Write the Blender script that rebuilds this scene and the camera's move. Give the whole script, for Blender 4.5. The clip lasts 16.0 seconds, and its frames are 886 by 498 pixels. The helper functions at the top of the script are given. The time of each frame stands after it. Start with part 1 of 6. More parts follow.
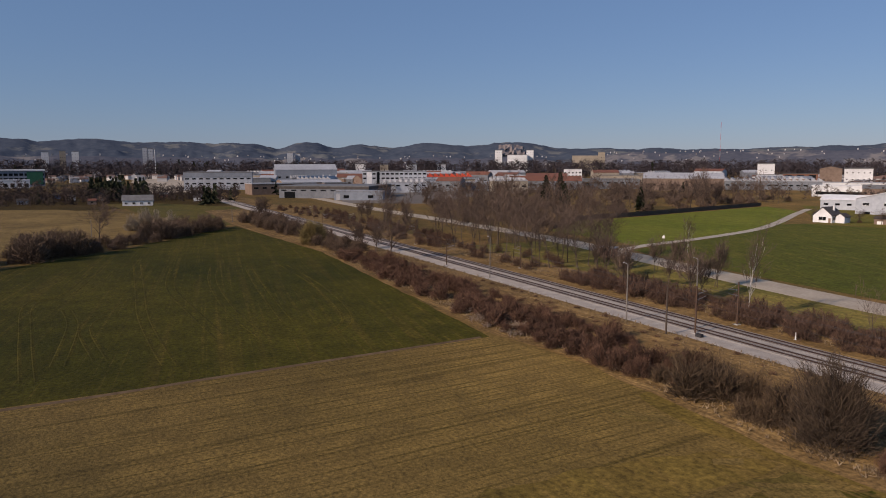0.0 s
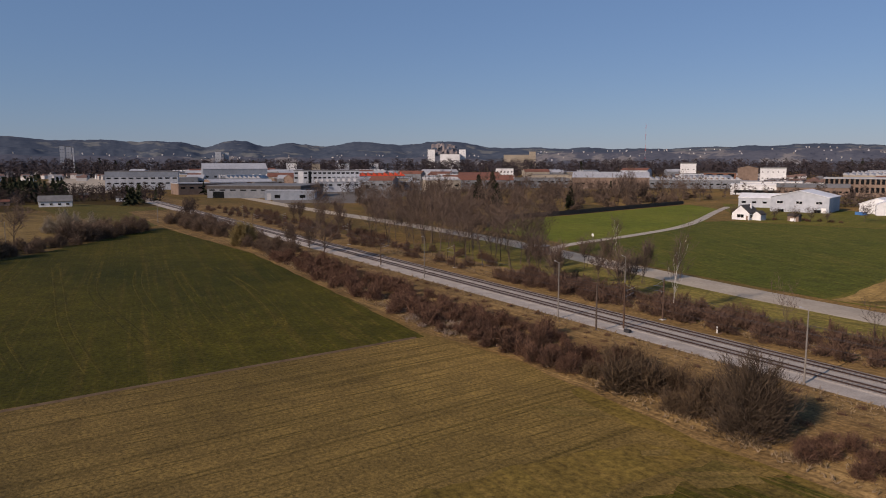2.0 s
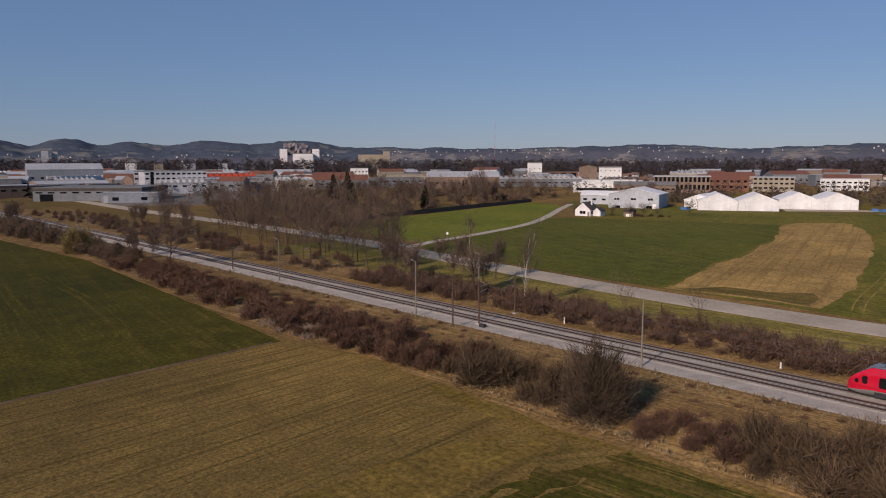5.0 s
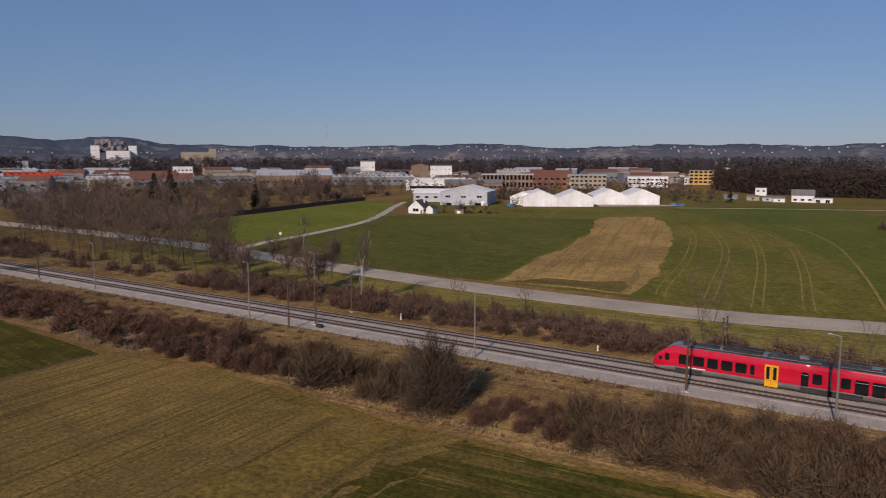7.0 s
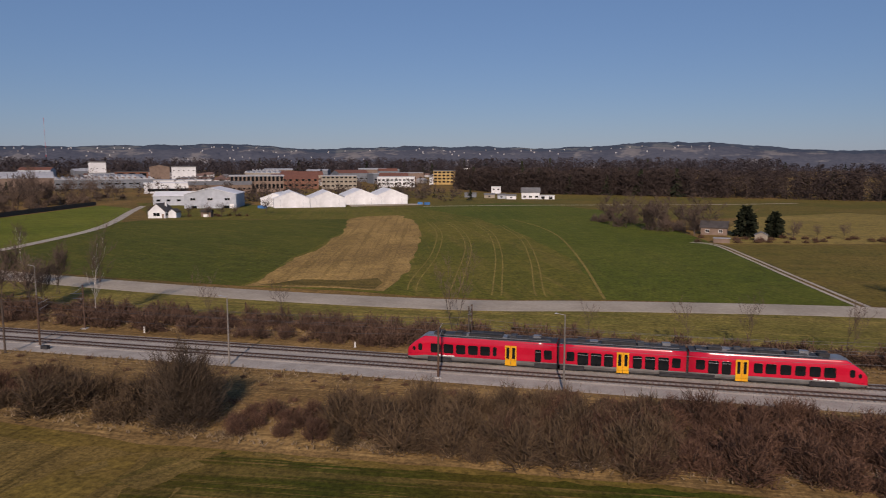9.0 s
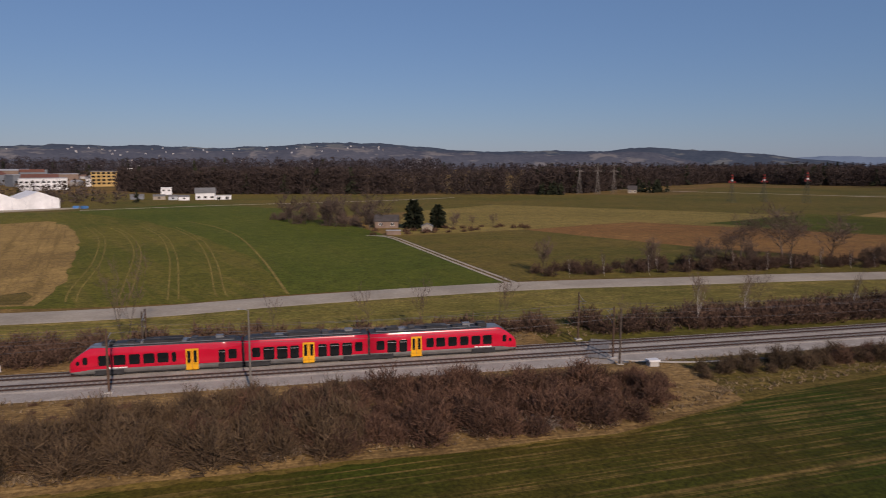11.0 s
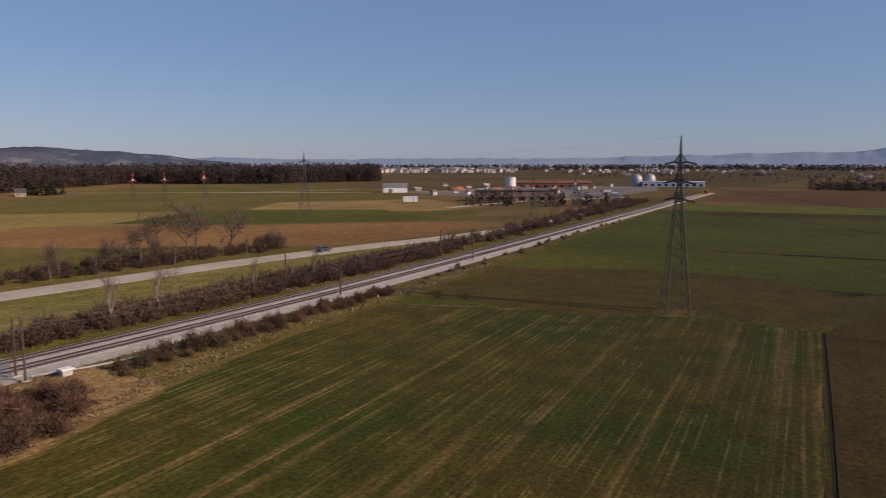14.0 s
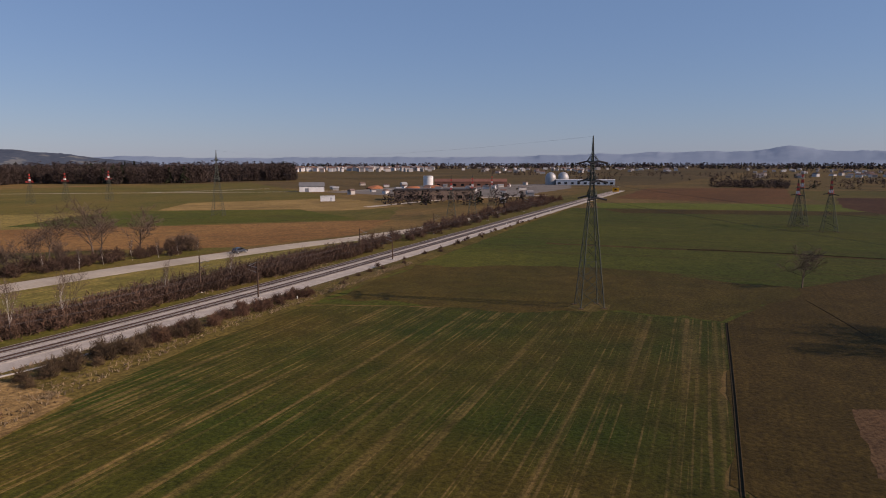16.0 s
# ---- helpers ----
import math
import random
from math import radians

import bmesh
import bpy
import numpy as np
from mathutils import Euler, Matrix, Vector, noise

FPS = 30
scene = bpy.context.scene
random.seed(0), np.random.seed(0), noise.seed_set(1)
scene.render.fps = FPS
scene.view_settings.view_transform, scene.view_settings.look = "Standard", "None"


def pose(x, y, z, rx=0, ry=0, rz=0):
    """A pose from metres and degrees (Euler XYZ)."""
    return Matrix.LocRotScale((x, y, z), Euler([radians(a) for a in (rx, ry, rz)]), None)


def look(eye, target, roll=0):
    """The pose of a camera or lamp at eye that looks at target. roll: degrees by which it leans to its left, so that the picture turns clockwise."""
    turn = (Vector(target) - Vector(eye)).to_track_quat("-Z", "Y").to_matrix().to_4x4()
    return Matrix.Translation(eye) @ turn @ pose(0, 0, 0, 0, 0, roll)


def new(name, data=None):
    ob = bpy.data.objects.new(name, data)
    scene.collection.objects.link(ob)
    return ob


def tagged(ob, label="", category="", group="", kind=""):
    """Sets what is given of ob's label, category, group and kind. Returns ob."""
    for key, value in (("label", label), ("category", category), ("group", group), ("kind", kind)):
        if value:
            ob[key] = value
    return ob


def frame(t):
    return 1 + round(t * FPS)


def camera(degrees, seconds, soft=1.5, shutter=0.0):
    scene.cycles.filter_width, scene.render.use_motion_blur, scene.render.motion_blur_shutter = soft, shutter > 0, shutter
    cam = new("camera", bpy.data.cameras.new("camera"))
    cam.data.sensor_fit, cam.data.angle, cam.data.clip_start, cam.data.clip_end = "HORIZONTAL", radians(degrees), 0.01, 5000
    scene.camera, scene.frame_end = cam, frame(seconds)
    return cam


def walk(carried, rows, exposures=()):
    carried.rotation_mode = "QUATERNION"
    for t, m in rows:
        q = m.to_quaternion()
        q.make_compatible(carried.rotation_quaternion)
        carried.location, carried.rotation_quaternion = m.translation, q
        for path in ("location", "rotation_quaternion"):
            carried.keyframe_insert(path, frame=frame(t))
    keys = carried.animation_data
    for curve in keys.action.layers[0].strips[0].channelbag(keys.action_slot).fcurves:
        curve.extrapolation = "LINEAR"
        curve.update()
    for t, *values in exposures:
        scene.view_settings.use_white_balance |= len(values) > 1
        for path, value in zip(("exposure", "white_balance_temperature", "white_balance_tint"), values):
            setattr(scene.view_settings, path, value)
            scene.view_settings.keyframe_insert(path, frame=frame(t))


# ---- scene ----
cam = camera(64.26, 16.0, soft=1.0, shutter=0.25)


def aim(x, y, z, turn, tilt, roll):
    """The camera at a place, turned to the left from +y, tilted up and rolled, in degrees."""
    return pose(x, y, z, 90 + tilt, 0, turn) @ pose(0, 0, 0, 0, 0, roll)


PATH = [
    (0, -0, 0, 26, 63.874, -6.822, -0.07),
    (0.5, -0.03, -0.02, 26.04, 63.604, -6.828, -0.065),
    (1, -0.07, 0.02, 26.05, 63.069, -6.833, -0.044),
    (1.5, 0.05, -0.02, 26.15, 61.446, -6.869, -0.035),
    (2, 0.15, -0.2, 26.26, 58.456, -6.906, -0.021),
    (2.5, 0.09, -0.26, 26.17, 56.419, -6.875, -0.02),
    (3, 0.13, -0.23, 26.2, 55.349, -6.902, -0.024),
    (3.5, 0.16, -0.25, 26.24, 53.616, -6.92, -0.011),
    (5.8, 0.36, -0.36, 26.41, 41.997, -7.018, 0),
    (6, 0.38, -0.57, 26.42, 40.672, -7.044, 0.057),
    (6.5, 0.43, -0.61, 26.45, 37.565, -7.077, 0.083),
    (7, 0.6, -0.74, 26.47, 33.347, -7.089, 0.037),
    (7.5, 0.65, -0.89, 26.51, 28.294, -7.102, 0.051),
    (8, 0.76, -0.97, 26.5, 23.234, -7.119, -0.034),
    (8.2, 0.76, -0.94, 26.44, 21.144, -7.089, 0.039),
    (10.3, 0.81, -1.06, 25.8, -1.572, -7.014, -0.027),
    (10.5, 0.85, -1.26, 25.55, -4.659, -6.957, 0.068),
    (11, 0.93, -1.35, 25.4, -12.196, -6.988, -0.068),
    (11.5, 1.13, -1.29, 25.07, -19.768, -6.938, -0.052),
    (12, 1.1, -1.49, 24.92, -27.341, -6.947, 0.072),
    (12.5, 1.04, -1.53, 24.7, -34.998, -6.931, 0.089),
    (13, 0.89, -1.65, 24.59, -42.677, -6.923, 0.097),
    (13.5, 0.65, -1.87, 24.52, -50.35, -6.934, 0.025),
    (14, 0.52, -2.01, 24.5, -58.057, -6.967, -0.062),
    (14.5, 0.15, -1.94, 24.54, -64.401, -7.034, -0.053),
    (15, 0.11, -1.89, 24.58, -66.206, -7.061, -0.051),
    (15.5, 0.11, -1.92, 24.6, -66.157, -7.069, -0.054),
    (16, 0.09, -1.9, 24.61, -64.726, -7.074, -0.089),
]
walk(cam, [(row[0], aim(*row[1:])) for row in PATH], [(0.0, 0.2, 6800, 29.0), (3.5, 0.15, 6800, 29.0), (7.0, 0.05, 6620, 29.0), (11.0, 0.0, 6620, 29.0), (14.5, 0.40, 7080, 33.0), (16.0, 0.40, 7080, 33.0)])

# ---- world, sun, exposure ----
SUN_UP = radians(27)
SUN_AZ = math.atan2(0.17, -1.0)          # clockwise from +y
to_sun = Vector((math.sin(SUN_AZ) * math.cos(SUN_UP), math.cos(SUN_AZ) * math.cos(SUN_UP), math.sin(SUN_UP)))
world = bpy.data.worlds.new("sky")
scene.world = world
world.use_nodes = True
wn = world.node_tree.nodes
sky = wn.new("ShaderNodeTexSky")
sky.sky_type, sky.sun_disc = "NISHITA", False
sky.sun_elevation, sky.sun_rotation = SUN_UP, SUN_AZ
sky.altitude, sky.air_density, sky.dust_density, sky.ozone_density = 250, 1.1, 0.25, 6.0
haze = wn.new("ShaderNodeMix")           # thin even haze over the clear sky
haze.data_type = "RGBA"
haze.inputs[0].default_value, haze.inputs[7].default_value = 0.38, (2.3, 5.1, 8.5, 1)
world.node_tree.links.new(sky.outputs[0], haze.inputs[6])
world.node_tree.links.new(haze.outputs[2], wn["Background"].inputs[0])
wn["Background"].inputs[1].default_value = 0.055
sun = new("sun", bpy.data.lights.new("sun", "SUN"))
sun.data.energy, sun.data.angle, sun.data.color = 3.45, radians(0.6), (1.0, 0.90, 0.70)
sun.matrix_world = look(to_sun * 100, (0, 0, 0))


# ---- materials ----
def shader(name):
    m = bpy.data.materials.new(name)
    m.use_nodes = True
    nt = m.node_tree
    return m, nt, nt.nodes["Principled BSDF"]


def node(nt, kind, **inputs):
    n = nt.nodes.new(kind)
    for k, v in inputs.items():
        n.inputs[k.replace("_", " ")].default_value = v
    return n


def ramp(nt, src, stops):
    r = nt.nodes.new("ShaderNodeValToRGB")
    els = r.color_ramp.elements
    while len(els) < len(stops):
        els.new(0.5)
    for e, (p, c) in zip(els, stops):
        e.position, e.color = p, (*c, 1)
    nt.links.new(src, r.inputs[0])
    return r.outputs[0]


def mix(nt, a, b, fac, blend="MIX"):
    m = nt.nodes.new("ShaderNodeMix")
    m.data_type, m.blend_type = "RGBA", blend
    for sock, v in ((0, fac), (6, a), (7, b)):
        if isinstance(v, (float, int)):
            m.inputs[sock].default_value = v
        elif isinstance(v, tuple):
            m.inputs[sock].default_value = (*v, 1)
        else:
            nt.links.new(v, m.inputs[sock])
    return m.outputs[2]


def place(nt, local=False, turn=0.0, stretch=(1, 1, 1)):
    mp = nt.nodes.new("ShaderNodeMapping")
    mp.vector_type = "TEXTURE"
    mp.inputs["Rotation"].default_value = (0, 0, radians(turn))
    mp.inputs["Scale"].default_value = stretch
    if local:
        src = nt.nodes.new("ShaderNodeTexCoord").outputs["Object"]
    else:
        src = nt.nodes.new("ShaderNodeNewGeometry").outputs["Position"]
    nt.links.new(src, mp.inputs[0])
    return mp.outputs[0]


def noise_of(nt, at, scale, detail=4.0, rough=0.6):
    n = node(nt, "ShaderNodeTexNoise", Scale=scale, Detail=detail, Roughness=rough)
    nt.links.new(at, n.inputs["Vector"])
    return n.outputs[0]


def bump(nt, bsdf, height, strength, dist):
    b = node(nt, "ShaderNodeBump", Strength=strength, Distance=dist)
    nt.links.new(height, b.inputs["Height"])
    nt.links.new(b.outputs[0], bsdf.inputs["Normal"])


def surf(name, a, b, scale=1.0, rough=0.8, relief=0.0, dist=0.02, metal=0.0, local=True, coat=0.0, vary=0.0, big=0.07):
    """A plain surface in two tones at two scales, with relief and a shade for each object or piece."""
    m, nt, p = shader(name)
    at = place(nt, local)
    fine = noise_of(nt, at, scale)
    wide = noise_of(nt, at, scale * big, 3.0)
    c = ramp(nt, fine, [(0.3, a), (0.72, b)])
    c = mix(nt, c, ramp(nt, wide, [(0.3, (0.72, 0.72, 0.72)), (0.7, (1.15, 1.15, 1.15))]), 0.7, "MULTIPLY")
    if vary:
        rnd = nt.nodes.new("ShaderNodeObjectInfo").outputs["Random"]
        lo, hi = 1 - vary, 1 + vary
        c = mix(nt, c, ramp(nt, rnd, [(0, (lo, lo, lo)), (1, (hi, hi * 0.98, hi * 0.95))]), 1.0, "MULTIPLY")
    nt.links.new(c, p.inputs["Base Color"])
    p.inputs["Roughness"].default_value, p.inputs["Metallic"].default_value = rough, metal
    p.inputs["Specular IOR Level"].default_value = 0.3
    p.inputs["Coat Weight"].default_value = coat
    if relief:
        bump(nt, p, fine, relief, dist)
    return m


def crop(name, low, high, dry, turn, row=3.0, rows=0.5, dryness=0.5, grain=1.0, blot=0.02, seed=0.0, warm=1.26):
    """A field: sown rows along turn, blotches of dry or bare ground, grain and relief."""
    low, high, dry = ((c[0] * warm, c[1], c[2] * 0.72) for c in (low, high, dry))
    m, nt, p = shader(name)
    flat = place(nt)
    along = place(nt, False, turn, (70, row, 1))
    line = place(nt, False, turn, (80, row * 0.26, 1))
    shift = node(nt, "ShaderNodeVectorMath")
    shift.inputs[1].default_value = (seed, seed * 1.7, 0)
    nt.links.new(flat, shift.inputs[0])
    flat = shift.outputs[0]
    wide = noise_of(nt, flat, blot, 5.0, 0.55)
    mid = noise_of(nt, flat, 0.22, 4.0, 0.6)
    fine = noise_of(nt, flat, 1.5 * grain, 3.0, 0.7)
    streak = noise_of(nt, along, 1.0, 3.0, 0.5)
    thin = noise_of(nt, line, 1.0, 2.0, 0.5)
    c = ramp(nt, wide, [(0.36, low), (0.64, high)])
    edge = 0.56 - 0.10 * dryness
    c = mix(nt, c, dry, ramp(nt, streak, [(edge, (0, 0, 0)), (edge + 0.10, (rows * 0.6,) * 3)]))
    lines = mix(nt, ramp(nt, thin, [(edge + 0.02, (0, 0, 0)), (edge + 0.08, (rows,) * 3)]), ramp(nt, mid, [(0.38, (0.15,) * 3), (0.6, (1, 1, 1))]), 1.0, "MULTIPLY")
    c = mix(nt, c, dry, lines)
    c = mix(nt, c, ramp(nt, mid, [(0.34, (0.74, 0.74, 0.74)), (0.66, (1.22, 1.2, 1.14))]), 0.8, "MULTIPLY")
    c = mix(nt, c, ramp(nt, fine, [(0.33, (0.5, 0.5, 0.5)), (0.67, (1.48, 1.46, 1.38))]), 0.85, "MULTIPLY")
    nt.links.new(c, p.inputs["Base Color"])
    p.inputs["Roughness"].default_value = 0.95
    p.inputs["Diffuse Roughness"].default_value = 0.6
    p.inputs["Specular IOR Level"].default_value = 0.1
    bump(nt, p, fine, 0.8, 0.16)
    return m


def twig(name, a, b, vary=0.25):
    """Bark and twigs: a shade for each stem and each plant."""
    m, nt, p = shader(name)
    isl = nt.nodes.new("ShaderNodeNewGeometry").outputs["Random Per Island"]
    rnd = nt.nodes.new("ShaderNodeObjectInfo").outputs["Random"]
    c = ramp(nt, isl, [(0.0, a), (1.0, b)])
    c = mix(nt, c, ramp(nt, rnd, [(0, (1 - vary,) * 3), (1, (1 + vary, 1 + vary * 0.8, 1 + vary * 0.6))]), 1.0, "MULTIPLY")
    grain = noise_of(nt, place(nt, True), 9.0)
    c = mix(nt, c, ramp(nt, grain, [(0.3, (0.75,) * 3), (0.7, (1.2,) * 3)]), 0.6, "MULTIPLY")
    nt.links.new(c, p.inputs["Base Color"])
    p.inputs["Roughness"].default_value = 0.9
    p.inputs["Specular IOR Level"].default_value = 0.15
    return m


def glass_dark(name, tint=(0.02, 0.025, 0.03)):
    m, nt, p = shader(name)
    n = noise_of(nt, place(nt, True), 1.3)
    nt.links.new(ramp(nt, n, [(0.3, tint), (0.7, tuple(min(1, 1.8 * v) for v in tint))]), p.inputs["Base Color"])
    p.inputs["Roughness"].default_value, p.inputs["Specular IOR Level"].default_value = 0.12, 0.3
    return m


M = {
    "ground": crop("rough_meadow", (0.065, 0.062, 0.029), (0.112, 0.090, 0.045), (0.138, 0.103, 0.056), 3, 5.0, 0.5, 0.3, 0.8),
    "verge": crop("verge_grass", (0.076, 0.080, 0.026), (0.118, 0.108, 0.042), (0.19, 0.15, 0.075), 2, 1.6, 0.55, 0.3, 0.9, 0.04, 7, warm=1.1),
    "embankment": crop("dry_grass", (0.090, 0.064, 0.038), (0.152, 0.110, 0.067), (0.23, 0.175, 0.11), 2, 1.4, 0.55, 0.35, 1.3, 0.06, 3, warm=1.12),
    "crop_left": crop("winter_crop", (0.023, 0.031, 0.005), (0.045, 0.050, 0.008), (0.08, 0.07, 0.022), 172, 2.4, 0.4, 0.1, 1.0, 0.016, 11),
    "stubble": crop("stubble_field", (0.100, 0.079, 0.036), (0.145, 0.110, 0.051), (0.048, 0.040, 0.015), 95, 1.7, 0.75, 0.12, 1.6, 0.03, 5, warm=1.12),
    "crop_right": crop("sown_field", (0.023, 0.037, 0.006), (0.050, 0.043, 0.011), (0.135, 0.098, 0.052), 5, 1.7, 0.6, 0.22, 1.3, 0.035, 17, warm=1.12),
    "meadow_brown": crop("brown_meadow", (0.036, 0.031, 0.010), (0.052, 0.042, 0.015), (0.026, 0.021, 0.009), 4, 2.5, 0.4, 0.2, 1.2, 0.03, 23),
    "clay": crop("pale_clay", (0.075, 0.052, 0.036), (0.10, 0.072, 0.05), (0.055, 0.038, 0.026), 5, 0.8, 0.6, 0.3, 1.4, 0.05, 2),
    "crop_far": crop("green_belt", (0.038, 0.052, 0.009), (0.066, 0.072, 0.014), (0.045, 0.034, 0.012), 92, 7.0, 0.6, 0.4, 0.8, 0.012, 29, warm=1.06),
    "meadow_bright": crop("bright_meadow", (0.065, 0.090, 0.014), (0.090, 0.110, 0.022), (0.103, 0.103, 0.034), 70, 3.0, 0.4, 0.1, 0.8, 0.02, 31, warm=1.10),
    "crop_dark": crop("dark_crop", (0.038, 0.052, 0.010), (0.058, 0.068, 0.015), (0.08, 0.076, 0.024), 150, 3.0, 0.6, 0.25, 0.7, 0.02, 37, warm=1.10),
    "crop_tram": crop("tramline_crop", (0.056, 0.066, 0.014), (0.086, 0.084, 0.022), (0.12, 0.10, 0.042), 110, 5.0, 0.45, 0.15, 0.7, 0.02, 41, warm=1.10),
    "crop_fresh": crop("fresh_crop", (0.043, 0.062, 0.011), (0.058, 0.074, 0.015), (0.075, 0.078, 0.026), 105, 4.0, 0.4, 0.1, 0.7, 0.02, 43, warm=1.10),
    "plough": crop("bare_plough", (0.140, 0.104, 0.056), (0.215, 0.160, 0.085), (0.085, 0.066, 0.030), 105, 6.0, 0.6, 0.3, 0.8, 0.03, 47, warm=1.1),
    "plough_red": crop("red_plough", (0.128, 0.071, 0.037), (0.168, 0.099, 0.051), (0.102, 0.073, 0.037), 140, 6.0, 0.5, 0.25, 0.6, 0.02, 53, warm=1.08),
    "plough_dim": crop("dull_plough", (0.073, 0.043, 0.024), (0.107, 0.062, 0.034), (0.060, 0.052, 0.022), 95, 9.0, 0.5, 0.25, 0.6, 0.02, 55),
    "red_dark": crop("dark_plough", (0.039, 0.022, 0.015), (0.060, 0.034, 0.023), (0.043, 0.034, 0.017), 95, 9.0, 0.5, 0.25, 0.6, 0.02, 57),
    "tan": crop("tan_meadow", (0.132, 0.106, 0.044), (0.172, 0.132, 0.059), (0.095, 0.088, 0.033), 150, 6.0, 0.5, 0.25, 0.6, 0.02, 59, warm=1.02),
    "olive": crop("olive_meadow", (0.056, 0.062, 0.018), (0.088, 0.078, 0.028), (0.105, 0.083, 0.04), 20, 5.0, 0.4, 0.2, 0.7, 0.02, 61, warm=1.16),
    "plain": crop("far_plain", (0.052, 0.050, 0.026), (0.086, 0.073, 0.041), (0.043, 0.031, 0.021), 95, 30.0, 0.6, 0.5, 0.1, 0.004, 67),
    "dark_soil": surf("dark_soil", (0.030, 0.022, 0.013), (0.052, 0.039, 0.023), 2.0, 0.95, 0.5, 0.1),
    "litter": surf("leaf_litter", (0.10, 0.066, 0.040), (0.17, 0.118, 0.070), 0.8, 0.95, 0.5, 0.1, local=False),
    "gravel": surf("ballast", (0.31, 0.272, 0.232), (0.47, 0.42, 0.365), 6.0, 0.9, 0.8, 0.05, local=False),
    "gravel_dark": surf("yard_gravel", (0.13, 0.115, 0.10), (0.21, 0.185, 0.16), 0.3, 0.95, 0.3, 0.03, local=False),
    "path": surf("gravel_path", (0.36, 0.315, 0.26), (0.48, 0.425, 0.36), 2.0, 0.95, 0.3, 0.03, local=False),
    "asphalt": surf("old_asphalt", (0.37, 0.31, 0.235), (0.46, 0.395, 0.31), 1.5, 0.9, 0.2, 0.01, local=False),
    "concrete": surf("concrete", (0.36, 0.34, 0.31), (0.5, 0.48, 0.44), 2.0, 0.85, 0.3),
    "rail": surf("rusty_rail", (0.035, 0.022, 0.017), (0.065, 0.036, 0.030), 5.0, 0.6, 0.1, metal=0.2),
    "sleeper": surf("sleeper", (0.20, 0.185, 0.17), (0.29, 0.27, 0.25), 3.0, 0.9, 0.3),
    "wood_post": surf("weathered_timber", (0.075, 0.055, 0.042), (0.13, 0.10, 0.08), 3.0, 0.9, 0.3, vary=0.2),
    "rust_post": surf("rusted_mast", (0.07, 0.04, 0.028), (0.12, 0.075, 0.05), 3.0, 0.8, 0.2, vary=0.2),
    "steel": surf("galvanised_steel", (0.30, 0.31, 0.32), (0.42, 0.43, 0.44), 2.0, 0.55, 0.1, metal=0.5),
    "lattice": surf("lattice_steel", (0.05, 0.06, 0.05), (0.09, 0.10, 0.08), 1.0, 0.7, 0.1, metal=0.2),
    "wire": surf("wire", (0.05, 0.05, 0.052), (0.08, 0.08, 0.085), 1.0, 0.5, metal=0.5),
    "white": surf("white_paint", (0.70, 0.70, 0.69), (0.82, 0.82, 0.80), 0.8, 0.6, 0.05),
    "red_paint": surf("red_white_paint", (0.42, 0.05, 0.04), (0.55, 0.07, 0.05), 0.8, 0.6),
    "train_red": surf("train_red", (0.50, 0.008, 0.028), (0.58, 0.011, 0.036), 0.7, 0.22, coat=0.6),
    "train_grey": surf("train_grey", (0.16, 0.155, 0.15), (0.22, 0.215, 0.21), 1.2, 0.5),
    "train_roof": surf("train_roof", (0.03, 0.032, 0.037), (0.065, 0.068, 0.075), 1.4, 0.6, 0.1),
    "train_silver": surf("nose_silver", (0.17, 0.18, 0.20), (0.25, 0.26, 0.28), 1.5, 0.35, metal=0.3),
    "yellow": surf("door_yellow", (0.72, 0.33, 0.01), (0.82, 0.41, 0.015), 1.0, 0.4),
    "rubber": surf("black_rubber", (0.022, 0.022, 0.024), (0.045, 0.045, 0.048), 3.0, 0.8),
    "glass": glass_dark("dark_glass", (0.006, 0.007, 0.008)),
    "bark": twig("grey_brown_bark", (0.062, 0.047, 0.038), (0.105, 0.082, 0.067)),
    "twigs": twig("bare_twigs", (0.078, 0.056, 0.045), (0.145, 0.107, 0.085)),
    "scrub": twig("red_brown_scrub", (0.070, 0.038, 0.027), (0.150, 0.088, 0.060), 0.25),
    "scrub_grey": twig("grey_scrub", (0.068, 0.046, 0.030), (0.138, 0.096, 0.058), 0.25),
    "thorn": twig("dark_thorn", (0.050, 0.036, 0.025), (0.110, 0.080, 0.055), 0.05),
    "pole_grey": surf("weathered_concrete", (0.16, 0.145, 0.13), (0.24, 0.22, 0.20), 3.0, 0.9, 0.2, vary=0.15),
    "strip_olive": crop("olive_strip", (0.038, 0.039, 0.010), (0.054, 0.047, 0.015), (0.042, 0.034, 0.012), 95, 5.0, 0.5, 0.2, 1.2, 0.03, 83),
    "straw": crop("trampled_straw", (0.098, 0.078, 0.036), (0.150, 0.118, 0.058), (0.06, 0.056, 0.02), 60, 1.2, 0.7, 0.35, 1.8, 0.15, 91, warm=1.12),
    "rut": crop("rutted_crop", (0.030, 0.036, 0.007), (0.058, 0.058, 0.011), (0.07, 0.064, 0.020), 172, 2.4, 0.4, 0.1, 1.0, 0.05, 19),
    "pressed_crop": crop("pressed_crop", (0.066, 0.064, 0.021), (0.098, 0.086, 0.032), (0.12, 0.10, 0.045), 172, 2.4, 0.4, 0.3, 1.0, 0.05, 13),
    "scrub_far": twig("far_scrub", (0.062, 0.038, 0.028), (0.125, 0.078, 0.056), 0.2),
    "bank_brown": crop("brown_bank", (0.054, 0.047, 0.017), (0.082, 0.068, 0.027), (0.13, 0.098, 0.05), 4, 2.0, 0.5, 0.3, 1.2, 0.05, 71, warm=1.08),
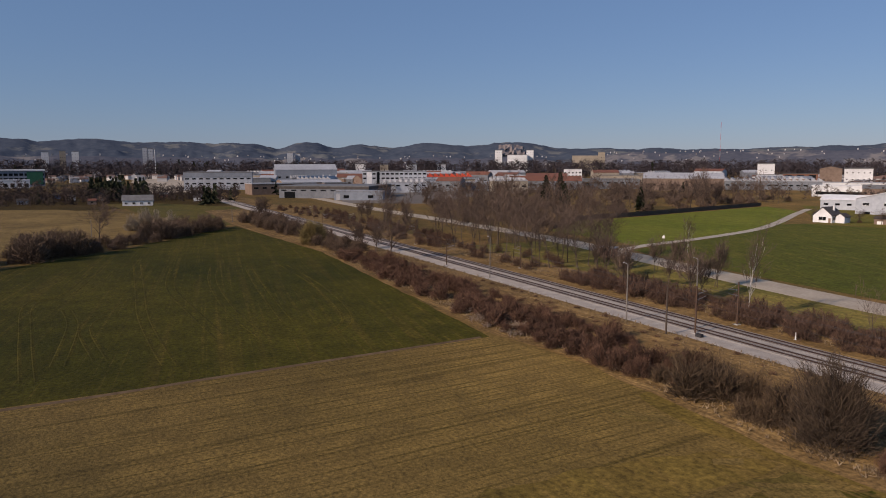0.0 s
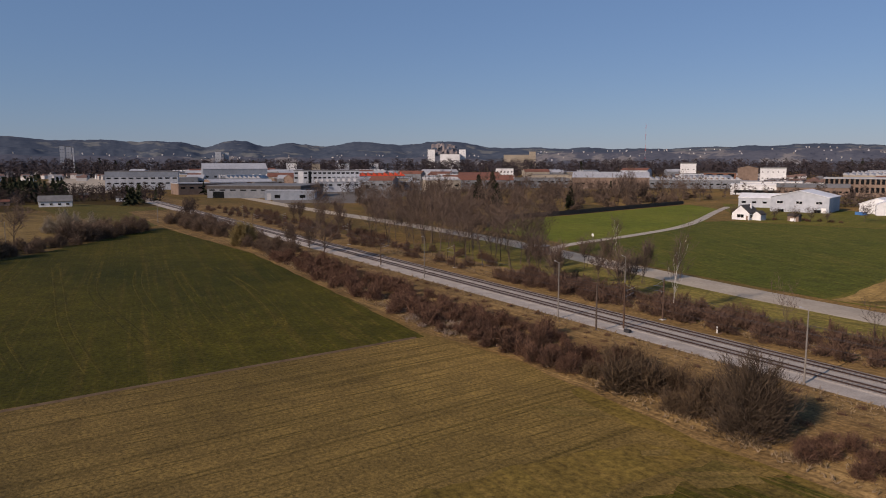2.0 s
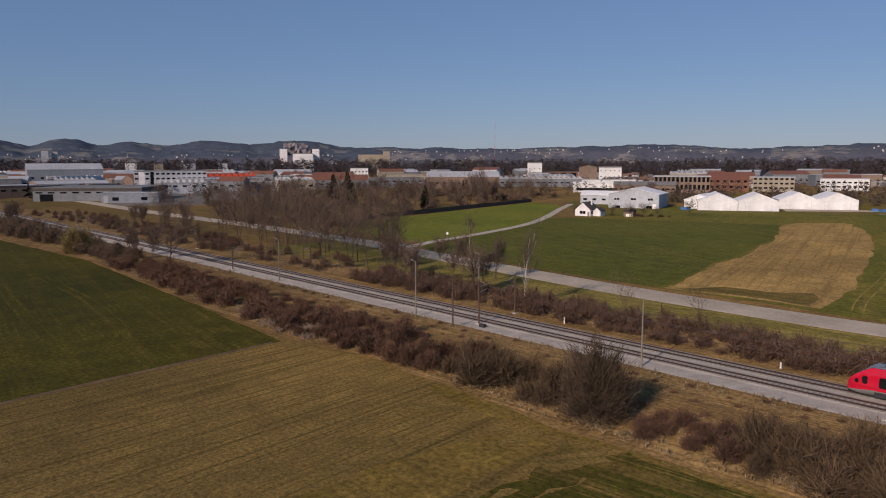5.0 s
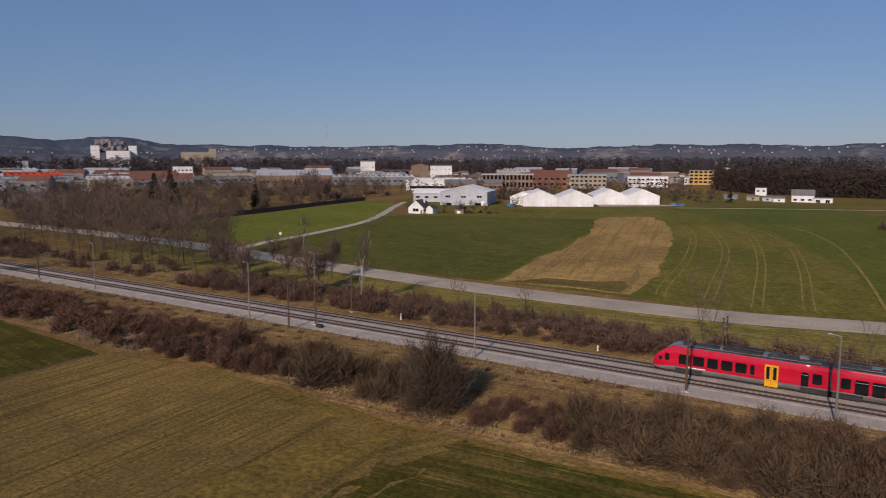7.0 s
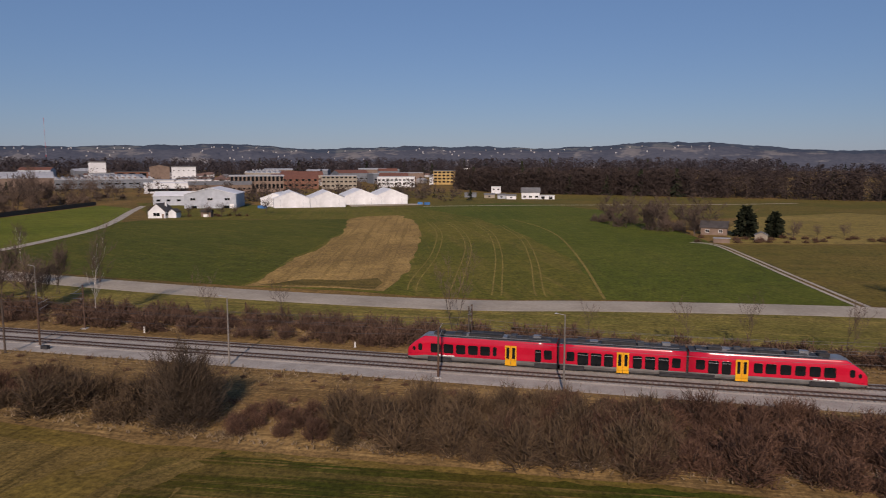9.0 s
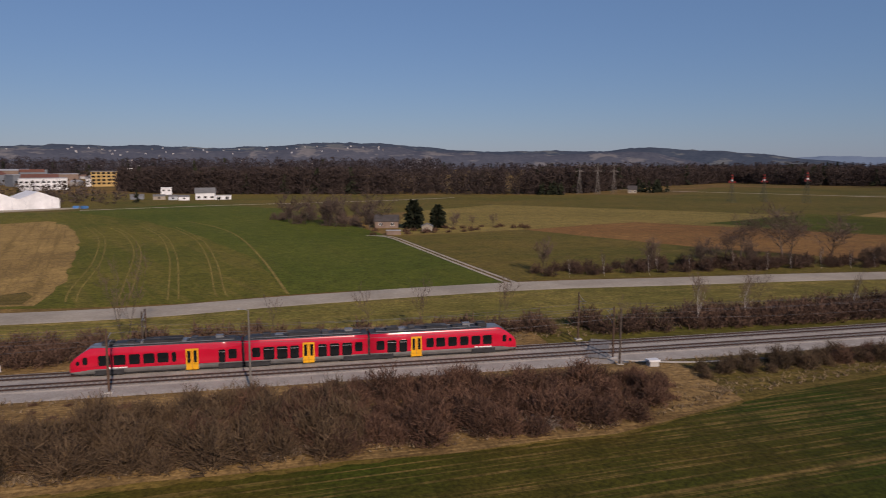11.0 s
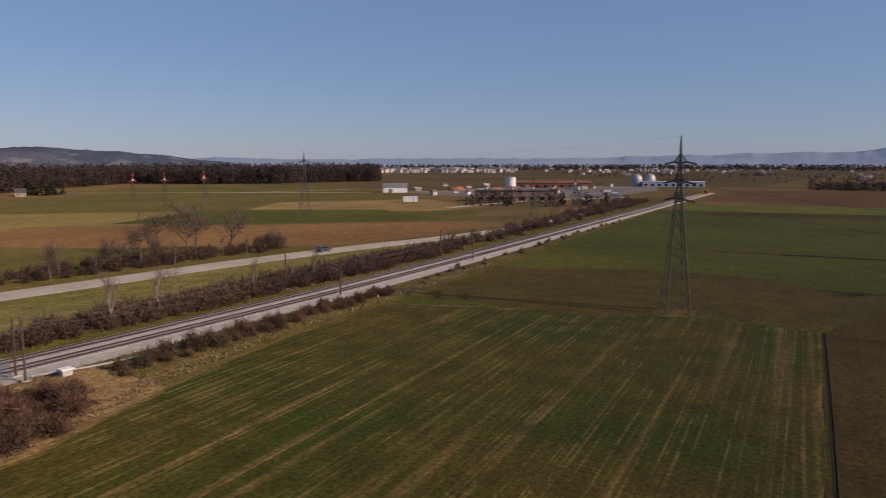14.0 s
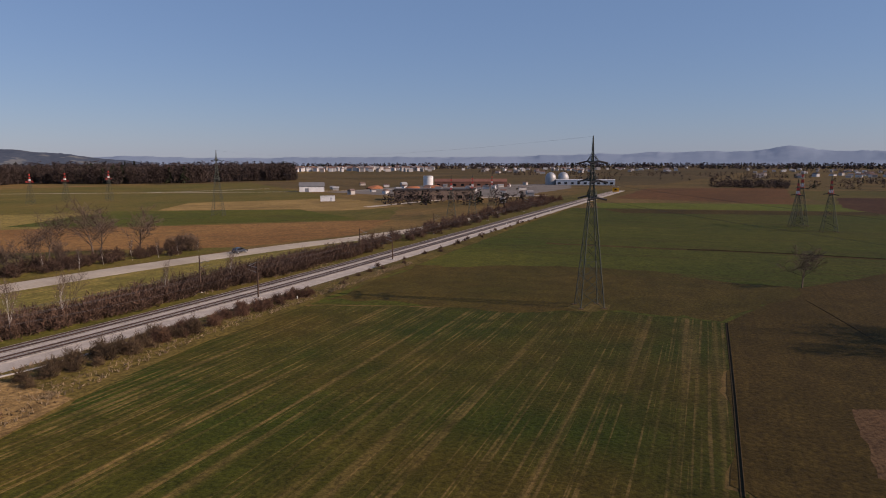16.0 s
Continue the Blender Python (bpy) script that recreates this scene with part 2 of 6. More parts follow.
    "scrub_dark": twig("dark_scrub", (0.036, 0.026, 0.02), (0.07, 0.052, 0.04), 0.2),
    "birch": twig("birch_bark", (0.42, 0.39, 0.36), (0.58, 0.55, 0.52), 0.1),
    "willow": twig("yellow_willow", (0.19, 0.14, 0.058), (0.30, 0.235, 0.10), 0.15),
    "pale": twig("pale_stems", (0.20, 0.15, 0.115), (0.32, 0.26, 0.21), 0.15),
    "conifer": twig("conifer_green", (0.014, 0.018, 0.010), (0.030, 0.036, 0.019), 0.25),
    "hedge_brown": twig("hedge_twigs", (0.085, 0.060, 0.044), (0.165, 0.118, 0.085), 0.25),
    "blossom": twig("pale_blossom", (0.20, 0.165, 0.12), (0.34, 0.29, 0.22), 0.1),
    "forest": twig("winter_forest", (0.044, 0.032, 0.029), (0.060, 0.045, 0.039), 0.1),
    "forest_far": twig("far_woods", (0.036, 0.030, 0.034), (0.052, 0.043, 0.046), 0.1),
    "plain_trees": twig("bare_field_trees", (0.062, 0.046, 0.038), (0.105, 0.08, 0.066), 0.2),
    "dry_tuft": twig("dry_tufts", (0.17, 0.12, 0.07), (0.32, 0.24, 0.15), 0.2),
}


for rough_ground in ("asphalt", "gravel", "gravel_dark", "path", "litter"):
    M[rough_ground].node_tree.nodes["Principled BSDF"].inputs["Specular IOR Level"].default_value = 0.08
M["dark_soil"].node_tree.nodes["Principled BSDF"].inputs["Specular IOR Level"].default_value = 0.03


# ---- building blocks ----
def part(name, bm, material, parent=None, label="", m=None):
    """Links a bmesh, or a mesh, as one object under a thing or part."""
    if isinstance(bm, bpy.types.Mesh):
        me = bm
    else:
        bmesh.ops.recalc_face_normals(bm, faces=bm.faces)
        me = bpy.data.meshes.new(name)
        bm.to_mesh(me)
        bm.free()
    if material and not me.materials:
        me.materials.append(M[material] if isinstance(material, str) else material)
    ob = new(name, me)
    if m is not None:
        ob.matrix_basis = m
    ob.parent = parent
    if label:
        tagged(ob, label)
    return ob


def thing(name, label, category, m=None, group="", kind=""):
    ob = new(name)
    ob.empty_display_size = 0.3
    if m is not None:
        ob.matrix_basis = m
    return tagged(ob, label, category, group, kind)


def box(bm, x0, x1, y0, y1, z0, z1):
    v = [bm.verts.new((x, y, z)) for z in (z0, z1) for x, y in ((x0, y0), (x1, y0), (x1, y1), (x0, y1))]
    for q in ((0, 3, 2, 1), (4, 5, 6, 7), (0, 1, 5, 4), (1, 2, 6, 5), (2, 3, 7, 6), (3, 0, 4, 7)):
        bm.faces.new([v[i] for i in q])
    return bm


def boxed(*args):
    return box(bmesh.new(), *args)


def beam(bm, a, b, r, sides=4, r2=None):
    """A straight bar from a to b."""
    a, b = Vector(a), Vector(b)
    d = (b - a).normalized()
    u = d.orthogonal().normalized()
    w = d.cross(u)
    rings = []
    for p, q in ((a, r), (b, r if r2 is None else r2)):
        rings.append([bm.verts.new(p + (u * math.cos(k * 2 * math.pi / sides + 0.785) + w * math.sin(k * 2 * math.pi / sides + 0.785)) * q) for k in range(sides)])
    for k in range(sides):
        bm.faces.new((rings[0][k], rings[0][(k + 1) % sides], rings[1][(k + 1) % sides], rings[1][k]))
    bm.faces.new(rings[0][::-1])
    bm.faces.new(rings[1])
    return bm


def mesh_of(name, verts, faces, material):
    me = bpy.data.meshes.new(name)
    me.from_pydata(verts, [], faces)
    me.materials.append(M[material] if isinstance(material, str) else material)
    return me


def sheet(name, pts, material, z, label, category="field", ragged=1.0):
    """A flat piece of land."""
    edge = []
    for (x0, y0), (x1, y1) in zip(pts, pts[1:] + pts[:1]):
        step = max(1.2, 0.012 * math.hypot(x0 + x1, y0 + y1))
        n = min(60, max(1, int(math.hypot(x1 - x0, y1 - y0) / step)))
        edge += [(x0 + (x1 - x0) * k / n, y0 + (y1 - y0) * k / n) for k in range(n)]
    out = []
    for x, y in edge:
        r = 0.25 + 0.0022 * math.hypot(x, y)
        w = noise.noise_vector(Vector((x * 0.35 / r, y * 0.35 / r, 3))) + noise.noise_vector(Vector((x * 0.06, y * 0.06, 9))) * 1.6
        out.append((x + w.x * r * ragged, y + w.y * r * ragged, z))
    me = mesh_of(name, out, [tuple(range(len(out)))], material)
    if me.polygons[0].normal.z < 0:
        me.flip_normals()
    return tagged(new(name, me), label, category, kind="structure")


def glide(pts, n=8):
    """A smooth line through the points."""
    out = []
    p = [pts[0], *pts, pts[-1]]
    for i in range(1, len(p) - 2):
        for k in range(n):
            t = k / n
            out.append(tuple(0.5 * (2 * p[i][j] + (p[i + 1][j] - p[i - 1][j]) * t + (2 * p[i - 1][j] - 5 * p[i][j] + 4 * p[i + 1][j] - p[i + 2][j]) * t * t + (3 * p[i][j] - p[i - 1][j] - 3 * p[i + 1][j] + p[i + 2][j]) * t ** 3) for j in (0, 1)))
    return out + [tuple(pts[-1])]


def sweep(line, profile, cap=True):
    """Sweeps a profile of (side, up) along a line on the ground; side counts to the left."""
    verts, faces, n = [], [], len(profile)
    for i, p in enumerate(line):
        a, b = Vector(line[max(0, i - 1)]), Vector(line[min(len(line) - 1, i + 1)])
        d = (b - a).normalized()
        for s, h in profile:
            verts.append((p[0] - d.y * s, p[1] + d.x * s, h))
    for i in range(len(line) - 1):
        for k in range(n - 1):
            q = i * n + k
            faces.append((q, q + n, q + n + 1, q + 1))
    return verts, faces


# ---- ground and fields ----
ground = new("ground", mesh_of("ground", [(-5200, -5200, 0), (5200, -5200, 0), (5200, 5200, 0), (-5200, 5200, 0)], [(0, 1, 2, 3)], "ground"))
tagged(ground, "flat rough meadow ground in early spring", "ground", kind="structure")
sheet("field", [(-91, 52.5), (-137, 56), (-206, 61), (-310, 54), (-298, 47), (-235, 4), (-205, -23), (-190, -70), (-150, -140), (-80, -140), (-87.6, 10)], "crop_left", 0.03, "dark green winter crop with faint wheel marks")
sheet("field", [(-87.6, 10), (-80, -140), (-8, -140), (-27, 0), (-36.5, 37), (-36.2, 47), (-33, 55.5), (-42, 55), (-59, 57), (-77, 56), (-91, 52.5)], "stubble", 0.034, "brown stubble field with fine dark rows")
sheet("field", [(-33, 55.5), (-23, 55), (-10, 57), (9, 58), (30, 58.5), (49, 65), (74, 70), (99, 71.5), (113.5, 33), (113.5, 4), (56, 0), (20, -60), (-8, -140), (-27, 0), (-36.5, 37), (-36.2, 47)], "crop_right", 0.038, "sparse green sown field with pale straw rows", ragged=3.5)
sheet("field", [(56, 0), (113.5, 4), (152, -7), (220, -50), (260, -140), (-8, -140), (20, -60)], "meadow_brown", 0.042, "dull brown mown meadow")
sheet("field", [(79, -10), (96, -60), (50, -60), (62, -10.5)], "clay", 0.05, "bare pinkish clay plot in a meadow")
sheet("field", [(113.5, 4), (113.5, 33), (99, 71.5), (158, 76), (261, 88), (367, 98), (374, 80), (382, 6), (394, -47), (400, -120), (240, -120), (220, -50), (152, -7)], "crop_far", 0.03, "green belt of winter crop in faint bands")
sheet("field", [(106, 72), (107, 62), (109, 43), (114.5, 20.6), (113.6, 3.7), (152, -7), (166, 24), (158, 56), (146, 73)], "strip_olive", 0.044, "olive-brown unsown strip across the crop", ragged=6)
sheet("field", [(207, 60), (209, -2), (206, -40), (203, -40), (205.5, -2), (203, 60)], "meadow_brown", 0.048, "dark narrow strip between crops", ragged=1.5)
sheet("field", [(374, 82), (420, 97), (462, -55), (470, -140), (400, -130), (394, -47)], "meadow_bright", 0.034, "yellow-green strip of meadow")
sheet("field", [(366, 80), (340, 64), (356, 0), (372, -44), (398, -47), (384, 10)], "meadow_brown", 0.05, "dark brown strip across the crop")
sheet("field", [(540, -38), (430, -33), (378, -47), (390, -60), (400, -130), (560, -130)], "red_dark", 0.052, "dark red-brown ploughed field")
sheet("field", [(478, 96), (660, 104), (722, -8), (520, -12), (446, -10)], "plough_dim", 0.046, "red-brown ploughed field beside the line")
sheet("field", [(466, -30), (512, -22), (640, 20), (700, -150), (475, -150)], "olive", 0.038, "olive meadow strips in the plain")
sheet("field", [(-172, 155), (-181, 190), (-195, 233), (-213, 271), (-262, 349), (-304, 372), (-287, 300), (-272, 243), (-264, 201), (-232, 160)], "meadow_bright", 0.03, "bright green meadow between a path and a wood")
sheet("field", [(-165, 146), (-119, 138), (-76, 134), (-99, 254), (-118, 309), (-206, 280), (-211, 266), (-193, 230), (-179, 190), (-170, 154)], "crop_dark", 0.034, "deep green winter crop beside a gravel path")
sheet("field", glide([(-75, 134.6), (-83, 178), (-96.7, 244), (-119, 312), (-111, 331), (-98, 333), (-72.5, 266), (-55.5, 198), (-47, 156), (-44.5, 135.6)], 3), "plough", 0.038, "bare sandy-brown ploughed patch", ragged=1.6)
sheet("field", [(-76, 134), (-45, 133), (-20, 131), (0, 136), (-8, 190), (-30, 255), (-62, 330), (-112, 400), (-300, 400), (-206, 284), (-118, 309), (-99, 254)], "crop_tram", 0.03, "green crop with pale curved wheel tracks")
sheet("field", [(0, 136), (45, 141), (34, 238), (18, 332), (-3, 400), (-60, 470), (-112, 400), (-62, 330), (-30, 255), (-8, 190)], "crop_fresh", 0.034, "fresh green crop beside a farm track")
sheet("field", [(-340, 470), (-112, 402), (-60, 471), (-3, 400), (18, 332), (60, 360), (118, 548), (-94, 605), (-220, 640)], "olive", 0.026, "olive meadow in front of a wood")
sheet("field", [(47, 142), (84, 140), (125, 137), (160, 136), (119, 190), (88, 252), (36, 240)], "olive", 0.034, "olive meadow beside a road")
sheet("field", [(88, 253), (144, 275), (175, 240), (200, 208), (262, 146), (205, 126), (160, 137), (119, 190)], "plough_red", 0.038, "red-brown ploughed field beside a road")
sheet("field", [(88, 254), (36, 242), (60, 360), (122, 410), (252, 284), (175, 241), (144, 276)], "tan", 0.03, "tan meadow with short dry grass")
sheet("field", [(118, 548), (300, 504), (417, 640), (660, 560), (480, 353), (339, 184), (262, 147), (200, 209), (176, 241), (253, 285), (122, 411), (62, 361)], "olive", 0.034, "wide olive-green meadow crossed by a pale road")
sheet("field", [(258, 280), (320, 318), (402, 262), (345, 182), (300, 196)], "plough", 0.042, "pale brown ploughed strip in a meadow")
sheet("field", [(170, 262), (250, 300), (300, 222), (258, 160), (205, 212)], "crop_far", 0.046, "green strip of crop between ploughed fields")
sheet("field", [(560, 620), (2600, 1500), (3000, 0), (760, 110), (520, 330)], "plain", 0.02, "far patchwork plain of fields", "plain")

sheet("field", [(-222, -34), (-248, 2), (-312, 44), (-400, 22), (-470, -20), (-500, -120), (-230, -120)], "plough", 0.03, "straw-brown stubble beyond a hedgerow")
sheet("field", [(-470, 84), (-455, -5), (-462, -120), (-720, -160), (-720, 90)], "meadow_brown", 0.02, "dark brown allotment ground under trees")
sheet("field", [(-312, 46), (-400, 24), (-520, 4), (-530, 30), (-450, 78), (-330, 66)], "olive", 0.026, "olive meadow before allotments")

# ---- railway ----
def mid_y(x):
    """The line between the two tracks."""
    return 85.9 + 0.066 * 25 * math.log1p(math.exp(min(40, (x - 100) / 25)))


RAIL_X = [-900 + 12 * k for k in range(126)]
CENTRE = [(x, mid_y(x)) for x in RAIL_X]
railway = thing("railway_line", "double-track railway on pale grey ballast", "railway", kind="structure")
v, f = sweep(CENTRE, [(-7.2, 0.0), (-6.3, 0.10), (-3.7, 0.14), (-3.4, 0.22), (-0.7, 0.22), (0, 0.18), (0.7, 0.22), (3.4, 0.22), (4.6, 0.02)])
part("ballast_bed", mesh_of("ballast_bed", v, f, "gravel"), None, railway)
for c in (-2.05, 2.05):
    for g in (-0.74, 0.74):
        s = c + g
        v, f = sweep(CENTRE, [(s - 0.07, 0.26), (s - 0.07, 0.42), (s + 0.07, 0.42), (s + 0.07, 0.26)])
        part("rail", mesh_of("rail", v, f, "rail"), None, railway)
    verts, faces = [], []
    block = [(x, y, z) for z in (-0.07, 0) for x, y in ((-0.13, -1.3), (0.13, -1.3), (0.13, 1.3), (-0.13, 1.3))]
    skin = [(4, 5, 6, 7), (0, 1, 5, 4), (1, 2, 6, 5), (3, 0, 4, 7)]
    sleeper_mesh = mesh_of("sleeper", block, skin, "sleeper")
    for k in range(1400):
        x = -480 + k * 0.65
        y = mid_y(x) + c
        if -49 < x < 48:
            part("sleeper", sleeper_mesh, None, railway, "", pose(x, y, 0.27))
            continue
        n = len(verts)
        verts += [(x + a, y + b, z + 0.27) for a, b, z in block]
        faces += [tuple(n + i for i in q) for q in skin]
    tagged(part("sleepers", mesh_of("sleepers", verts, faces, "sleeper"), None, railway), "worn sleepers in ballast", kind="stuff")
# embankments of dry grass on both sides, and the cess path
def edge_y(x):
    """Where the fields end and the bank begins."""
    xs = (-900, -310, -206, -137, -116, -93, -80, -53, -40, -33, 30, 50, 75, 100, 160, 260, 370, 620)
    ys = (64, 54, 61, 57, 56.2, 54.6, 58.0, 56.6, 55.4, 56.0, 58.5, 65, 70, 72, 77.5, 88, 97, 112)
    return float(np.interp(x, xs, ys))


verts, faces = [], []
BANK = [-420 + 6 * k for k in range(170)]
for x in BANK:
    lo, hi = edge_y(x) - 1.2, mid_y(x) - 6.9
    for t, z in ((0, 0.04), (0.12, 0.16), (0.3, 0.3), (0.6, 0.5), (0.85, 0.34), (1, 0.08)):
        wob = 0.5 * noise.noise(Vector((x * 0.13, t * 3, 1))) if 0 < t < 1 else 0.9 * noise.noise(Vector((x * 0.2, 0, 4))) * (t == 0)
        verts.append((x, lo + (hi - lo) * t + wob, z + 0.12 * noise.noise(Vector((x * 0.2, t * 5, 8))) * (0 < t < 1)))
faces = [(i * 6 + k, i * 6 + 6 + k, i * 6 + 7 + k, i * 6 + 1 + k) for i in range(len(BANK) - 1) for k in range(5)]
cut = BANK.index(48) * 6
for mat_, keep, words in (("embankment", lambda q: max(q) < cut + 6, "low bank of dry straw-coloured grass and leaf litter"), ("bank_brown", lambda q: min(q) >= cut, "low bank of brown grass beside the line")):
    kept = [q for q in faces if keep(q)]
    first, last = min(min(q) for q in kept), max(max(q) for q in kept)
    tagged(new("embankment", mesh_of("embankment", verts[first:last + 1], [tuple(i - first for i in q) for q in kept], mat_)), words, "bank", kind="structure")
v, f = sweep([p for p in CENTRE if p[0] < 38], [(4.4, 0.05), (8, 0.15), (14, 0.25), (20, 0.08)])
tagged(new("embankment", mesh_of("embankment", v, f, "embankment")), "low bank of dry straw and leaf litter beside the line", "bank", kind="structure")
v, f = sweep([p for p in CENTRE if p[0] > 24], [(4.4, 0.04), (8, 0.14), (14, 0.24), (20, 0.07)])
tagged(new("embankment", mesh_of("embankment", v, f, "olive")), "low bank of olive grass beside the line", "bank", kind="structure")
# ---- roads and paths ----
ROAD = glide([(-620, 160), (-407, 148), (-274, 146), (-205, 143), (-165, 138), (-119, 131), (-85, 126.5), (-50, 124.5), (-22, 125.5), (0, 130), (44, 135.5), (84, 134), (122, 132), (165, 126), (200, 118.5), (260, 114), (400, 122)])
verts, faces = [], []
STRIP = list(range(-200, 200, 8))
for x in STRIP:
    lo, hi = mid_y(x) + 18, float(np.interp(x, [p[0] for p in ROAD], [p[1] for p in ROAD])) - 4.5
    verts += [(x, lo + (max(hi, lo + 1) - lo) * t, 0.06 + 0.05 * noise.noise(Vector((x * 0.1, t * 3, 5)))) for t in (0, 0.33, 0.67, 1)]
faces = [(i * 4 + k, i * 4 + 4 + k, i * 4 + 5 + k, i * 4 + 1 + k) for i in range(len(STRIP) - 1) for k in range(3)]
tagged(new("verge", mesh_of("verge", verts, faces, "verge")), "mown yellow-green verge between railway and road", "verge", kind="structure")
v, f = sweep(ROAD, [(-4.9, 0.07), (-4.2, 0.13), (0, 0.17), (4.2, 0.13), (4.9, 0.07)])
tagged(new("road", mesh_of("road", v, f, "asphalt")), "pale worn country road", "road", kind="structure")
v, f = sweep(glide([(-168, 143), (-174, 158), (-182, 190), (-196, 233), (-216, 272), (-248, 325), (-275, 372)]), [(-2.0, 0.07), (0, 0.12), (2.0, 0.07)])
tagged(new("path", mesh_of("path", v, f, "path")), "pale gravel path to a farmhouse", "path", kind="structure")
for off in (-0.9, 0.9):
    v, f = sweep(glide([(46.5, 139), (42, 175), (38, 210), (34, 238), (27, 245)]), [(off - 0.45, 0.06), (off, 0.10), (off + 0.45, 0.06)])
    tagged(new("path", mesh_of("path", v, f, "path")), "pale wheel track of a farm lane", "path", kind="structure")
for line, w in ((glide([(240, 700), (300, 610), (338, 556), (400, 470), (479, 353), (560, 300)]), 2.2), (glide([(410, 455), (450, 440), (520, 420)]), 2.0), (glide([(-110, 410), (-40, 440), (60, 470), (118, 500)]), 1.6), (glide([(330, 200), (420, 190), (500, 150)]), 3.0)):
    v, f = sweep(line, [(-w, 0.07), (0, 0.11), (w, 0.07)])
    tagged(new("path", mesh_of("path", v, f, "path")), "pale gravel farm road across the fields", "path", kind="structure")
# curved wheel tracks in the crop
for line in ([(-40, 138), (-43, 152), (-49.7, 196), (-62.8, 255), (-78, 300)], [(-31, 138), (-33.9, 157), (-43.4, 214), (-57, 266), (-72, 305)], [(-22, 136), (-23.5, 147), (-31.8, 201), (-43.8, 258), (-58, 300)], [(-13, 137), (-14.5, 145), (-20.6, 191), (-30.5, 245), (-46, 295)]):
    for off in (0.0, 1.9):
        v, f = sweep(glide([(x + off, y) for x, y in line]), [(-0.15, 0.045), (0.15, 0.045)])
        tagged(new("wheel_track", mesh_of("wheel_track", v, f, "tan")), "pale wheel track pressed into the crop", "wheel track", kind="structure")
v, f = sweep(glide([(0, 137), (-7.4, 194.6), (-17.1, 252), (-28, 290), (-44, 325)]), [(-0.3, 0.048), (0.3, 0.048)])
tagged(new("wheel_track", mesh_of("wheel_track", v, f, "tan")), "worn straw-coloured line between two crops", "wheel track", kind="structure")
# worn and weedy patches where the stubble meets the sown field
sheet("field", [(-38.6, 45.4), (-38.3, 50.8), (-35.2, 52.3), (-35.3, 50.2), (-36.8, 46.3)], "bank_brown", 0.056, "trampled straw patch at a field corner", ragged=2.0)
sheet("field", [(-46, 20), (-47, 36), (-44, 48), (-40, 51), (-38.6, 46), (-38.8, 37), (-35, 20)], "pressed_crop", 0.046, "olive regrowth along a stubble edge", ragged=3.0)
sheet("field", [(-60, 54.5), (-48, 51.5), (-41, 51.5), (-33, 54), (-33, 56.5), (-44, 56.2), (-60, 57.5)], "pressed_crop", 0.046, "olive grass margin of a stubble field", ragged=2.5)
sheet("field", [(-33, 53.6), (-23, 54.2), (-15, 54.2), (-5, 55.4), (12, 56.5), (31, 57.2), (31, 59.5), (-10, 59), (-33, 57)], "pressed_crop", 0.05, "olive grass margin along the scrub", ragged=2.0)
sheet("field", [(31, 57.2), (50, 63.5), (75, 69), (100, 71), (100, 73), (75, 71.5), (50, 66.5), (31, 60)], "pressed_crop", 0.05, "olive grass margin along the bank", ragged=2.0)
for patch in ([(-38, 46.5), (-35.6, 52), (-33.6, 50.9), (-35.3, 45.5)], [(-43.2, 47), (-41.8, 49.5), (-40.9, 48.4), (-41.8, 46.2)], [(-57.3, 47.6), (-53.6, 52.1), (-49.7, 51.6), (-53.9, 46.9)], [(-36.6, 30), (-35.6, 41), (-34.9, 41), (-35.8, 30)], [(-33.6, 38), (-32.6, 47), (-32.1, 47), (-33, 38)], [(-31, 54), (-22, 54.6), (-22, 55.2), (-31, 54.8)]):
    sheet("straw_patch", patch, "straw", 0.062, "trampled pale straw at a field corner", "straw", ragged=2.2)
sheet("field", [(-72, 136), (-66, 146), (-57, 145), (-51, 152), (-48, 146), (-47.5, 136.5)], "bank_brown", 0.045, "weedy olive end of a ploughed patch", ragged=3)
# ditches
for line, w, bank in ((glide([(54, -0.8), (80, 1.2), (114, 4)]), 0.08, 0.13), (glide([(139, -7.6), (127, -11), (112, -15)]), 0.06, 0.05), (glide([(206, -30), (208, -2), (206, 20)]), 0.3, 0.12)):
    v, f = sweep(line, [(-w - bank, 0.04), (-w - 0.5 * bank, 0.04 + bank), (-w, 0.06), (w, 0.06), (w + 0.5 * bank, 0.05 + 0.3 * bank), (w + bank, 0.04)])
    tagged(new("ditch", mesh_of("ditch", v, f, "dark_soil")), "narrow dark drainage ditch between fields", "ditch", kind="structure")
v, f = sweep(glide([(-85.5, -60), (-86, -10), (-88, 13), (-91.3, 51)]), [(-0.45, 0.04), (-0.1, 0.16), (0.15, 0.14), (0.4, 0.04)])
tagged(new("furrow", mesh_of("furrow", v, f, "litter")), "dry furrow between two fields", "furrow", kind="structure")
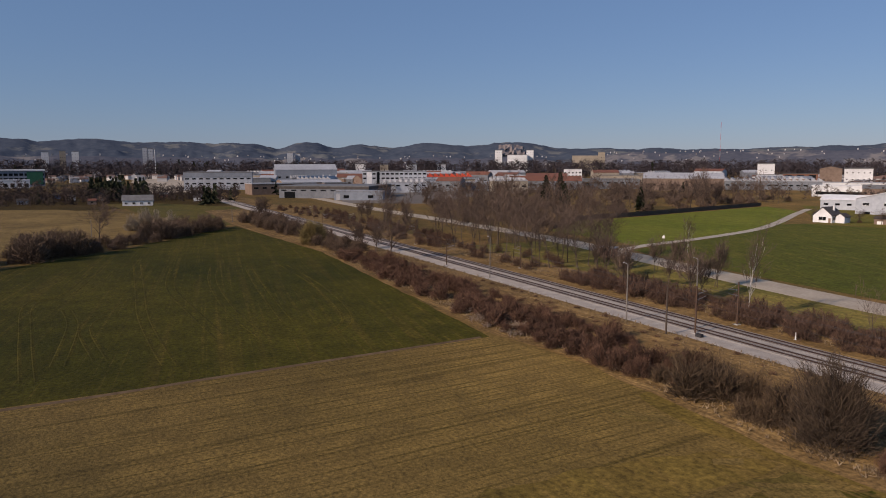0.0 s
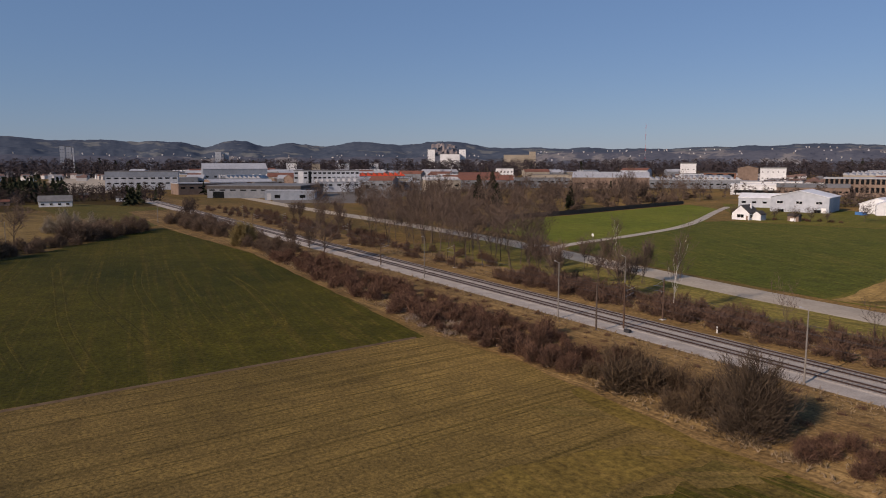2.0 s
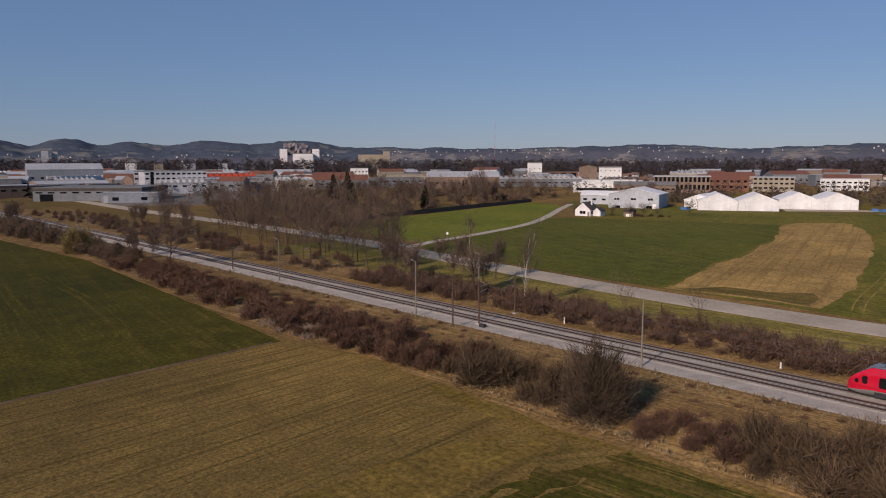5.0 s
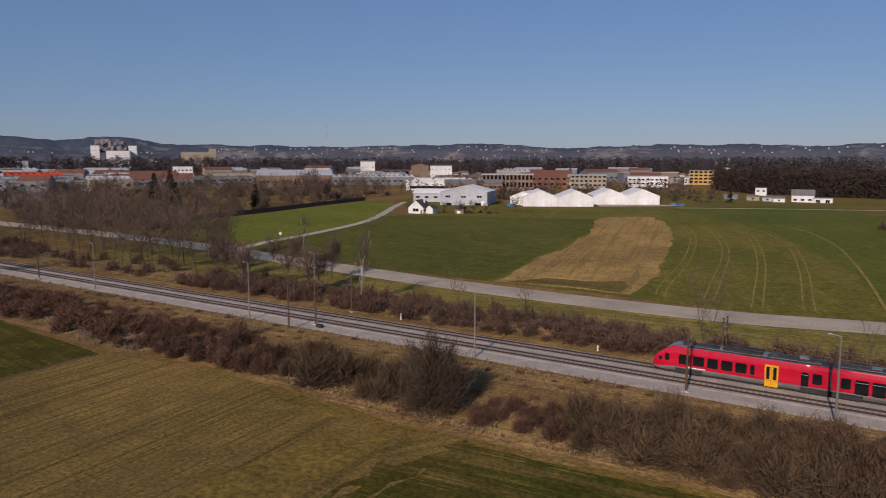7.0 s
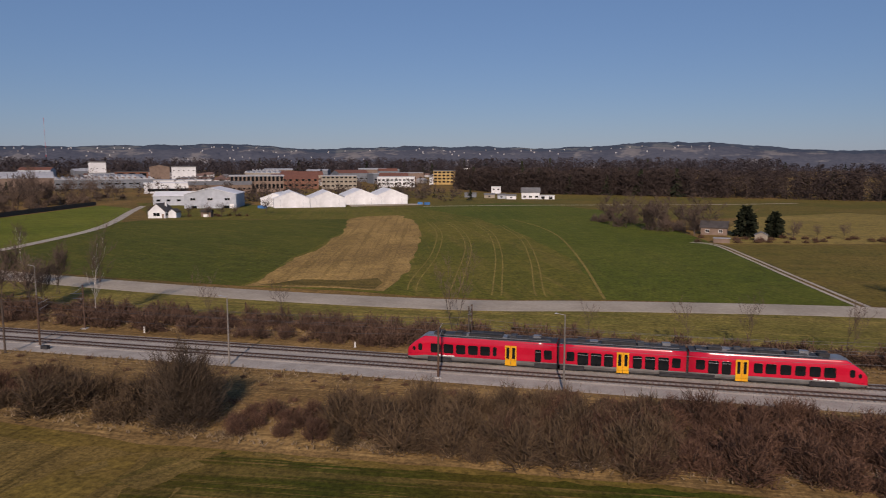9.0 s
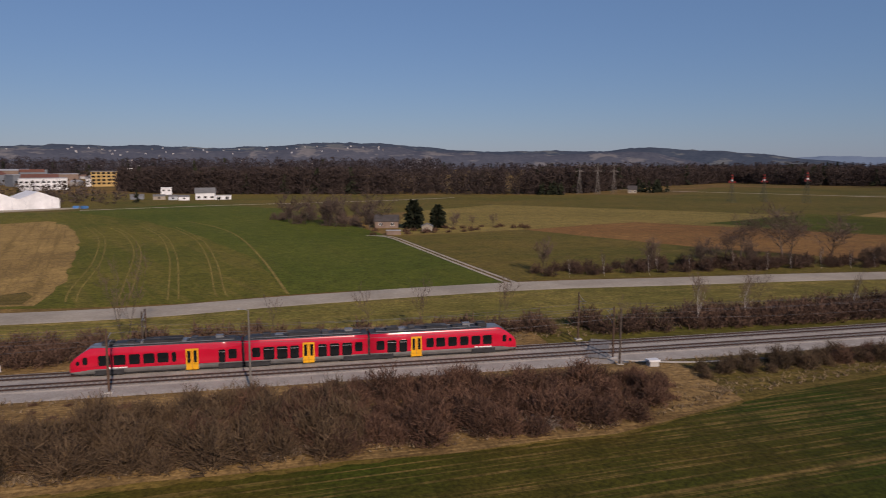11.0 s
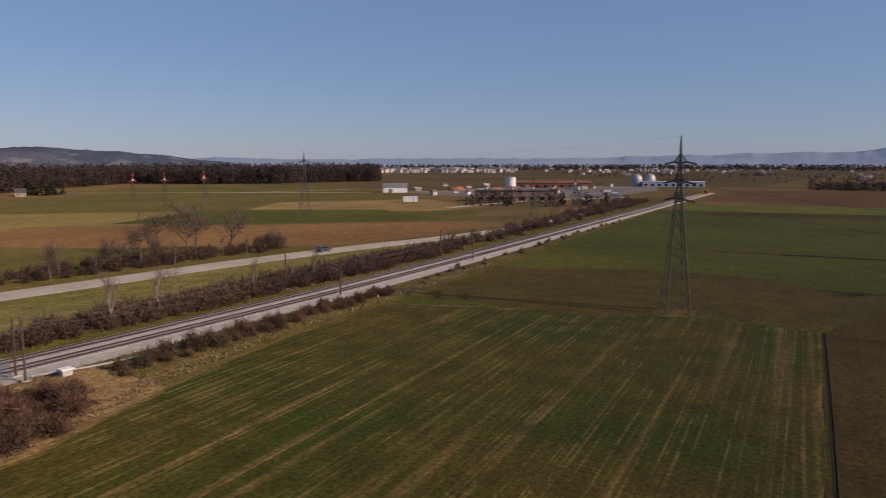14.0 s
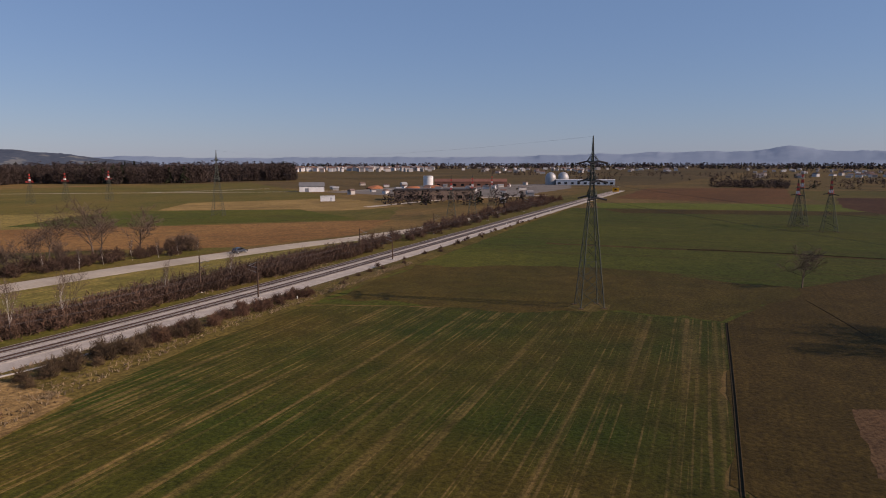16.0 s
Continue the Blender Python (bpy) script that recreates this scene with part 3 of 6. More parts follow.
# winding wheel tracks in the left crop
WHEELS = [[(-193, -2), (-161, -7), (-151, -13), (-121, -11.5), (-96, -9.4)], [(-205, 8), (-162, 6.5), (-131, 5.4), (-107, 6), (-96, 6.7)], [(-190, 16), (-159, 12.4), (-132, 13.4), (-108, 15)],
          [(-185, 25), (-162, 21.5), (-129, 19.8), (-105, 21)], [(-181, 33), (-150, 29.6), (-115, 26.7)], [(-182, 42), (-145, 41), (-115, 37), (-104, 31)], [(-151, 6), (-138, 0.7), (-126, -3.6), (-103, -1.5)], [(-142, -6.6), (-127, -5.3), (-102, -6.5)]]
for line in WHEELS:
    for off in (0.0, 1.7):
        v, f = sweep(glide([(x + off * 0.3, y + off) for x, y in line]), [(-0.25, 0.035), (-0.1, 0.075), (0.1, 0.05), (0.25, 0.035)])
        tagged(new("wheel_track", mesh_of("wheel_track", v, f, "rut")), "pale ridged wheel track winding through a green crop", "wheel track", kind="structure")


# ---- far hills ----
# bumps of the skyline: azimuth clockwise from +y, rise in degrees, half width in degrees
BUMPS = [(-98, 2.0, 4), (-90.5, 1.9, 2.6), (-84.5, 1.75, 3), (-79.6, 1.75, 1.7), (-74.6, 1.75, 1.5), (-70.4, 1.6, 1.7), (-64.8, 1.75, 2.4), (-58.4, 1.85, 2.3), (-54, 1.2, 3.4), (-50, 1.2, 3.8), (-43.5, 1.2, 4.5),
         (-37, 1.25, 4), (-30.5, 1.45, 3.6), (-24, 1.05, 3.4), (-19.3, 1.15, 3), (-15.7, 1.35, 2.2), (-10.7, 1.35, 3), (-5, 1.15, 3), (-1, 1.2, 3), (4.8, 1.6, 4.2), (11, 1.1, 3.4), (20, 0.95, 4.2), (28.3, 1.12, 3.0),
         (33, 0.85, 2.6), (39, 0.42, 4), (58, 0.32, 9), (72, 0.34, 7), (78, 0.5, 4), (84, 0.62, 3.4), (87.5, 0.6, 3), (90.7, 0.9, 1.6), (94.5, 0.62, 3), (101, 0.58, 5), (108, 0.5, 5)]


def rise(az):
    top = sum(math.exp(-abs((az - a) / w) ** 2.2) ** 1.0 * h ** 6 for a, h, w in BUMPS)
    return top ** (1 / 6)


def hills(name, r0, r1, share, rough, seed, material, label, az0=-112, az1=112, steps=900):
    """A long ridge of hills round the plain: share of the skyline's rise that it reaches."""
    rows = 12
    verts, faces = [], []
    for i in range(steps + 1):
        az = az0 + (az1 - az0) * i / steps
        ends = min(1.0, (az - az0) / 7, (az1 - az) / 7)
        top = rise(az) * share * (1 - (1 - ends) ** 2) + 0.09 * noise.fractal(Vector((az * 0.5, seed, 1)), 1.0, 2.0, 4)
        for k in range(rows):
            t = k / (rows - 1)
            r = r0 + (r1 - r0) * t
            up = math.sin(min(1.0, t * 1.15) * math.pi / 2) ** 1.2
            n = noise.fractal(Vector((az * 0.35, t * 2.5, seed)), 1.0, 2.1, 6)
            fine = noise.fractal(Vector((az * 2.2, t * 6, seed + 9)), 1.0, 2.0, 4)
            h = up * (top * (1 + rough * n * (1 - 0.7 * t)) + 0.05 * fine)
            a = radians(az)
            verts.append((r * math.sin(a), r * math.cos(a), max(-2, r * math.tan(radians(h)) + 22 * up * ends)))
    for i in range(steps):
        for k in range(rows - 1):
            q = i * rows + k
            faces.append((q, q + rows, q + rows + 1, q + 1))
    me = mesh_of(name, verts, faces, material)
    for p in me.polygons:
        p.use_smooth = True
    return tagged(new(name, me), label, "hills", kind="structure")


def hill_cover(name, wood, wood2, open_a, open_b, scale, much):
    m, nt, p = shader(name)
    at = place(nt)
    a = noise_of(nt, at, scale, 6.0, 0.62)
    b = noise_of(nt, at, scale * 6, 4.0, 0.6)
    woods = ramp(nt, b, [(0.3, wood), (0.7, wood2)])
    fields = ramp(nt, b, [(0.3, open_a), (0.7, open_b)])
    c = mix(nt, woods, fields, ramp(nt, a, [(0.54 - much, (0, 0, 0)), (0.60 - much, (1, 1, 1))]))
    nt.links.new(c, p.inputs["Base Color"])
    p.inputs["Roughness"].default_value = 1.0
    p.inputs["Specular IOR Level"].default_value = 0.0
    return m


# distance haze painted into the base colours: woods and fields tinted blue-grey
M["hill"] = hill_cover("wooded_hills_haze_tint", (0.054, 0.071, 0.100), (0.080, 0.097, 0.124), (0.120, 0.134, 0.138), (0.165, 0.166, 0.166), 0.007, -0.01)
M["hill_low"] = hill_cover("vineyard_slopes_haze_tint", (0.076, 0.084, 0.110), (0.108, 0.114, 0.136), (0.160, 0.152, 0.154), (0.20, 0.19, 0.19), 0.009, 0.0)
# the mountains hold the most painted haze, a pale sky-like blue
M["hill_blue"] = hill_cover("distant_mountains_haze_tint", (0.19, 0.25, 0.33), (0.205, 0.265, 0.345), (0.22, 0.28, 0.36), (0.23, 0.29, 0.37), 0.002, 0.0)
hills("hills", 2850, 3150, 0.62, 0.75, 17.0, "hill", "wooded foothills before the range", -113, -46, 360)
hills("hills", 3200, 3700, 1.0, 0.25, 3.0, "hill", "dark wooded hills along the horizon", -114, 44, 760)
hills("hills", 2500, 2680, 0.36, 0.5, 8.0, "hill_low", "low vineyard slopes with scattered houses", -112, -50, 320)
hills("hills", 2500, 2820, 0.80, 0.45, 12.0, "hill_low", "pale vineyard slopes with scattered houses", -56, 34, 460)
hills("mountains", 4300, 4900, 1.15, 0.15, 5.0, "hill_blue", "distant mountains with pale blue haze in their colour", 34, 118, 420)

# a bare quarry face on one hill
M["rock"] = surf("quarry_rock", (0.17, 0.14, 0.13), (0.30, 0.25, 0.23), 0.02, 0.95, local=False)
verts, faces = [], []
for i in range(13):
    for k in range(7):
        a = radians(-59.4 + 2.1 * i / 12)
        t = k / 6
        wob = 0.12 * noise.noise(Vector((i * 0.9, k * 0.8, 2)))
        up = 0.75 + (0.95 - 0.25 * abs(i - 5) / 6) * t + wob
        r = 2960 + 230 * t
        verts.append((r * math.sin(a), r * math.cos(a), r * math.tan(radians(up)) + 26 + 14 * noise.noise(Vector((i * 1.3, k * 1.1, 7)))))
faces = [(i * 7 + k, i * 7 + 7 + k, i * 7 + 8 + k, i * 7 + k + 1) for i in range(12) for k in range(6) if (i * 5 + k * 3) % 7]
tagged(new("quarry_face", mesh_of("quarry_face", verts, faces, "rock")), "pale bare rock of a hillside quarry", "quarry", kind="structure")


# ---- trees and bushes ----
class Growth:
    """Collects tapered stems, three-sided when thick, as ribbons when thin."""

    def __init__(self):
        self.v, self.f = [], []

    def stem(self, a, b, r0, r1, flat=False):
        d = b - a
        u = d.orthogonal().normalized()
        u.rotate(Matrix.Rotation(random.uniform(0, 6.28), 3, d.normalized()))
        n = len(self.v)
        if flat:
            self.v += [a - u * r0, a + u * r0, b + u * r1, b - u * r1]
            self.f.append((n, n + 1, n + 2, n + 3))
            return
        w = d.cross(u).normalized()
        for p, r in ((a, r0), (b, r1)):
            for k in range(3):
                self.v.append(p + u * (math.cos(k * 2.094) * r) + w * (math.sin(k * 2.094) * r))
        self.f += [(n, n + 1, n + 4, n + 3), (n + 1, n + 2, n + 5, n + 4), (n + 2, n, n + 3, n + 5)]

    def mesh(self, name, material):
        return mesh_of(name, [tuple(p) for p in self.v], self.f, material)


def limb(wood, fine, p, d, length, r, level, levels, kids, up, spread, twig_r):
    """One limb with its side branches."""
    steps = 3 if level < levels - 1 else (2 if level < levels else 1)
    pts = [p]
    for k in range(steps):
        d = (d + Vector((random.gauss(0, 1), random.gauss(0, 1), random.gauss(0, 0.6))) * (0.10 + 0.06 * level) + Vector((0, 0, up))).normalized()
        q = pts[-1] + d * (length / steps)
        r0, r1 = r * (1 - 0.75 * k / steps), r * (1 - 0.75 * (k + 1) / steps)
        if level >= levels - 1:
            fine.stem(pts[-1], q, max(r0, twig_r), max(r1, twig_r * 0.55), True)
        else:
            wood.stem(pts[-1], q, max(r0, twig_r), max(r1, twig_r))
        pts.append(q)
    if level >= levels:
        return
    for j in range(kids[level]):
        t = random.uniform(0.3 if level else 0.28, 1.0) * steps
        i = min(steps - 1, int(t))
        s = pts[i].lerp(pts[i + 1], t - i)
        side = Vector((random.gauss(0, 1), random.gauss(0, 1), random.gauss(0, 0.5))).normalized()
        nd = (d * (1 - spread) + side * spread + Vector((0, 0, 0.25))).normalized()
        limb(wood, fine, s, nd, length * random.uniform(0.42, 0.68), r * (1 - 0.6 * t / steps) * 0.5, level + 1, levels, kids, up, spread, twig_r)


def tree_kind(height, kids, levels=3, up=0.10, spread=0.6, twig_r=0.03, bark="bark", twigs="twigs", trunks=1, thick=0.02):
    wood, fine = Growth(), Growth()
    for k in range(trunks):
        d = Vector((random.gauss(0, 0.14 * (trunks > 1) + 0.03), random.gauss(0, 0.14 * (trunks > 1) + 0.03), 1)).normalized()
        limb(wood, fine, Vector((0.3 * k * (-1) ** k, 0.2 * k, -0.1)), d, height * 0.78 * random.uniform(0.85, 1.0), height * thick, 0, levels, kids, up, spread, twig_r)
    return wood.mesh("trunk", bark), fine.mesh("crown", twigs)


def bush_kind(height, width, stems, kids, twig_r=0.03, bark="scrub", twigs="scrub"):
    wood, fine = Growth(), Growth()
    for k in range(stems):
        a, q = random.uniform(0, 6.28), math.sqrt(random.random()) * width * 0.42
        p = Vector((math.cos(a) * q, math.sin(a) * q, -0.1))
        d = Vector((math.cos(a) * q / width * 1.5 + random.gauss(0, 0.22), math.sin(a) * q / width * 1.5 + random.gauss(0, 0.22), 1)).normalized()
        limb(wood, fine, p, d, height * random.uniform(0.55, 0.95), 0.032, 1, 3, (0, kids[0], kids[1]), 0.02, 0.65, twig_r)
    return wood.mesh("stem", bark), fine.mesh("twigs", twigs)


def mound_kind(height, width, shoots, twig_r=0.016, bark="scrub_dark", twigs="scrub", reach=0.55, stems=14, seed=0.0):
    """A dense leafless shrub: lobed dome of fine shoots over a few stems."""
    wood, fine = Growth(), Growth()
    for _ in range(stems):
        a, q = random.uniform(0, 6.28), random.uniform(0.1, 0.42)
        wood.stem(Vector((math.cos(a) * 0.2, math.sin(a) * 0.2, -0.15)), Vector((math.cos(a) * width * q, math.sin(a) * width * q, height * random.uniform(0.4, 0.75))), 0.045, 0.02)
    for _ in range(shoots):
        a, u = random.uniform(0, 6.28), random.random() ** 0.8
        d = Vector((math.cos(a) * math.sqrt(1 - u * u), math.sin(a) * math.sqrt(1 - u * u), u))
        lobe = 0.82 + 0.42 * noise.noise(d * 2.3 + Vector((seed, 5, 1))) + 0.22 * noise.noise(d * 6 + Vector((seed, 2, 7)))
        tip = Vector((d.x * width * 0.5, d.y * width * 0.5, d.z * height)) * lobe * random.uniform(0.55, 1.0)
        tip.z = max(0.05, tip.z)
        run = Vector((d.x, d.y, d.z * 0.6 + 0.55)).normalized()
        run = (run + Vector((random.gauss(0, 0.4), random.gauss(0, 0.4), random.gauss(0, 0.3)))).normalized() * reach * random.uniform(0.5, 1.3)
        mid = tip + Vector((random.gauss(0, 0.08), random.gauss(0, 0.08), 0.05)) * reach
        base = mid - run
        base.z = max(-0.05, base.z)
        fine.stem(base, mid, twig_r, twig_r * 0.85, True)
        fine.stem(mid, mid + (run * 0.6 + Vector((random.gauss(0, 0.15), random.gauss(0, 0.15), 0.1)) * reach), twig_r * 0.85, twig_r * 0.4, True)
    return wood.mesh("stem", bark), fine.mesh("twigs", twigs)


def conifer_kind(height, width, tiers=16, full=False):
    wood, fine = Growth(), Growth()
    wood.stem(Vector((0, 0, -0.1)), Vector((0, 0, height)), height * 0.016, 0.02)
    for k in range(tiers):
        z = height * (0.06 + 0.93 * k / tiers)
        reach = width * 0.5 * (math.sqrt(1 - (k / tiers) ** 2.4) if full else 1 - (k / tiers) ** 1.5) + 0.15
        for j in range(16):
            a = random.uniform(0, 6.28)
            d = Vector((math.cos(a), math.sin(a), random.uniform(-0.5, 0.15)))
            b = Vector((0, 0, z)) + d * reach * random.uniform(0.65, 1.05)
            for _ in range(3):
                s = Vector((0, 0, z)).lerp(b, random.uniform(0.1, 0.6))
                fine.stem(s, b + Vector((random.gauss(0, 0.2), random.gauss(0, 0.2), random.gauss(0, 0.25))) * width * 0.16, 0.07 * width, 0.02 * width, True)
    return wood.mesh("trunk", "bark"), fine.mesh("crown", "conifer")


def plant(kind, name, label, category, x, y, z=0.0, size=1.0, wide=1.0, group="", parts=("trunk", "crown")):
    """One tree or bush at its place, turned and scaled at random."""
    s = size * random.uniform(0.9, 1.12)
    m = Matrix.LocRotScale((x, y, z), Euler((0, 0, random.uniform(0, 6.28))), (s * wide, s * wide, s))
    ob = new(name)
    ob.empty_display_size = 0.3
    ob.matrix_basis = m
    tagged(ob, label, category, group)
    for me, nm in zip(kind, parts):
        o = new(nm, me)
        o.parent = ob
        if nm == "branchwork":
            tagged(o, kind="stuff")
    return ob


random.seed(11)
TALL = [tree_kind(18, (14, 6, 5), 3, 0.09, 0.58, 0.034, thick=0.012) for _ in range(3)]
BROAD = [tree_kind(11, (15, 7, 6), 3, 0.05, 0.66, 0.036, thick=0.02) for _ in range(3)]
POOR = [tree_kind(10, (9, 6, 5), 3, 0.1, 0.5, 0.04, trunks=3, thick=0.010) for _ in range(3)]
SPARSE = [tree_kind(10, (6, 4, 4), 3, 0.10, 0.45, 0.022, trunks=n, thick=0.009) for n in (1, 2, 2)]
BIRCH = [tree_kind(11, (13, 6, 6), 3, 0.10, 0.40, 0.022, "birch", "twigs", thick=0.009) for _ in range(2)]
WILLOW = [mound_kind(7.2, 8.4, 2600, 0.045, "willow", "willow", 0.9, seed=1.5)]
DARKBUSH = [mound_kind(8.2, 8.8, 7500, 0.019, "scrub_dark", "thorn", 0.8, 34, 4.2)]
SCRUB = [mound_kind(3.0, 3.9, 760, 0.023, "scrub_dark", "scrub", 0.6, seed=k * 3.1) for k in range(5)]
GREYBUSH = [mound_kind(3.7, 4.2, 760, 0.024, "scrub_dark", "scrub_grey", 0.75, 18, seed=20 + k * 2.7) for k in range(4)]
MIDSCRUB = [mound_kind(3.0, 3.9, 430, 0.033, "scrub_dark", "scrub", 0.6, 8, seed=30 + k) for k in range(3)]
LOWSCRUB = [mound_kind(1.6, 3.2, 210, 0.026, "scrub_dark", "scrub", 0.5, 6, seed=40 + k) for k in range(3)]
HEDGE = [mound_kind(6.2, 6.6, 950, 0.042, "bark", "hedge_brown", 0.75, seed=50 + k * 2) for k in range(3)]
FARSCRUB = [mound_kind(3.3, 4.0, 230, 0.044, "scrub_dark", "scrub_far", 0.75, 6, seed=60 + k) for k in range(3)]
PALEHEDGE = [mound_kind(6.0, 6.4, 1300, 0.045, "bark", "blossom", 0.8, seed=71)]
FARTREE = [tree_kind(h, k, 3, u, s, 0.075, trunks=n, thick=0.013) for h, k, u, s, n in ((11, (11, 5, 4), 0.05, 0.66, 1), (10, (7, 4, 4), 0.1, 0.5, 3), (16, (11, 5, 4), 0.09, 0.58, 1), (12, (12, 5, 4), 0.05, 0.6, 1))]
FARHEDGE = [mound_kind(6.0, 6.6, 280, 0.075, "bark", "twigs", 1.1, 7, seed=80 + k * 2) for k in range(3)]
TANHEDGE = [mound_kind(6.4, 6.4, 280, 0.075, "bark", "hedge_brown", 1.2, 7, seed=90 + k * 2) for k in range(2)]
PALEBUSH = [bush_kind(1.2, 2.2, 16, (4, 3), 0.02, "pale", "pale") for _ in range(2)]
FIR = [conifer_kind(10, 8.0, 18, True), conifer_kind(16, 6.0, 20)]
BUSH_PARTS = ("branchwork", "crown")


def inside(x, y, poly):
    hit = False
    for (x0, y0), (x1, y1) in zip(poly, poly[1:] + poly[:1]):
        if (y0 > y) != (y1 > y) and x < x0 + (y - y0) * (x1 - x0) / (y1 - y0):
            hit = not hit
    return hit


def scatter(n, poly, gap):
    xs, ys = [p[0] for p in poly], [p[1] for p in poly]
    out = []
    for _ in range(n * 12):
        x, y = random.uniform(min(xs), max(xs)), random.uniform(min(ys), max(ys))
        if inside(x, y, poly) and all((x - a) ** 2 + (y - b) ** 2 > gap * gap for a, b in out):
            out.append((x, y))
            if len(out) >= n:
                break
    return out


def bushes(kinds, n, poly, gap, label, size=1.0, group="", wide=1.15, z=0.15):
    for x, y in scatter(n, poly, gap):
        plant(random.choice(kinds), "bush", label, "bush", x, y, z, size * random.uniform(0.62, 1.28), wide, group, BUSH_PARTS)


def thicket(kinds, n, poly, gap, label, size=1.0, wide=1.15, z=0.1):
    """Far or uncountable undergrowth: bushes joined into one mass."""
    for layer in (0, 1):
        state = random.getstate()
        vs, fs, count = [], [], 0
        for x, y in scatter(n, poly, gap):
            me = random.choice(kinds)[layer]
            s, a = size * random.uniform(0.75, 1.2), random.uniform(0, 6.28)
            co = np.empty(len(me.vertices) * 3)
            me.vertices.foreach_get("co", co)
            co = co.reshape(-1, 3)
            c, q = math.cos(a) * s * wide, math.sin(a) * s * wide
            vs.append(np.stack([x + co[:, 0] * c - co[:, 1] * q, y + co[:, 0] * q + co[:, 1] * c, z + co[:, 2] * s], 1))
            ix = np.empty(len(me.loops), int)
            me.loops.foreach_get("vertex_index", ix)
            fs.append(ix.reshape(-1, 4) + count)
            count += len(co)
        me2 = mesh_of("thicket", np.concatenate(vs).tolist(), np.concatenate(fs).tolist(), kinds[0][layer].materials[0])
        if layer == 0:
            random.setstate(state)
            base = tagged(new("thicket", me2), label, "thicket", kind="stuff")
        else:
            part("crown", me2, None, base)


random.seed(21)
RED = "leafless red-brown scrub bush on the railway bank"
# field side of the line
GREY = "leafless grey-green thicket bush on the bank"
thicket(MIDSCRUB, 80, [(-190, 60.5), (-140, 57.0), (-100, 55.2), (-92, 55.6), (-92, 67), (-110, 68), (-140, 69), (-190, 72)], 2.2, "leafless red-brown scrub along a crop", 0.95)
bushes(SCRUB, 44, [(-93, 55.2), (-76, 57.4), (-62, 58.6), (-62, 65), (-76, 67.5), (-93, 68.5)], 1.9, RED, 0.85, "scrub on the bank")
bushes(GREYBUSH, 16, [(-64, 58.6), (-45, 57.6), (-45, 65), (-64, 66.5)], 2.2, GREY, 0.98, "scrub on the bank")
bushes(SCRUB, 12, [(-36, 58), (-24, 59), (-24, 66), (-36, 64)], 2.2, RED, 0.6, "scrub on the bank")
bushes(GREYBUSH, 54, [(-27, 57), (6, 57.4), (8, 70), (-14, 71.5), (-25, 66)], 1.9, GREY, 0.95, "scrub on the bank")
bushes(SCRUB, 108, [(-8, 57.9), (32, 58.8), (38, 63), (43, 71), (8, 75), (-8, 72)], 1.8, RED, 0.98, "scrub on the bank")
thicket(LOWSCRUB, 110, [(-190, 61), (-92, 56), (-60, 59), (-60, 69), (-92, 71), (-190, 74)], 1.9, "low leafless brambles on dry grass", 0.7, 1.2, 0.05)
thicket(LOWSCRUB, 80, [(-40, 58.4), (38, 59), (44, 72), (30, 76), (-16, 74), (-40, 66)], 1.9, "low leafless brambles under scrub", 0.7, 1.2, 0.05)
thicket(LOWSCRUB, 60, [(-150, 71), (-40, 69), (-20, 72), (-20, 77.5), (-150, 77.5)], 2.6, "sparse low brambles on dry grass", 0.45, 1.2, 0.1)
bushes(SCRUB, 24, [(66, 72), (106, 74.5), (106, 77.5), (72, 76)], 1.8, "leafless dark scrub bush beside the line", 0.72, "scrub on the bank")
bushes(GREYBUSH, 18, [(46, 70), (74, 72), (74, 75.5), (46, 73.5)], 1.9, GREY, 0.66, "scrub on the bank")
thicket(FARSCRUB, 46, [(108, 74.5), (200, 82), (300, 91), (300, 92), (200, 86), (108, 79)], 4, "low leafless bramble on dry grass", 0.42)
thicket(HEDGE, 34, [(-330, 58), (-236, 63), (-234, 72), (-330, 70)], 4.0, "tall leafless red-brown bushes beside the line", 0.95)
thicket(HEDGE[:1], 12, [(-222, 62), (-192, 61), (-192, 70), (-222, 71)], 4.0, "leafless brown bushes beside the line", 0.7)
bushes(PALEBUSH, 7, [(-8, 58.4), (30, 59.4), (30, 61), (-8, 60)], 2.4, "pale dead stems at a field edge", 1.0, "dead stems", 1.1, 0.02)
bushes(PALEBUSH, 8, [(-112, 55.5), (-86, 55), (-84, 58.5), (-112, 59)], 2.5, "pale dead stems at a field edge", 0.9, "dead stems", 1.2, 0.02)
plant(DARKBUSH[0], "bush", "large dark leafless bush at the field corner", "bush", -40.2, 59.6, 0.1, 1.15, 0.88, "", BUSH_PARTS)
plant(WILLOW[0], "bush", "rounded yellowish willow bush beside the line", "bush", -226, 63, 0.1, 1.35, 1.05, "", BUSH_PARTS)
# beyond the line
thicket(FARSCRUB + LOWSCRUB[:1], 300, [(-130, 93), (38, 92.4), (38, 101), (-130, 106)], 1.5, "leafless red-brown scrub beyond the line", 0.85)
for x0, x1, n in ((44, 56, 12), (60, 90, 62), (90, 130, 84), (130, 165, 66)):
    thicket(FARSCRUB, n, [(x0, mid_y(x0) + 6.8), (x1, mid_y(x1) + 6.8), (x1, mid_y(x1) + 15), (x0, mid_y(x0) + 15)], 1.7, "leafless brown scrub beyond the line", 0.95)
thicket(FARSCRUB, 110, [(165, 98), (440, 120), (440, 136), (165, 106)], 3.0, "leafless dark scrub beyond the line", 1.15)
thicket(FARSCRUB, 120, [(-420, 94), (-125, 94), (-125, 112), (-420, 118)], 3.0, "leafless red-brown scrub beyond the line", 0.85)
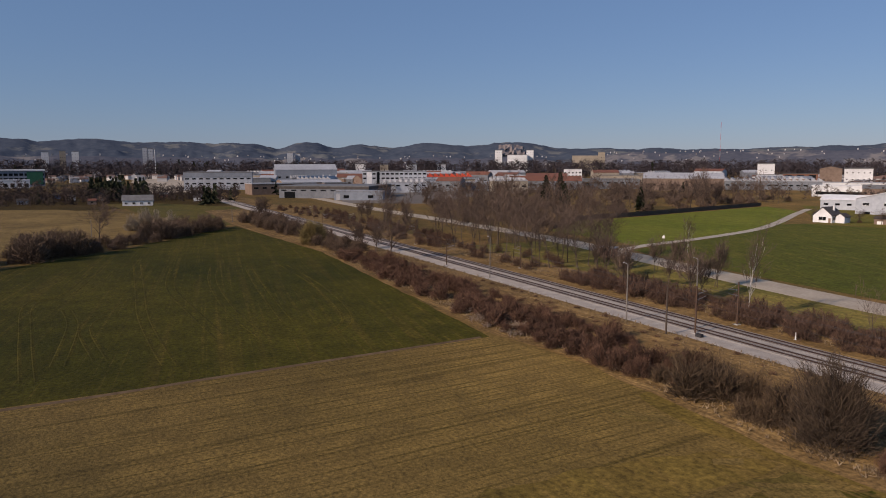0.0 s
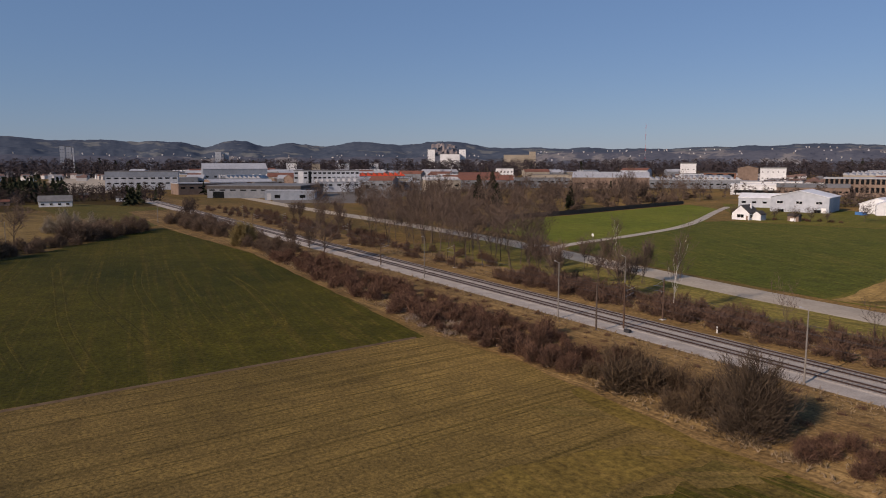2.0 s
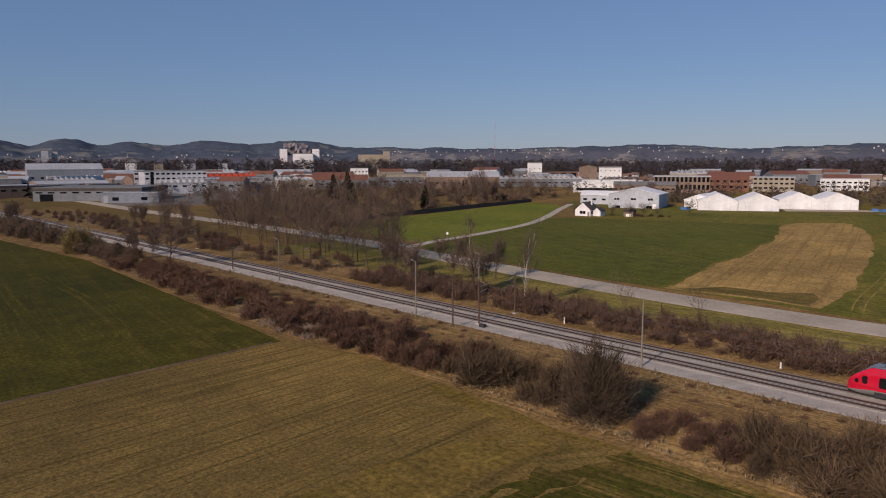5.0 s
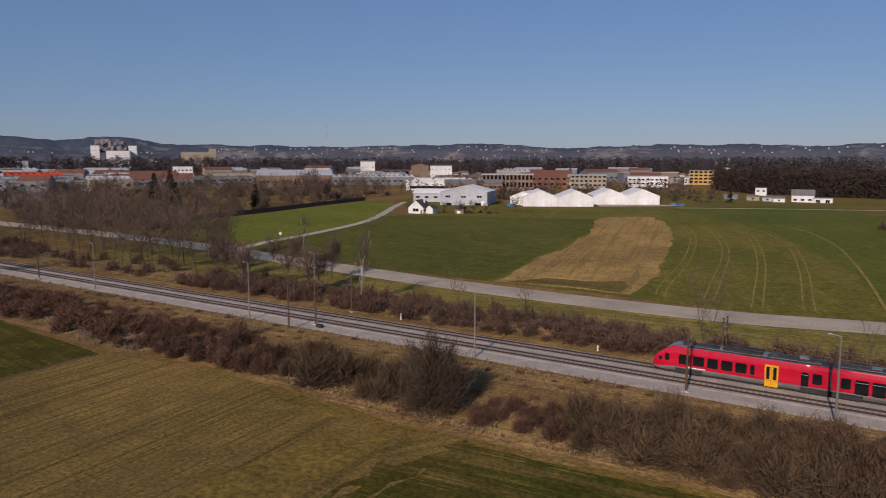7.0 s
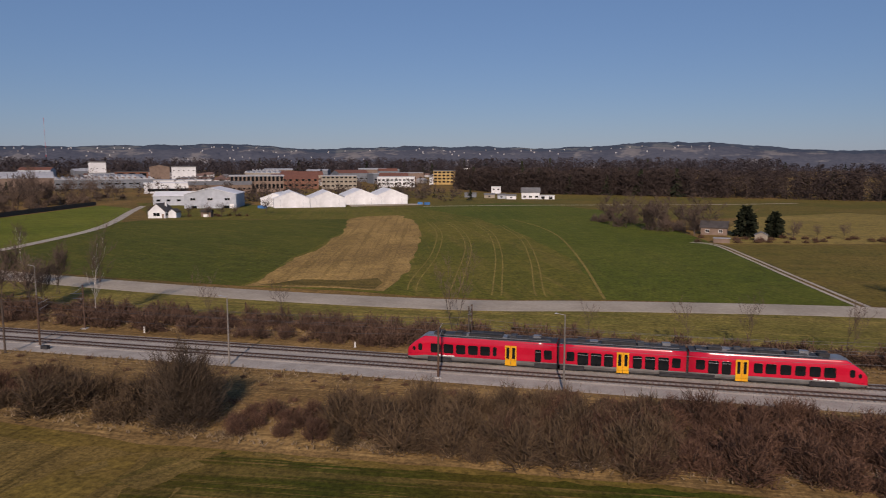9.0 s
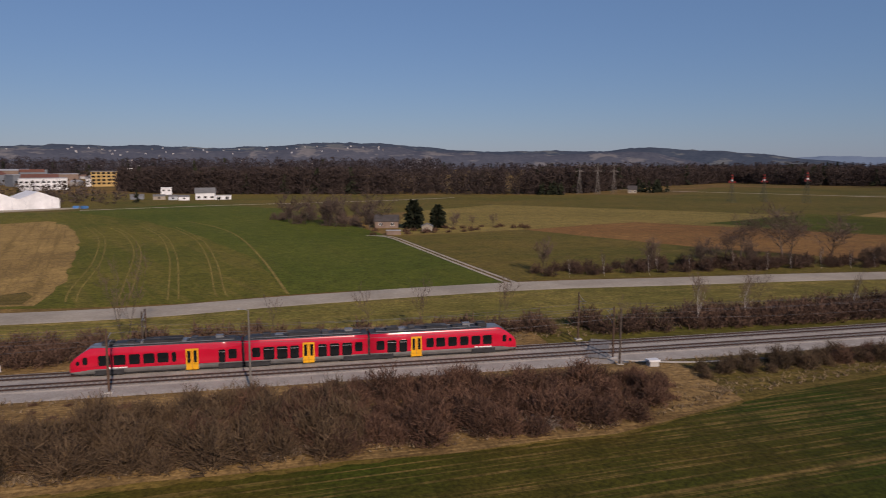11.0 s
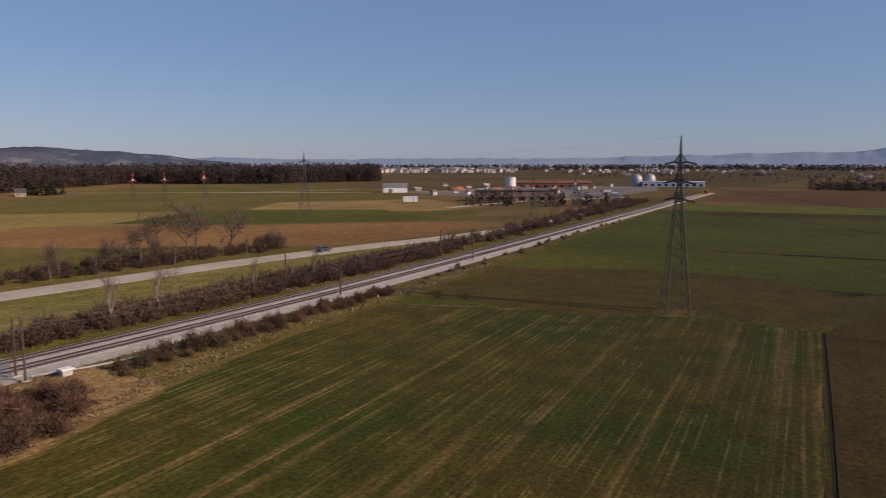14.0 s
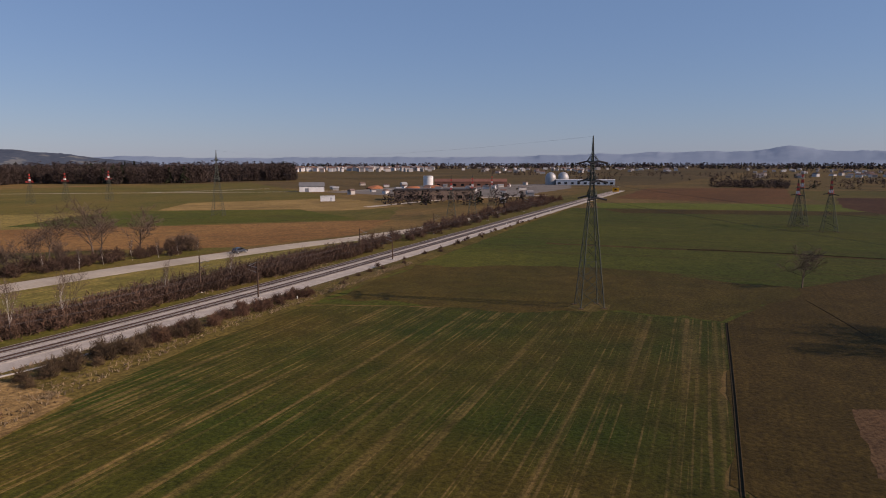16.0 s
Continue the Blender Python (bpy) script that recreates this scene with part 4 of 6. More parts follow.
THIN = "thin leafless tree beside the line"
for x, y, s in ((-50, 101, 0.8), (-22, 102, 0.85), (12, 100, 0.75), (20, 103, 0.7), (31, 99, 0.7), (-2, 101, 0.6), (50, 98, 0.5), (76, 101, 0.55), (-62, 99, 0.55)):
    plant(random.choice(SPARSE), "tree", THIN, "tree", x, y, 0.1, s * random.uniform(0.85, 1.25), 0.95, "thin trees by the line")
for x, y, s in ((-83.5, 99, 1.0), (61.5, 94, 0.62), (72, 97, 0.6), (-150, 152, 0.8), (92, 97, 0.5), (110, 98, 0.55)):
    plant(random.choice(BIRCH), "birch_tree", "slim white-barked leafless birch", "tree", x, y, 0.1, s, 0.85, "birches by the line")
# thicket and trees left of the line's far side
for x, y in scatter(46, [(-215, 100), (-140, 97), (-132, 112), (-150, 128), (-225, 132)], 4.5):
    plant(random.choice(TALL), "tree", "tall slim leafless tree in a thicket", "tree", x, y, 0.0, random.uniform(0.55, 0.92), 0.95, "trees in the thicket")
for x, y in scatter(16, [(-330, 104), (-215, 100), (-225, 136), (-330, 136)], 9):
    plant(random.choice(POOR + TALL), "tree", "slim leafless tree beside a road", "tree", x, y, 0.0, random.uniform(0.6, 0.95), 0.9, "trees by the road")
for x, y in scatter(10, [(-140, 97), (-95, 97), (-100, 118), (-135, 124)], 6):
    plant(random.choice(POOR), "tree", "thin leafless young tree in scrub", "tree", x, y, 0.0, random.uniform(0.55, 0.9), 0.9, "young trees")
plant(BROAD[0], "tree", "bare spreading tree beside the line", "tree", -180, 72, 0.2, 1.12, 0.95)
for x, y, s in ((-205, 71, 0.75), (-196, 74, 0.7), (-214, 76, 0.6), (-330, 68, 0.9), (-350, 74, 0.8)):
    plant(random.choice(POOR), "tree", THIN, "tree", x, y, 0.2, s, 1.0, "thin trees by the line")
# hedgerow at the far end of the left field
HEDGEROW = "leafless brown hedgerow shrubs at a field edge"
for poly, n, size in (([(-190, -52), (-204, -28), (-230, -2), (-240, -10), (-214, -44), (-198, -66)], 26, 1.3), ([(-230, 0), (-262, 22), (-268, 14), (-238, -8)], 10, 0.7), ([(-262, 22), (-298, 47), (-308, 44), (-270, 14)], 20, 1.1)):
    thicket(HEDGE, n, poly, 3.4, HEDGEROW, size, 1.15, 0)
thicket(FARHEDGE, 30, [(-188, -50), (-232, 0), (-296, 48), (-310, 50), (-310, 38), (-242, -12), (-200, -66)], 5.0, "low leafless undergrowth of a hedgerow", 0.42, 1.3, 0)
plant(BROAD[1], "tree", "bare tree standing in a hedgerow", "tree", -262, 0, 0, 1.35, 0.9)
for x, y, q in ((-306, 12, 1.25), (-304, 17, 1.45), (-302, 21, 1.35), (-299, 26, 1.2), (-296, 30, 0.9)):
    plant(PALEHEDGE[0], "bush", "pale blossoming hedgerow shrub", "bush", x, y, 0, q, 1.0, "blossoming shrubs", BUSH_PARTS)
# wood behind the bright meadow
WOOD = [(-262, 150), (-232, 162), (-270, 201), (-278, 243), (-293, 300), (-312, 374), (-330, 440), (-430, 470), (-470, 330), (-440, 200), (-330, 152)]
for x, y in scatter(105, WOOD, 9.0):
    plant(random.choice(FARTREE), "tree", "leafless grey-brown tree in a wood", "tree", x, y, 0, random.uniform(0.75, 1.2), 1.05, "trees of the wood")
thicket(FARHEDGE[:1], 80, WOOD, 6.5, "leafless undergrowth of a wood", 0.9, 1.3, 0)
thicket(TANHEDGE, 120, WOOD, 5.0, "tan leafless thicket of a wood", 0.85, 1.25, 0)
for x, y, s in ((-300, 268, 1.0), (-372, 255, 1.3), (-420, 300, 1.3), (-345, 250, 0.9)):
    plant(FIR[1], "fir_tree", "dark evergreen fir tree in a wood", "tree", x, y, 0, s, 1.3, "firs")
v, f = sweep(glide([(-236, 166), (-267, 202), (-275, 243), (-290, 300), (-308, 372)]), [(0, 0.0), (0, 2.3), (0.25, 2.3), (0.25, 0.0)])
tagged(new("fence", mesh_of("fence", v, f, "wood_post")), "dark screened boundary fence beside a meadow", "fence")
# field tree, its neighbour, group by the road
plant(BROAD[0], "tree", "lone bare fruit tree in a meadow", "tree", 152.3, -7.3, 0, 0.66, 1.25)
for x, y in ((107.5, -26), (113, -28.5), (118.5, -30)):
    plant(BROAD[0], "tree", "bare spreading tree in a meadow", "tree", x, y, 0, 1.05, 1.15, "meadow trees")
for x, y, s, w in ((126, 158, 1.2, 1.15), (117, 163, 0.95, 1.15), (136, 153, 0.98, 1.15), (131, 162, 1.0, 1.1), (109, 158, 0.75, 1.1), (100, 150, 0.6, 1.0)):
    plant(random.choice(BROAD), "tree", "broad bare tree beside a road", "tree", x, y, 0, s, w, "trees by the road bend")
bushes(HEDGE, 3, [(143, 146), (152, 142), (152, 150), (143, 152)], 3, "large leafless bush beside a road", 0.8)
thicket(FARSCRUB, 76, [(56, 146), (118, 144), (140, 140), (140, 152), (100, 158), (56, 156)], 2.0, "leafless roadside undergrowth", 0.85, 1.3, 0)
for x, y, s in ((58, 152, 0.7), (84, 150, 0.65), (96, 148, 0.6), (108, 147, 0.6)):
    plant(random.choice(POOR), "tree", "thin bare roadside tree", "tree", x, y, 0, s, 0.9, "roadside trees")
for x, y in scatter(12, [(60, 144), (150, 139), (150, 143), (60, 149)], 6):
    plant(BIRCH[0], "birch_tree", "pale-stemmed young roadside birch", "tree", x, y, 0, random.uniform(0.3, 0.42), 0.7, "young roadside birches")
# farmstead
plant(FIR[0], "fir_tree", "dense dark evergreen by a farmhouse", "tree", 47.5, 268, 0, 1.05, 0.95, "evergreens at the farm")
plant(FIR[0], "fir_tree", "dense dark evergreen by a farmhouse", "tree", 57, 268, 0, 0.9, 0.95, "evergreens at the farm")
thicket(FARTREE, 22, [(4, 285), (34, 262), (40, 290), (20, 330), (-8, 330)], 5.0, "grey leafless orchard trees by a farm", 0.8, 1.1, 0)
thicket(FARHEDGE, 16, [(4, 285), (34, 262), (40, 290), (20, 330), (-8, 330)], 4.5, "grey leafless orchard undergrowth by a farm", 0.8, 1.2, 0)
thicket(LOWSCRUB, 26, [(24, 246), (42, 244), (92, 258), (88, 272), (30, 262)], 3.4, "low garden shrubs by a farmhouse", 1.0, 1.2, 0)
for x, y in ((66, 275), (72, 272), (80, 270), (62, 262)):
    plant(random.choice(BROAD), "tree", "small bare fruit tree in a garden", "tree", x, y, 0, 0.45, 1.0, "garden trees")
# white house garden and halls
for x, y, s in ((-197, 300, 0.5), (-189, 303, 0.55), (-183, 306, 0.6), (-177, 309, 0.5), (-172, 330, 0.75), (-219, 300, 0.5)):
    plant(random.choice(BROAD), "tree", "small bare garden tree", "tree", x, y, 0, s, 1.1, "garden trees")
thicket(LOWSCRUB, 12, [(-222, 296), (-168, 312), (-170, 320), (-222, 306)], 3, "low bare garden shrubs by a house", 0.9, 1.2, 0)

# far woods: crude leafless crowns, many deep
def woods(name, n, spot, height, material, label, ribs=26, rib_w=0.3, firs=0.1):
    g, e = Growth(), Growth()
    for _ in range(n):
        x, y = spot()
        h = height * random.uniform(0.72, 1.12)
        if random.random() < firs:
            for _ in range(30):
                a, t = random.uniform(0, 6.28), random.uniform(0.1, 1)
                q = h * 0.2 * (1.05 - t)
                e.stem(Vector((x, y, h * t)), Vector((x + math.cos(a) * q * 2, y + math.sin(a) * q * 2, h * t - 0.12 * h)), h * 0.07, h * 0.02, True)
            continue
        g.stem(Vector((x, y, 0)), Vector((x, y, h * 0.6)), h * 0.022, h * 0.01)
        for _ in range(ribs):
            a, u = random.uniform(0, 6.28), random.uniform(0.08, 1.0)
            q = h * 0.40 * math.sqrt(max(0.03, 1 - ((u - 0.45) / 0.56) ** 2)) * random.uniform(0.4, 1.0)
            b = Vector((x + math.cos(a) * q, y + math.sin(a) * q, h * u))
            s = b + Vector((random.gauss(-math.cos(a), 0.6), random.gauss(-math.sin(a), 0.6), random.uniform(-1.3, -0.1))) * h * 0.15
            s.z = max(0.0, s.z)
            g.stem(s, b, rib_w * 1.2, rib_w * 0.5, True)
    tagged(new(name, g.mesh(name, material)), label, "woods", kind="stuff")
    if e.v:
        tagged(new(name, e.mesh(name, "conifer")), "scattered dark evergreens among leafless woods", "woods", kind="stuff")


random.seed(31)
EDGE = [(-150, 690), (-105, 625), (-60, 600), (0, 585), (60, 568), (190, 535), (240, 545), (300, 610), (420, 705), (525, 775), (551, 664), (615, 614), (720, 603), (762, 575)]


def edge_spot():
    i = random.randrange(len(EDGE) - 1)
    t = random.random()
    x, y = (EDGE[i][k] + (EDGE[i + 1][k] - EDGE[i][k]) * t for k in (0, 1))
    r = math.hypot(x, y)
    d = 130 * random.random() ** 1.6
    return x * (1 + d / r), y * (1 + d / r)


def ring_spot(a0, a1, r0, r1):
    def spot():
        a, r = radians(random.uniform(a0, a1)), random.uniform(r0, r1)
        return r * math.sin(a), r * math.cos(a)
    return spot


def town_spot():
    spot = ring_spot(-98, -14, 560, 1300)
    x, y = spot()
    while abs(y - mid_y(x)) < 45 or (x < -640 and 20 < y < 190 and random.random() < 0.85):
        x, y = spot()
    return x, y


woods("woods", 1950, edge_spot, 21, "forest", "dense leafless brown wood behind the fields", 90, 0.2, 0.03)
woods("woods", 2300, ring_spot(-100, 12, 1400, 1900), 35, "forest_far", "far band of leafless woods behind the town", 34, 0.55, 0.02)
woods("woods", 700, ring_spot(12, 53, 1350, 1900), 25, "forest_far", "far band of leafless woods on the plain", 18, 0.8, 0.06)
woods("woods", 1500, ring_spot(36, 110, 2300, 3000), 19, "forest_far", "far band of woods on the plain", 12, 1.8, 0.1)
woods("woods", 900, town_spot, 11, "plain_trees", "leafless trees between the town's buildings", 36, 0.22, 0.02)
woods("woods", 430, ring_spot(-98, -80, 518, 690), 10, "forest", "leafless trees round allotments", 44, 0.13, 0.03)
woods("woods", 30, ring_spot(-90.5, -86.6, 560, 640), 17, "conifer", "dark pines beside a yard", 26, 0.5, 1.0)
woods("woods", 8, ring_spot(-82.6, -81.6, 480, 520), 13, "conifer", "dark evergreens beside the line", 26, 0.5, 1.0)
HEDGES = [(random.uniform(66, 106), random.uniform(760, 2100), random.uniform(1, 4.5)) for _ in range(26)]


def hedge_spot():
    a, r, w = random.choice(HEDGES)
    a, r = radians(a + random.gauss(0, w * 0.5)), r + random.gauss(0, 12)
    return r * math.sin(a), r * math.cos(a)


woods("woods", 620, hedge_spot, 6.5, "plain_trees", "hedgerows of low trees on the plain", 18, 0.32, 0.02)
woods("woods", 24, lambda: (random.uniform(722, 742), random.uniform(-8, 66)), 8, "plain_trees", "row of bare trees behind a ploughed field", 40, 0.3, 0.0)
woods("woods", 12, ring_spot(92, 97, 700, 800), 8, "plain_trees", "bare trees beside a hamlet on the plain", 30, 0.22, 0.08)
woods("woods", 130, ring_spot(-34, -11, 470, 565), 9, "plain_trees", "bare trees behind white halls", 34, 0.24, 0.06)
woods("woods", 120, ring_spot(86, 91, 700, 760), 7, "forest", "hedge of bare trees across the plain", 22, 0.25, 0.0)
woods("woods", 60, ring_spot(60, 72, 395, 445), 8, "forest", "dark trees screening a works yard", 24, 0.25, 0.1)
woods("woods", 14, lambda: (random.uniform(194, 210), random.uniform(520, 532)), 10, "conifer", "dark evergreen clump in front of a wood", 10, 0.4, 1.0)
woods("woods", 16, lambda: (random.uniform(288, 312), random.uniform(540, 556)), 11, "conifer", "dark evergreen clump by a cottage", 10, 0.4, 1.0)

# dry tufts on the banks
random.seed(41)
g = Growth()
for _ in range(14000):
    x = random.uniform(-200, 150)
    lo = edge_y(x)
    y = random.uniform(lo, 79) if random.random() < 0.7 else random.uniform(93, 105)
    z = 0.15
    for _ in range(3):
        g.stem(Vector((x, y, z)), Vector((x + random.gauss(0, 0.2), y + random.gauss(0, 0.2), z + random.uniform(0.12, 0.5))), 0.06, 0.02, True)
for _ in range(2400):
    x = random.uniform(-190, 48)
    if noise.noise(Vector((x * 0.22, 3, 5))) < 0.02:
        continue
    y = edge_y(x) + 1.2 + abs(random.gauss(0, 1.1))
    for _ in range(7):
        bx, by = x + random.gauss(0, 0.25), y + random.gauss(0, 0.25)
        g.stem(Vector((bx, by, 0.05)), Vector((bx + random.gauss(0, 0.3), by + random.gauss(0, 0.3), random.uniform(0.2, 0.75))), 0.03, 0.012, True)
tagged(new("dry_grass", g.mesh("dry_grass", "dry_tuft")), "tufts of dry straw grass on the banks", "grass", kind="stuff")


def wallmat(name, a, b, scale=0.5):
    M[name] = surf(name, a, b, scale, 0.8, 0.05)


wallmat("roof_pale", (0.29, 0.305, 0.33), (0.44, 0.45, 0.47))


# ---- train ----
def loft(rings):
    """Skins rings of equal count, open along their first and last point."""
    bm = bmesh.new()
    vs = [[bm.verts.new(p) for p in ring] for ring in rings]
    for a, b in zip(vs, vs[1:]):
        for k in range(len(a) - 1):
            if len({a[k].co.to_tuple(4), a[k + 1].co.to_tuple(4), b[k].co.to_tuple(4), b[k + 1].co.to_tuple(4)}) > 2:
                bm.faces.new((a[k], b[k], b[k + 1], a[k + 1]))
    return bm, vs


def smooth(ob):
    for p in ob.data.polygons:
        p.use_smooth = True
    return ob


W = 1.4           # half width of a car


def nose_shape(t):
    """Front end: narrowing, floor and roof heights at t metres from the tip."""
    q = min(1.0, max(0.0, t / 2.8))
    half = W * (0.62 + 0.38 * min(1, q * 2.2) ** 0.5)
    top = 1.55 + 2.25 * min(1.0, (q * 1.08) ** 0.62)
    return half, min(3.8, top)


def car(parent, x0, x1, windows, doors, nose, boxes, bogies):
    """One car from x0 to x1; nose -1, 0 or 1 says which end is a cab."""
    xs = []
    n0, n1 = (nose < 0), (nose > 0)
    stops = [0.0, 0.12, 0.3, 0.55, 0.9, 1.35, 1.9, 2.5, 3.1, 3.7, 4.2]
    if n0:
        xs += [x0 + s for s in stops]
    else:
        xs += [x0]
    xs += [x0 + (x1 - x0) * k / 8 for k in range(1, 8) if (not n0 or x0 + (x1 - x0) * k / 8 > x0 + 4.3) and (not n1 or x0 + (x1 - x0) * k / 8 < x1 - 4.3)]
    xs += [x1 - s for s in stops[::-1]] if n1 else [x1]
    red, grey, roof = [], [], []
    for x in xs:
        t = (x - x0) if n0 else ((x1 - x) if n1 else 9)
        half, top = nose_shape(t)
        low = 0.60 + (0.12 * (1 - t / 1.0) if t < 1.0 else 0)
        band = 1.16 - (0.34 * (1 - t / 2.5) if t < 2.5 else 0)
        eave = max(band + 0.15, min(3.46, top - 0.28))
        red.append([(x, -half, band), (x, -half, 0.5 * (band + eave)), (x, -half * 0.985, eave), (x, -half * 0.90, min(eave + 0.22, top - 0.05))])
        grey.append([(x, -half * 0.985, band), (x, -half * 0.97, low)])
        arc, crown = [(x, -half * 0.90, min(eave + 0.22, top - 0.05))], min(eave + 0.22, top - 0.05)
        for k in range(1, 8):
            a = math.pi * k / 8
            arc.append((x, -half * 0.885 * math.cos(a), crown + (top - crown) * math.sin(a) ** 0.6))
        arc.append((x, half * 0.90, crown))
        roof.append(arc)
    bm, vs = loft(red)
    other = [[(x, -y, z) for x, y, z in ring] for ring in red]
    vo = [[bm.verts.new(p) for p in ring] for ring in other]
    for a, b in zip(vo, vo[1:]):
        for k in range(3):
            bm.faces.new((a[k], a[k + 1], b[k + 1], b[k]))
    for end, cab in ((0, n0), (-1, n1)):
        for k in range(3):
            bm.faces.new((vs[end][k], vs[end][k + 1], vo[end][k + 1], vo[end][k]))
    body = smooth(part("car_body", bm, "train_red", parent, "bright red car body"))
    bm, vs = loft(grey)
    vo = [[bm.verts.new((x, -y, z)) for x, y, z in ring] for ring in grey]
    for a, b in zip(vo, vo[1:]):
        bm.faces.new((a[0], a[1], b[1], b[0]))
    for i in range(len(grey) - 1):
        bm.faces.new((vs[i][1], vs[i + 1][1], vo[i + 1][1], vo[i][1]))
    for e in (0, -1):
        bm.faces.new((vs[e][0], vs[e][1], vo[e][1], vo[e][0]))
    smooth(part("skirt", bm, "train_grey", body, "grey lower side panels"))
    keep = [i for i, x in enumerate(xs) if not ((n0 and x < x0 + 2.4) or (n1 and x > x1 - 2.4))]
    bm, _ = loft([roof[i] for i in keep])
    smooth(part("roof", bm, "train_roof", body, "dark grey roof"))
    if nose:
        tip = [i for i, x in enumerate(xs) if (n0 and x <= x0 + 2.5) or (n1 and x >= x1 - 2.5)]
        bm, _ = loft([roof[i] for i in tip])
        shell = smooth(part("windscreen", bm, "glass", body, "dark curved windscreen"))
        cap = [i for i, x in enumerate(xs) if (n0 and x0 + 1.8 <= x <= x0 + 4.3) or (n1 and x1 - 4.3 <= x <= x1 - 1.8)]
        bm, _ = loft([[(x, y * 1.004, z + 0.015) for x, y, z in roof[i]] for i in cap])
        smooth(part("cab_roof", bm, "train_silver", body, "silver cab roof"))
        xt = x0 + 0.1 if n0 else x1 - 0.1
        s = -1 if n0 else 1
        for y in (-0.62, 0.62):
            bm = bmesh.new()
            bmesh.ops.create_uvsphere(bm, u_segments=10, v_segments=6, radius=0.13, matrix=Matrix.Translation((xt + 0.0 * s, y, 1.12)))
            part("headlight", bm, "white", body, "round pale headlight")
        bm = boxed(xt - 0.12, xt + 0.12, -0.75, 0.75, 0.42, 0.72)
        bmesh.ops.bevel(bm, geom=bm.edges[:], offset=0.06, segments=2, affect="EDGES")
        part("bumper", bm, "rubber", body)
        bm = boxed(xt + 0.1 * s - 0.16, xt + 0.1 * s + 0.16, -0.14, 0.14, 0.55, 0.8)
        part("coupler", bm, "rubber", body)
    part("underframe", boxed(x0 + (1.2 if n0 else 0.2), x1 - (1.2 if n1 else 0.2), -1.18, 1.18, 0.42, 0.9), "rubber", body, "black underfloor equipment")
    for a, b, lo, hi in windows:
        near = (0.5 * (a + b) - x0) if n0 else ((x1 - 0.5 * (a + b)) if n1 else 9)
        side = nose_shape(near)[0] + 0.012
        for s in (-1, 1):
            bm = boxed(a, b, s * side - 0.02, s * side + 0.02, lo, hi)
            bmesh.ops.bevel(bm, geom=[e for e in bm.edges if abs((e.verts[0].co - e.verts[1].co).y) > 0.01], offset=0.09, segments=2, affect="EDGES")
            part("window", bm, "glass", body)
            if hi - lo > 1.5:
                part("window_bar", boxed(a + 0.06, b - 0.06, s * (W + 0.036) - 0.006, s * (W + 0.036) + 0.006, lo + 1.28, lo + 1.33), "steel", body)
    for a, b in doors:
        for s in (-1, 1):
            y = s * (W + 0.02)
            mid = 0.5 * (a + b)
            for u, w in ((a, mid - 0.02), (mid + 0.02, b)):
                d = part("door", boxed(u, w, y - 0.03, y + 0.03, 0.47, 3.06), "yellow", body, "bright yellow door leaf")
                part("door_window", boxed(u + 0.16, w - 0.16, y + s * 0.035 - 0.008, y + s * 0.035 + 0.008, 1.35, 2.82), "glass", d)
    for s in (-1, 1):
        part("gutter", boxed(x0 + (4.0 if n0 else 0.1), x1 - (4.0 if n1 else 0.1), s * W * 0.9 - 0.03, s * W * 0.9 + 0.03, 3.66, 3.71), "train_silver", body, "pale gutter rail")
    for a, b, w, h in boxes:
        bm = boxed(a, b, -w, w, 3.7, 3.82 + h)
        bmesh.ops.bevel(bm, geom=bm.edges[:], offset=0.08, segments=2, affect="EDGES")
        part("roof_unit", bm, "rubber" if h > 0.25 else "train_roof", body, "boxed roof equipment")
    lo, hi = x0 + (5.0 if n0 else 0.8), x1 - (5.0 if n1 else 0.8)
    for k in range(int((hi - lo) / 1.45)):
        x, high = lo + 1.45 * k, (0.16, 0.34, 0.22, 0.46, 0.12)[k % 5]
        wide = (0.5, 0.8, 0.35, 0.7, 1.0)[(k * 2 + 1) % 5]
        part("roof_unit", boxed(x, x + 0.75 + 0.12 * (k % 3), -wide, wide, 3.72, 3.84 + high), ("train_roof", "rubber", "train_silver")[k % 3], body, "small roof equipment box")
    for y in (-1.02, 1.02):
        part("roof_pipe", beam(bmesh.new(), (lo, y, 3.86), (hi, y, 3.86), 0.05, 6), "train_silver", body, "thin roof conduit")
    for x in bogies:
        frame_ob = part("bogie", boxed(x - 1.6, x + 1.6, -1.425, 1.425, 0.44, 1.0), "rubber", body, "black bogie frame")
        for dx in (-0.95, 0.95):
            for y in (-0.8, 0.8):
                bm = bmesh.new()
                bmesh.ops.create_cone(bm, cap_ends=True, segments=20, radius1=0.4, radius2=0.4, depth=0.14, matrix=Matrix.Translation((x + dx, y * 1.6, 0.82)) @ Matrix.Rotation(math.pi / 2, 4, "X"))
                part("wheel", bm, "steel", frame_ob)
    return body


TX, TZ = 2.4, 0.0
train = thing("train", "red three-car regional train with yellow doors, on the far track", "train", pose(TX, mid_y(TX) + 2.05, TZ))
o = -TX
SMALL, BIG = (1.55, 2.75), (1.15, 2.75)
wa = [(-23.5, -22.95, 1.75, 2.65), (-24.25, -23.85, 1.7, 2.2)] + [(a, b, *SMALL) for a, b in ((-21.8, -20.45), (-20.1, -18.75), (-18.4, -17.15), (-16.8, -15.5), (-15.2, -13.9), (-13.55, -13.05), (-7.0, -6.0))] + [(-8.15, -7.35, *BIG)]
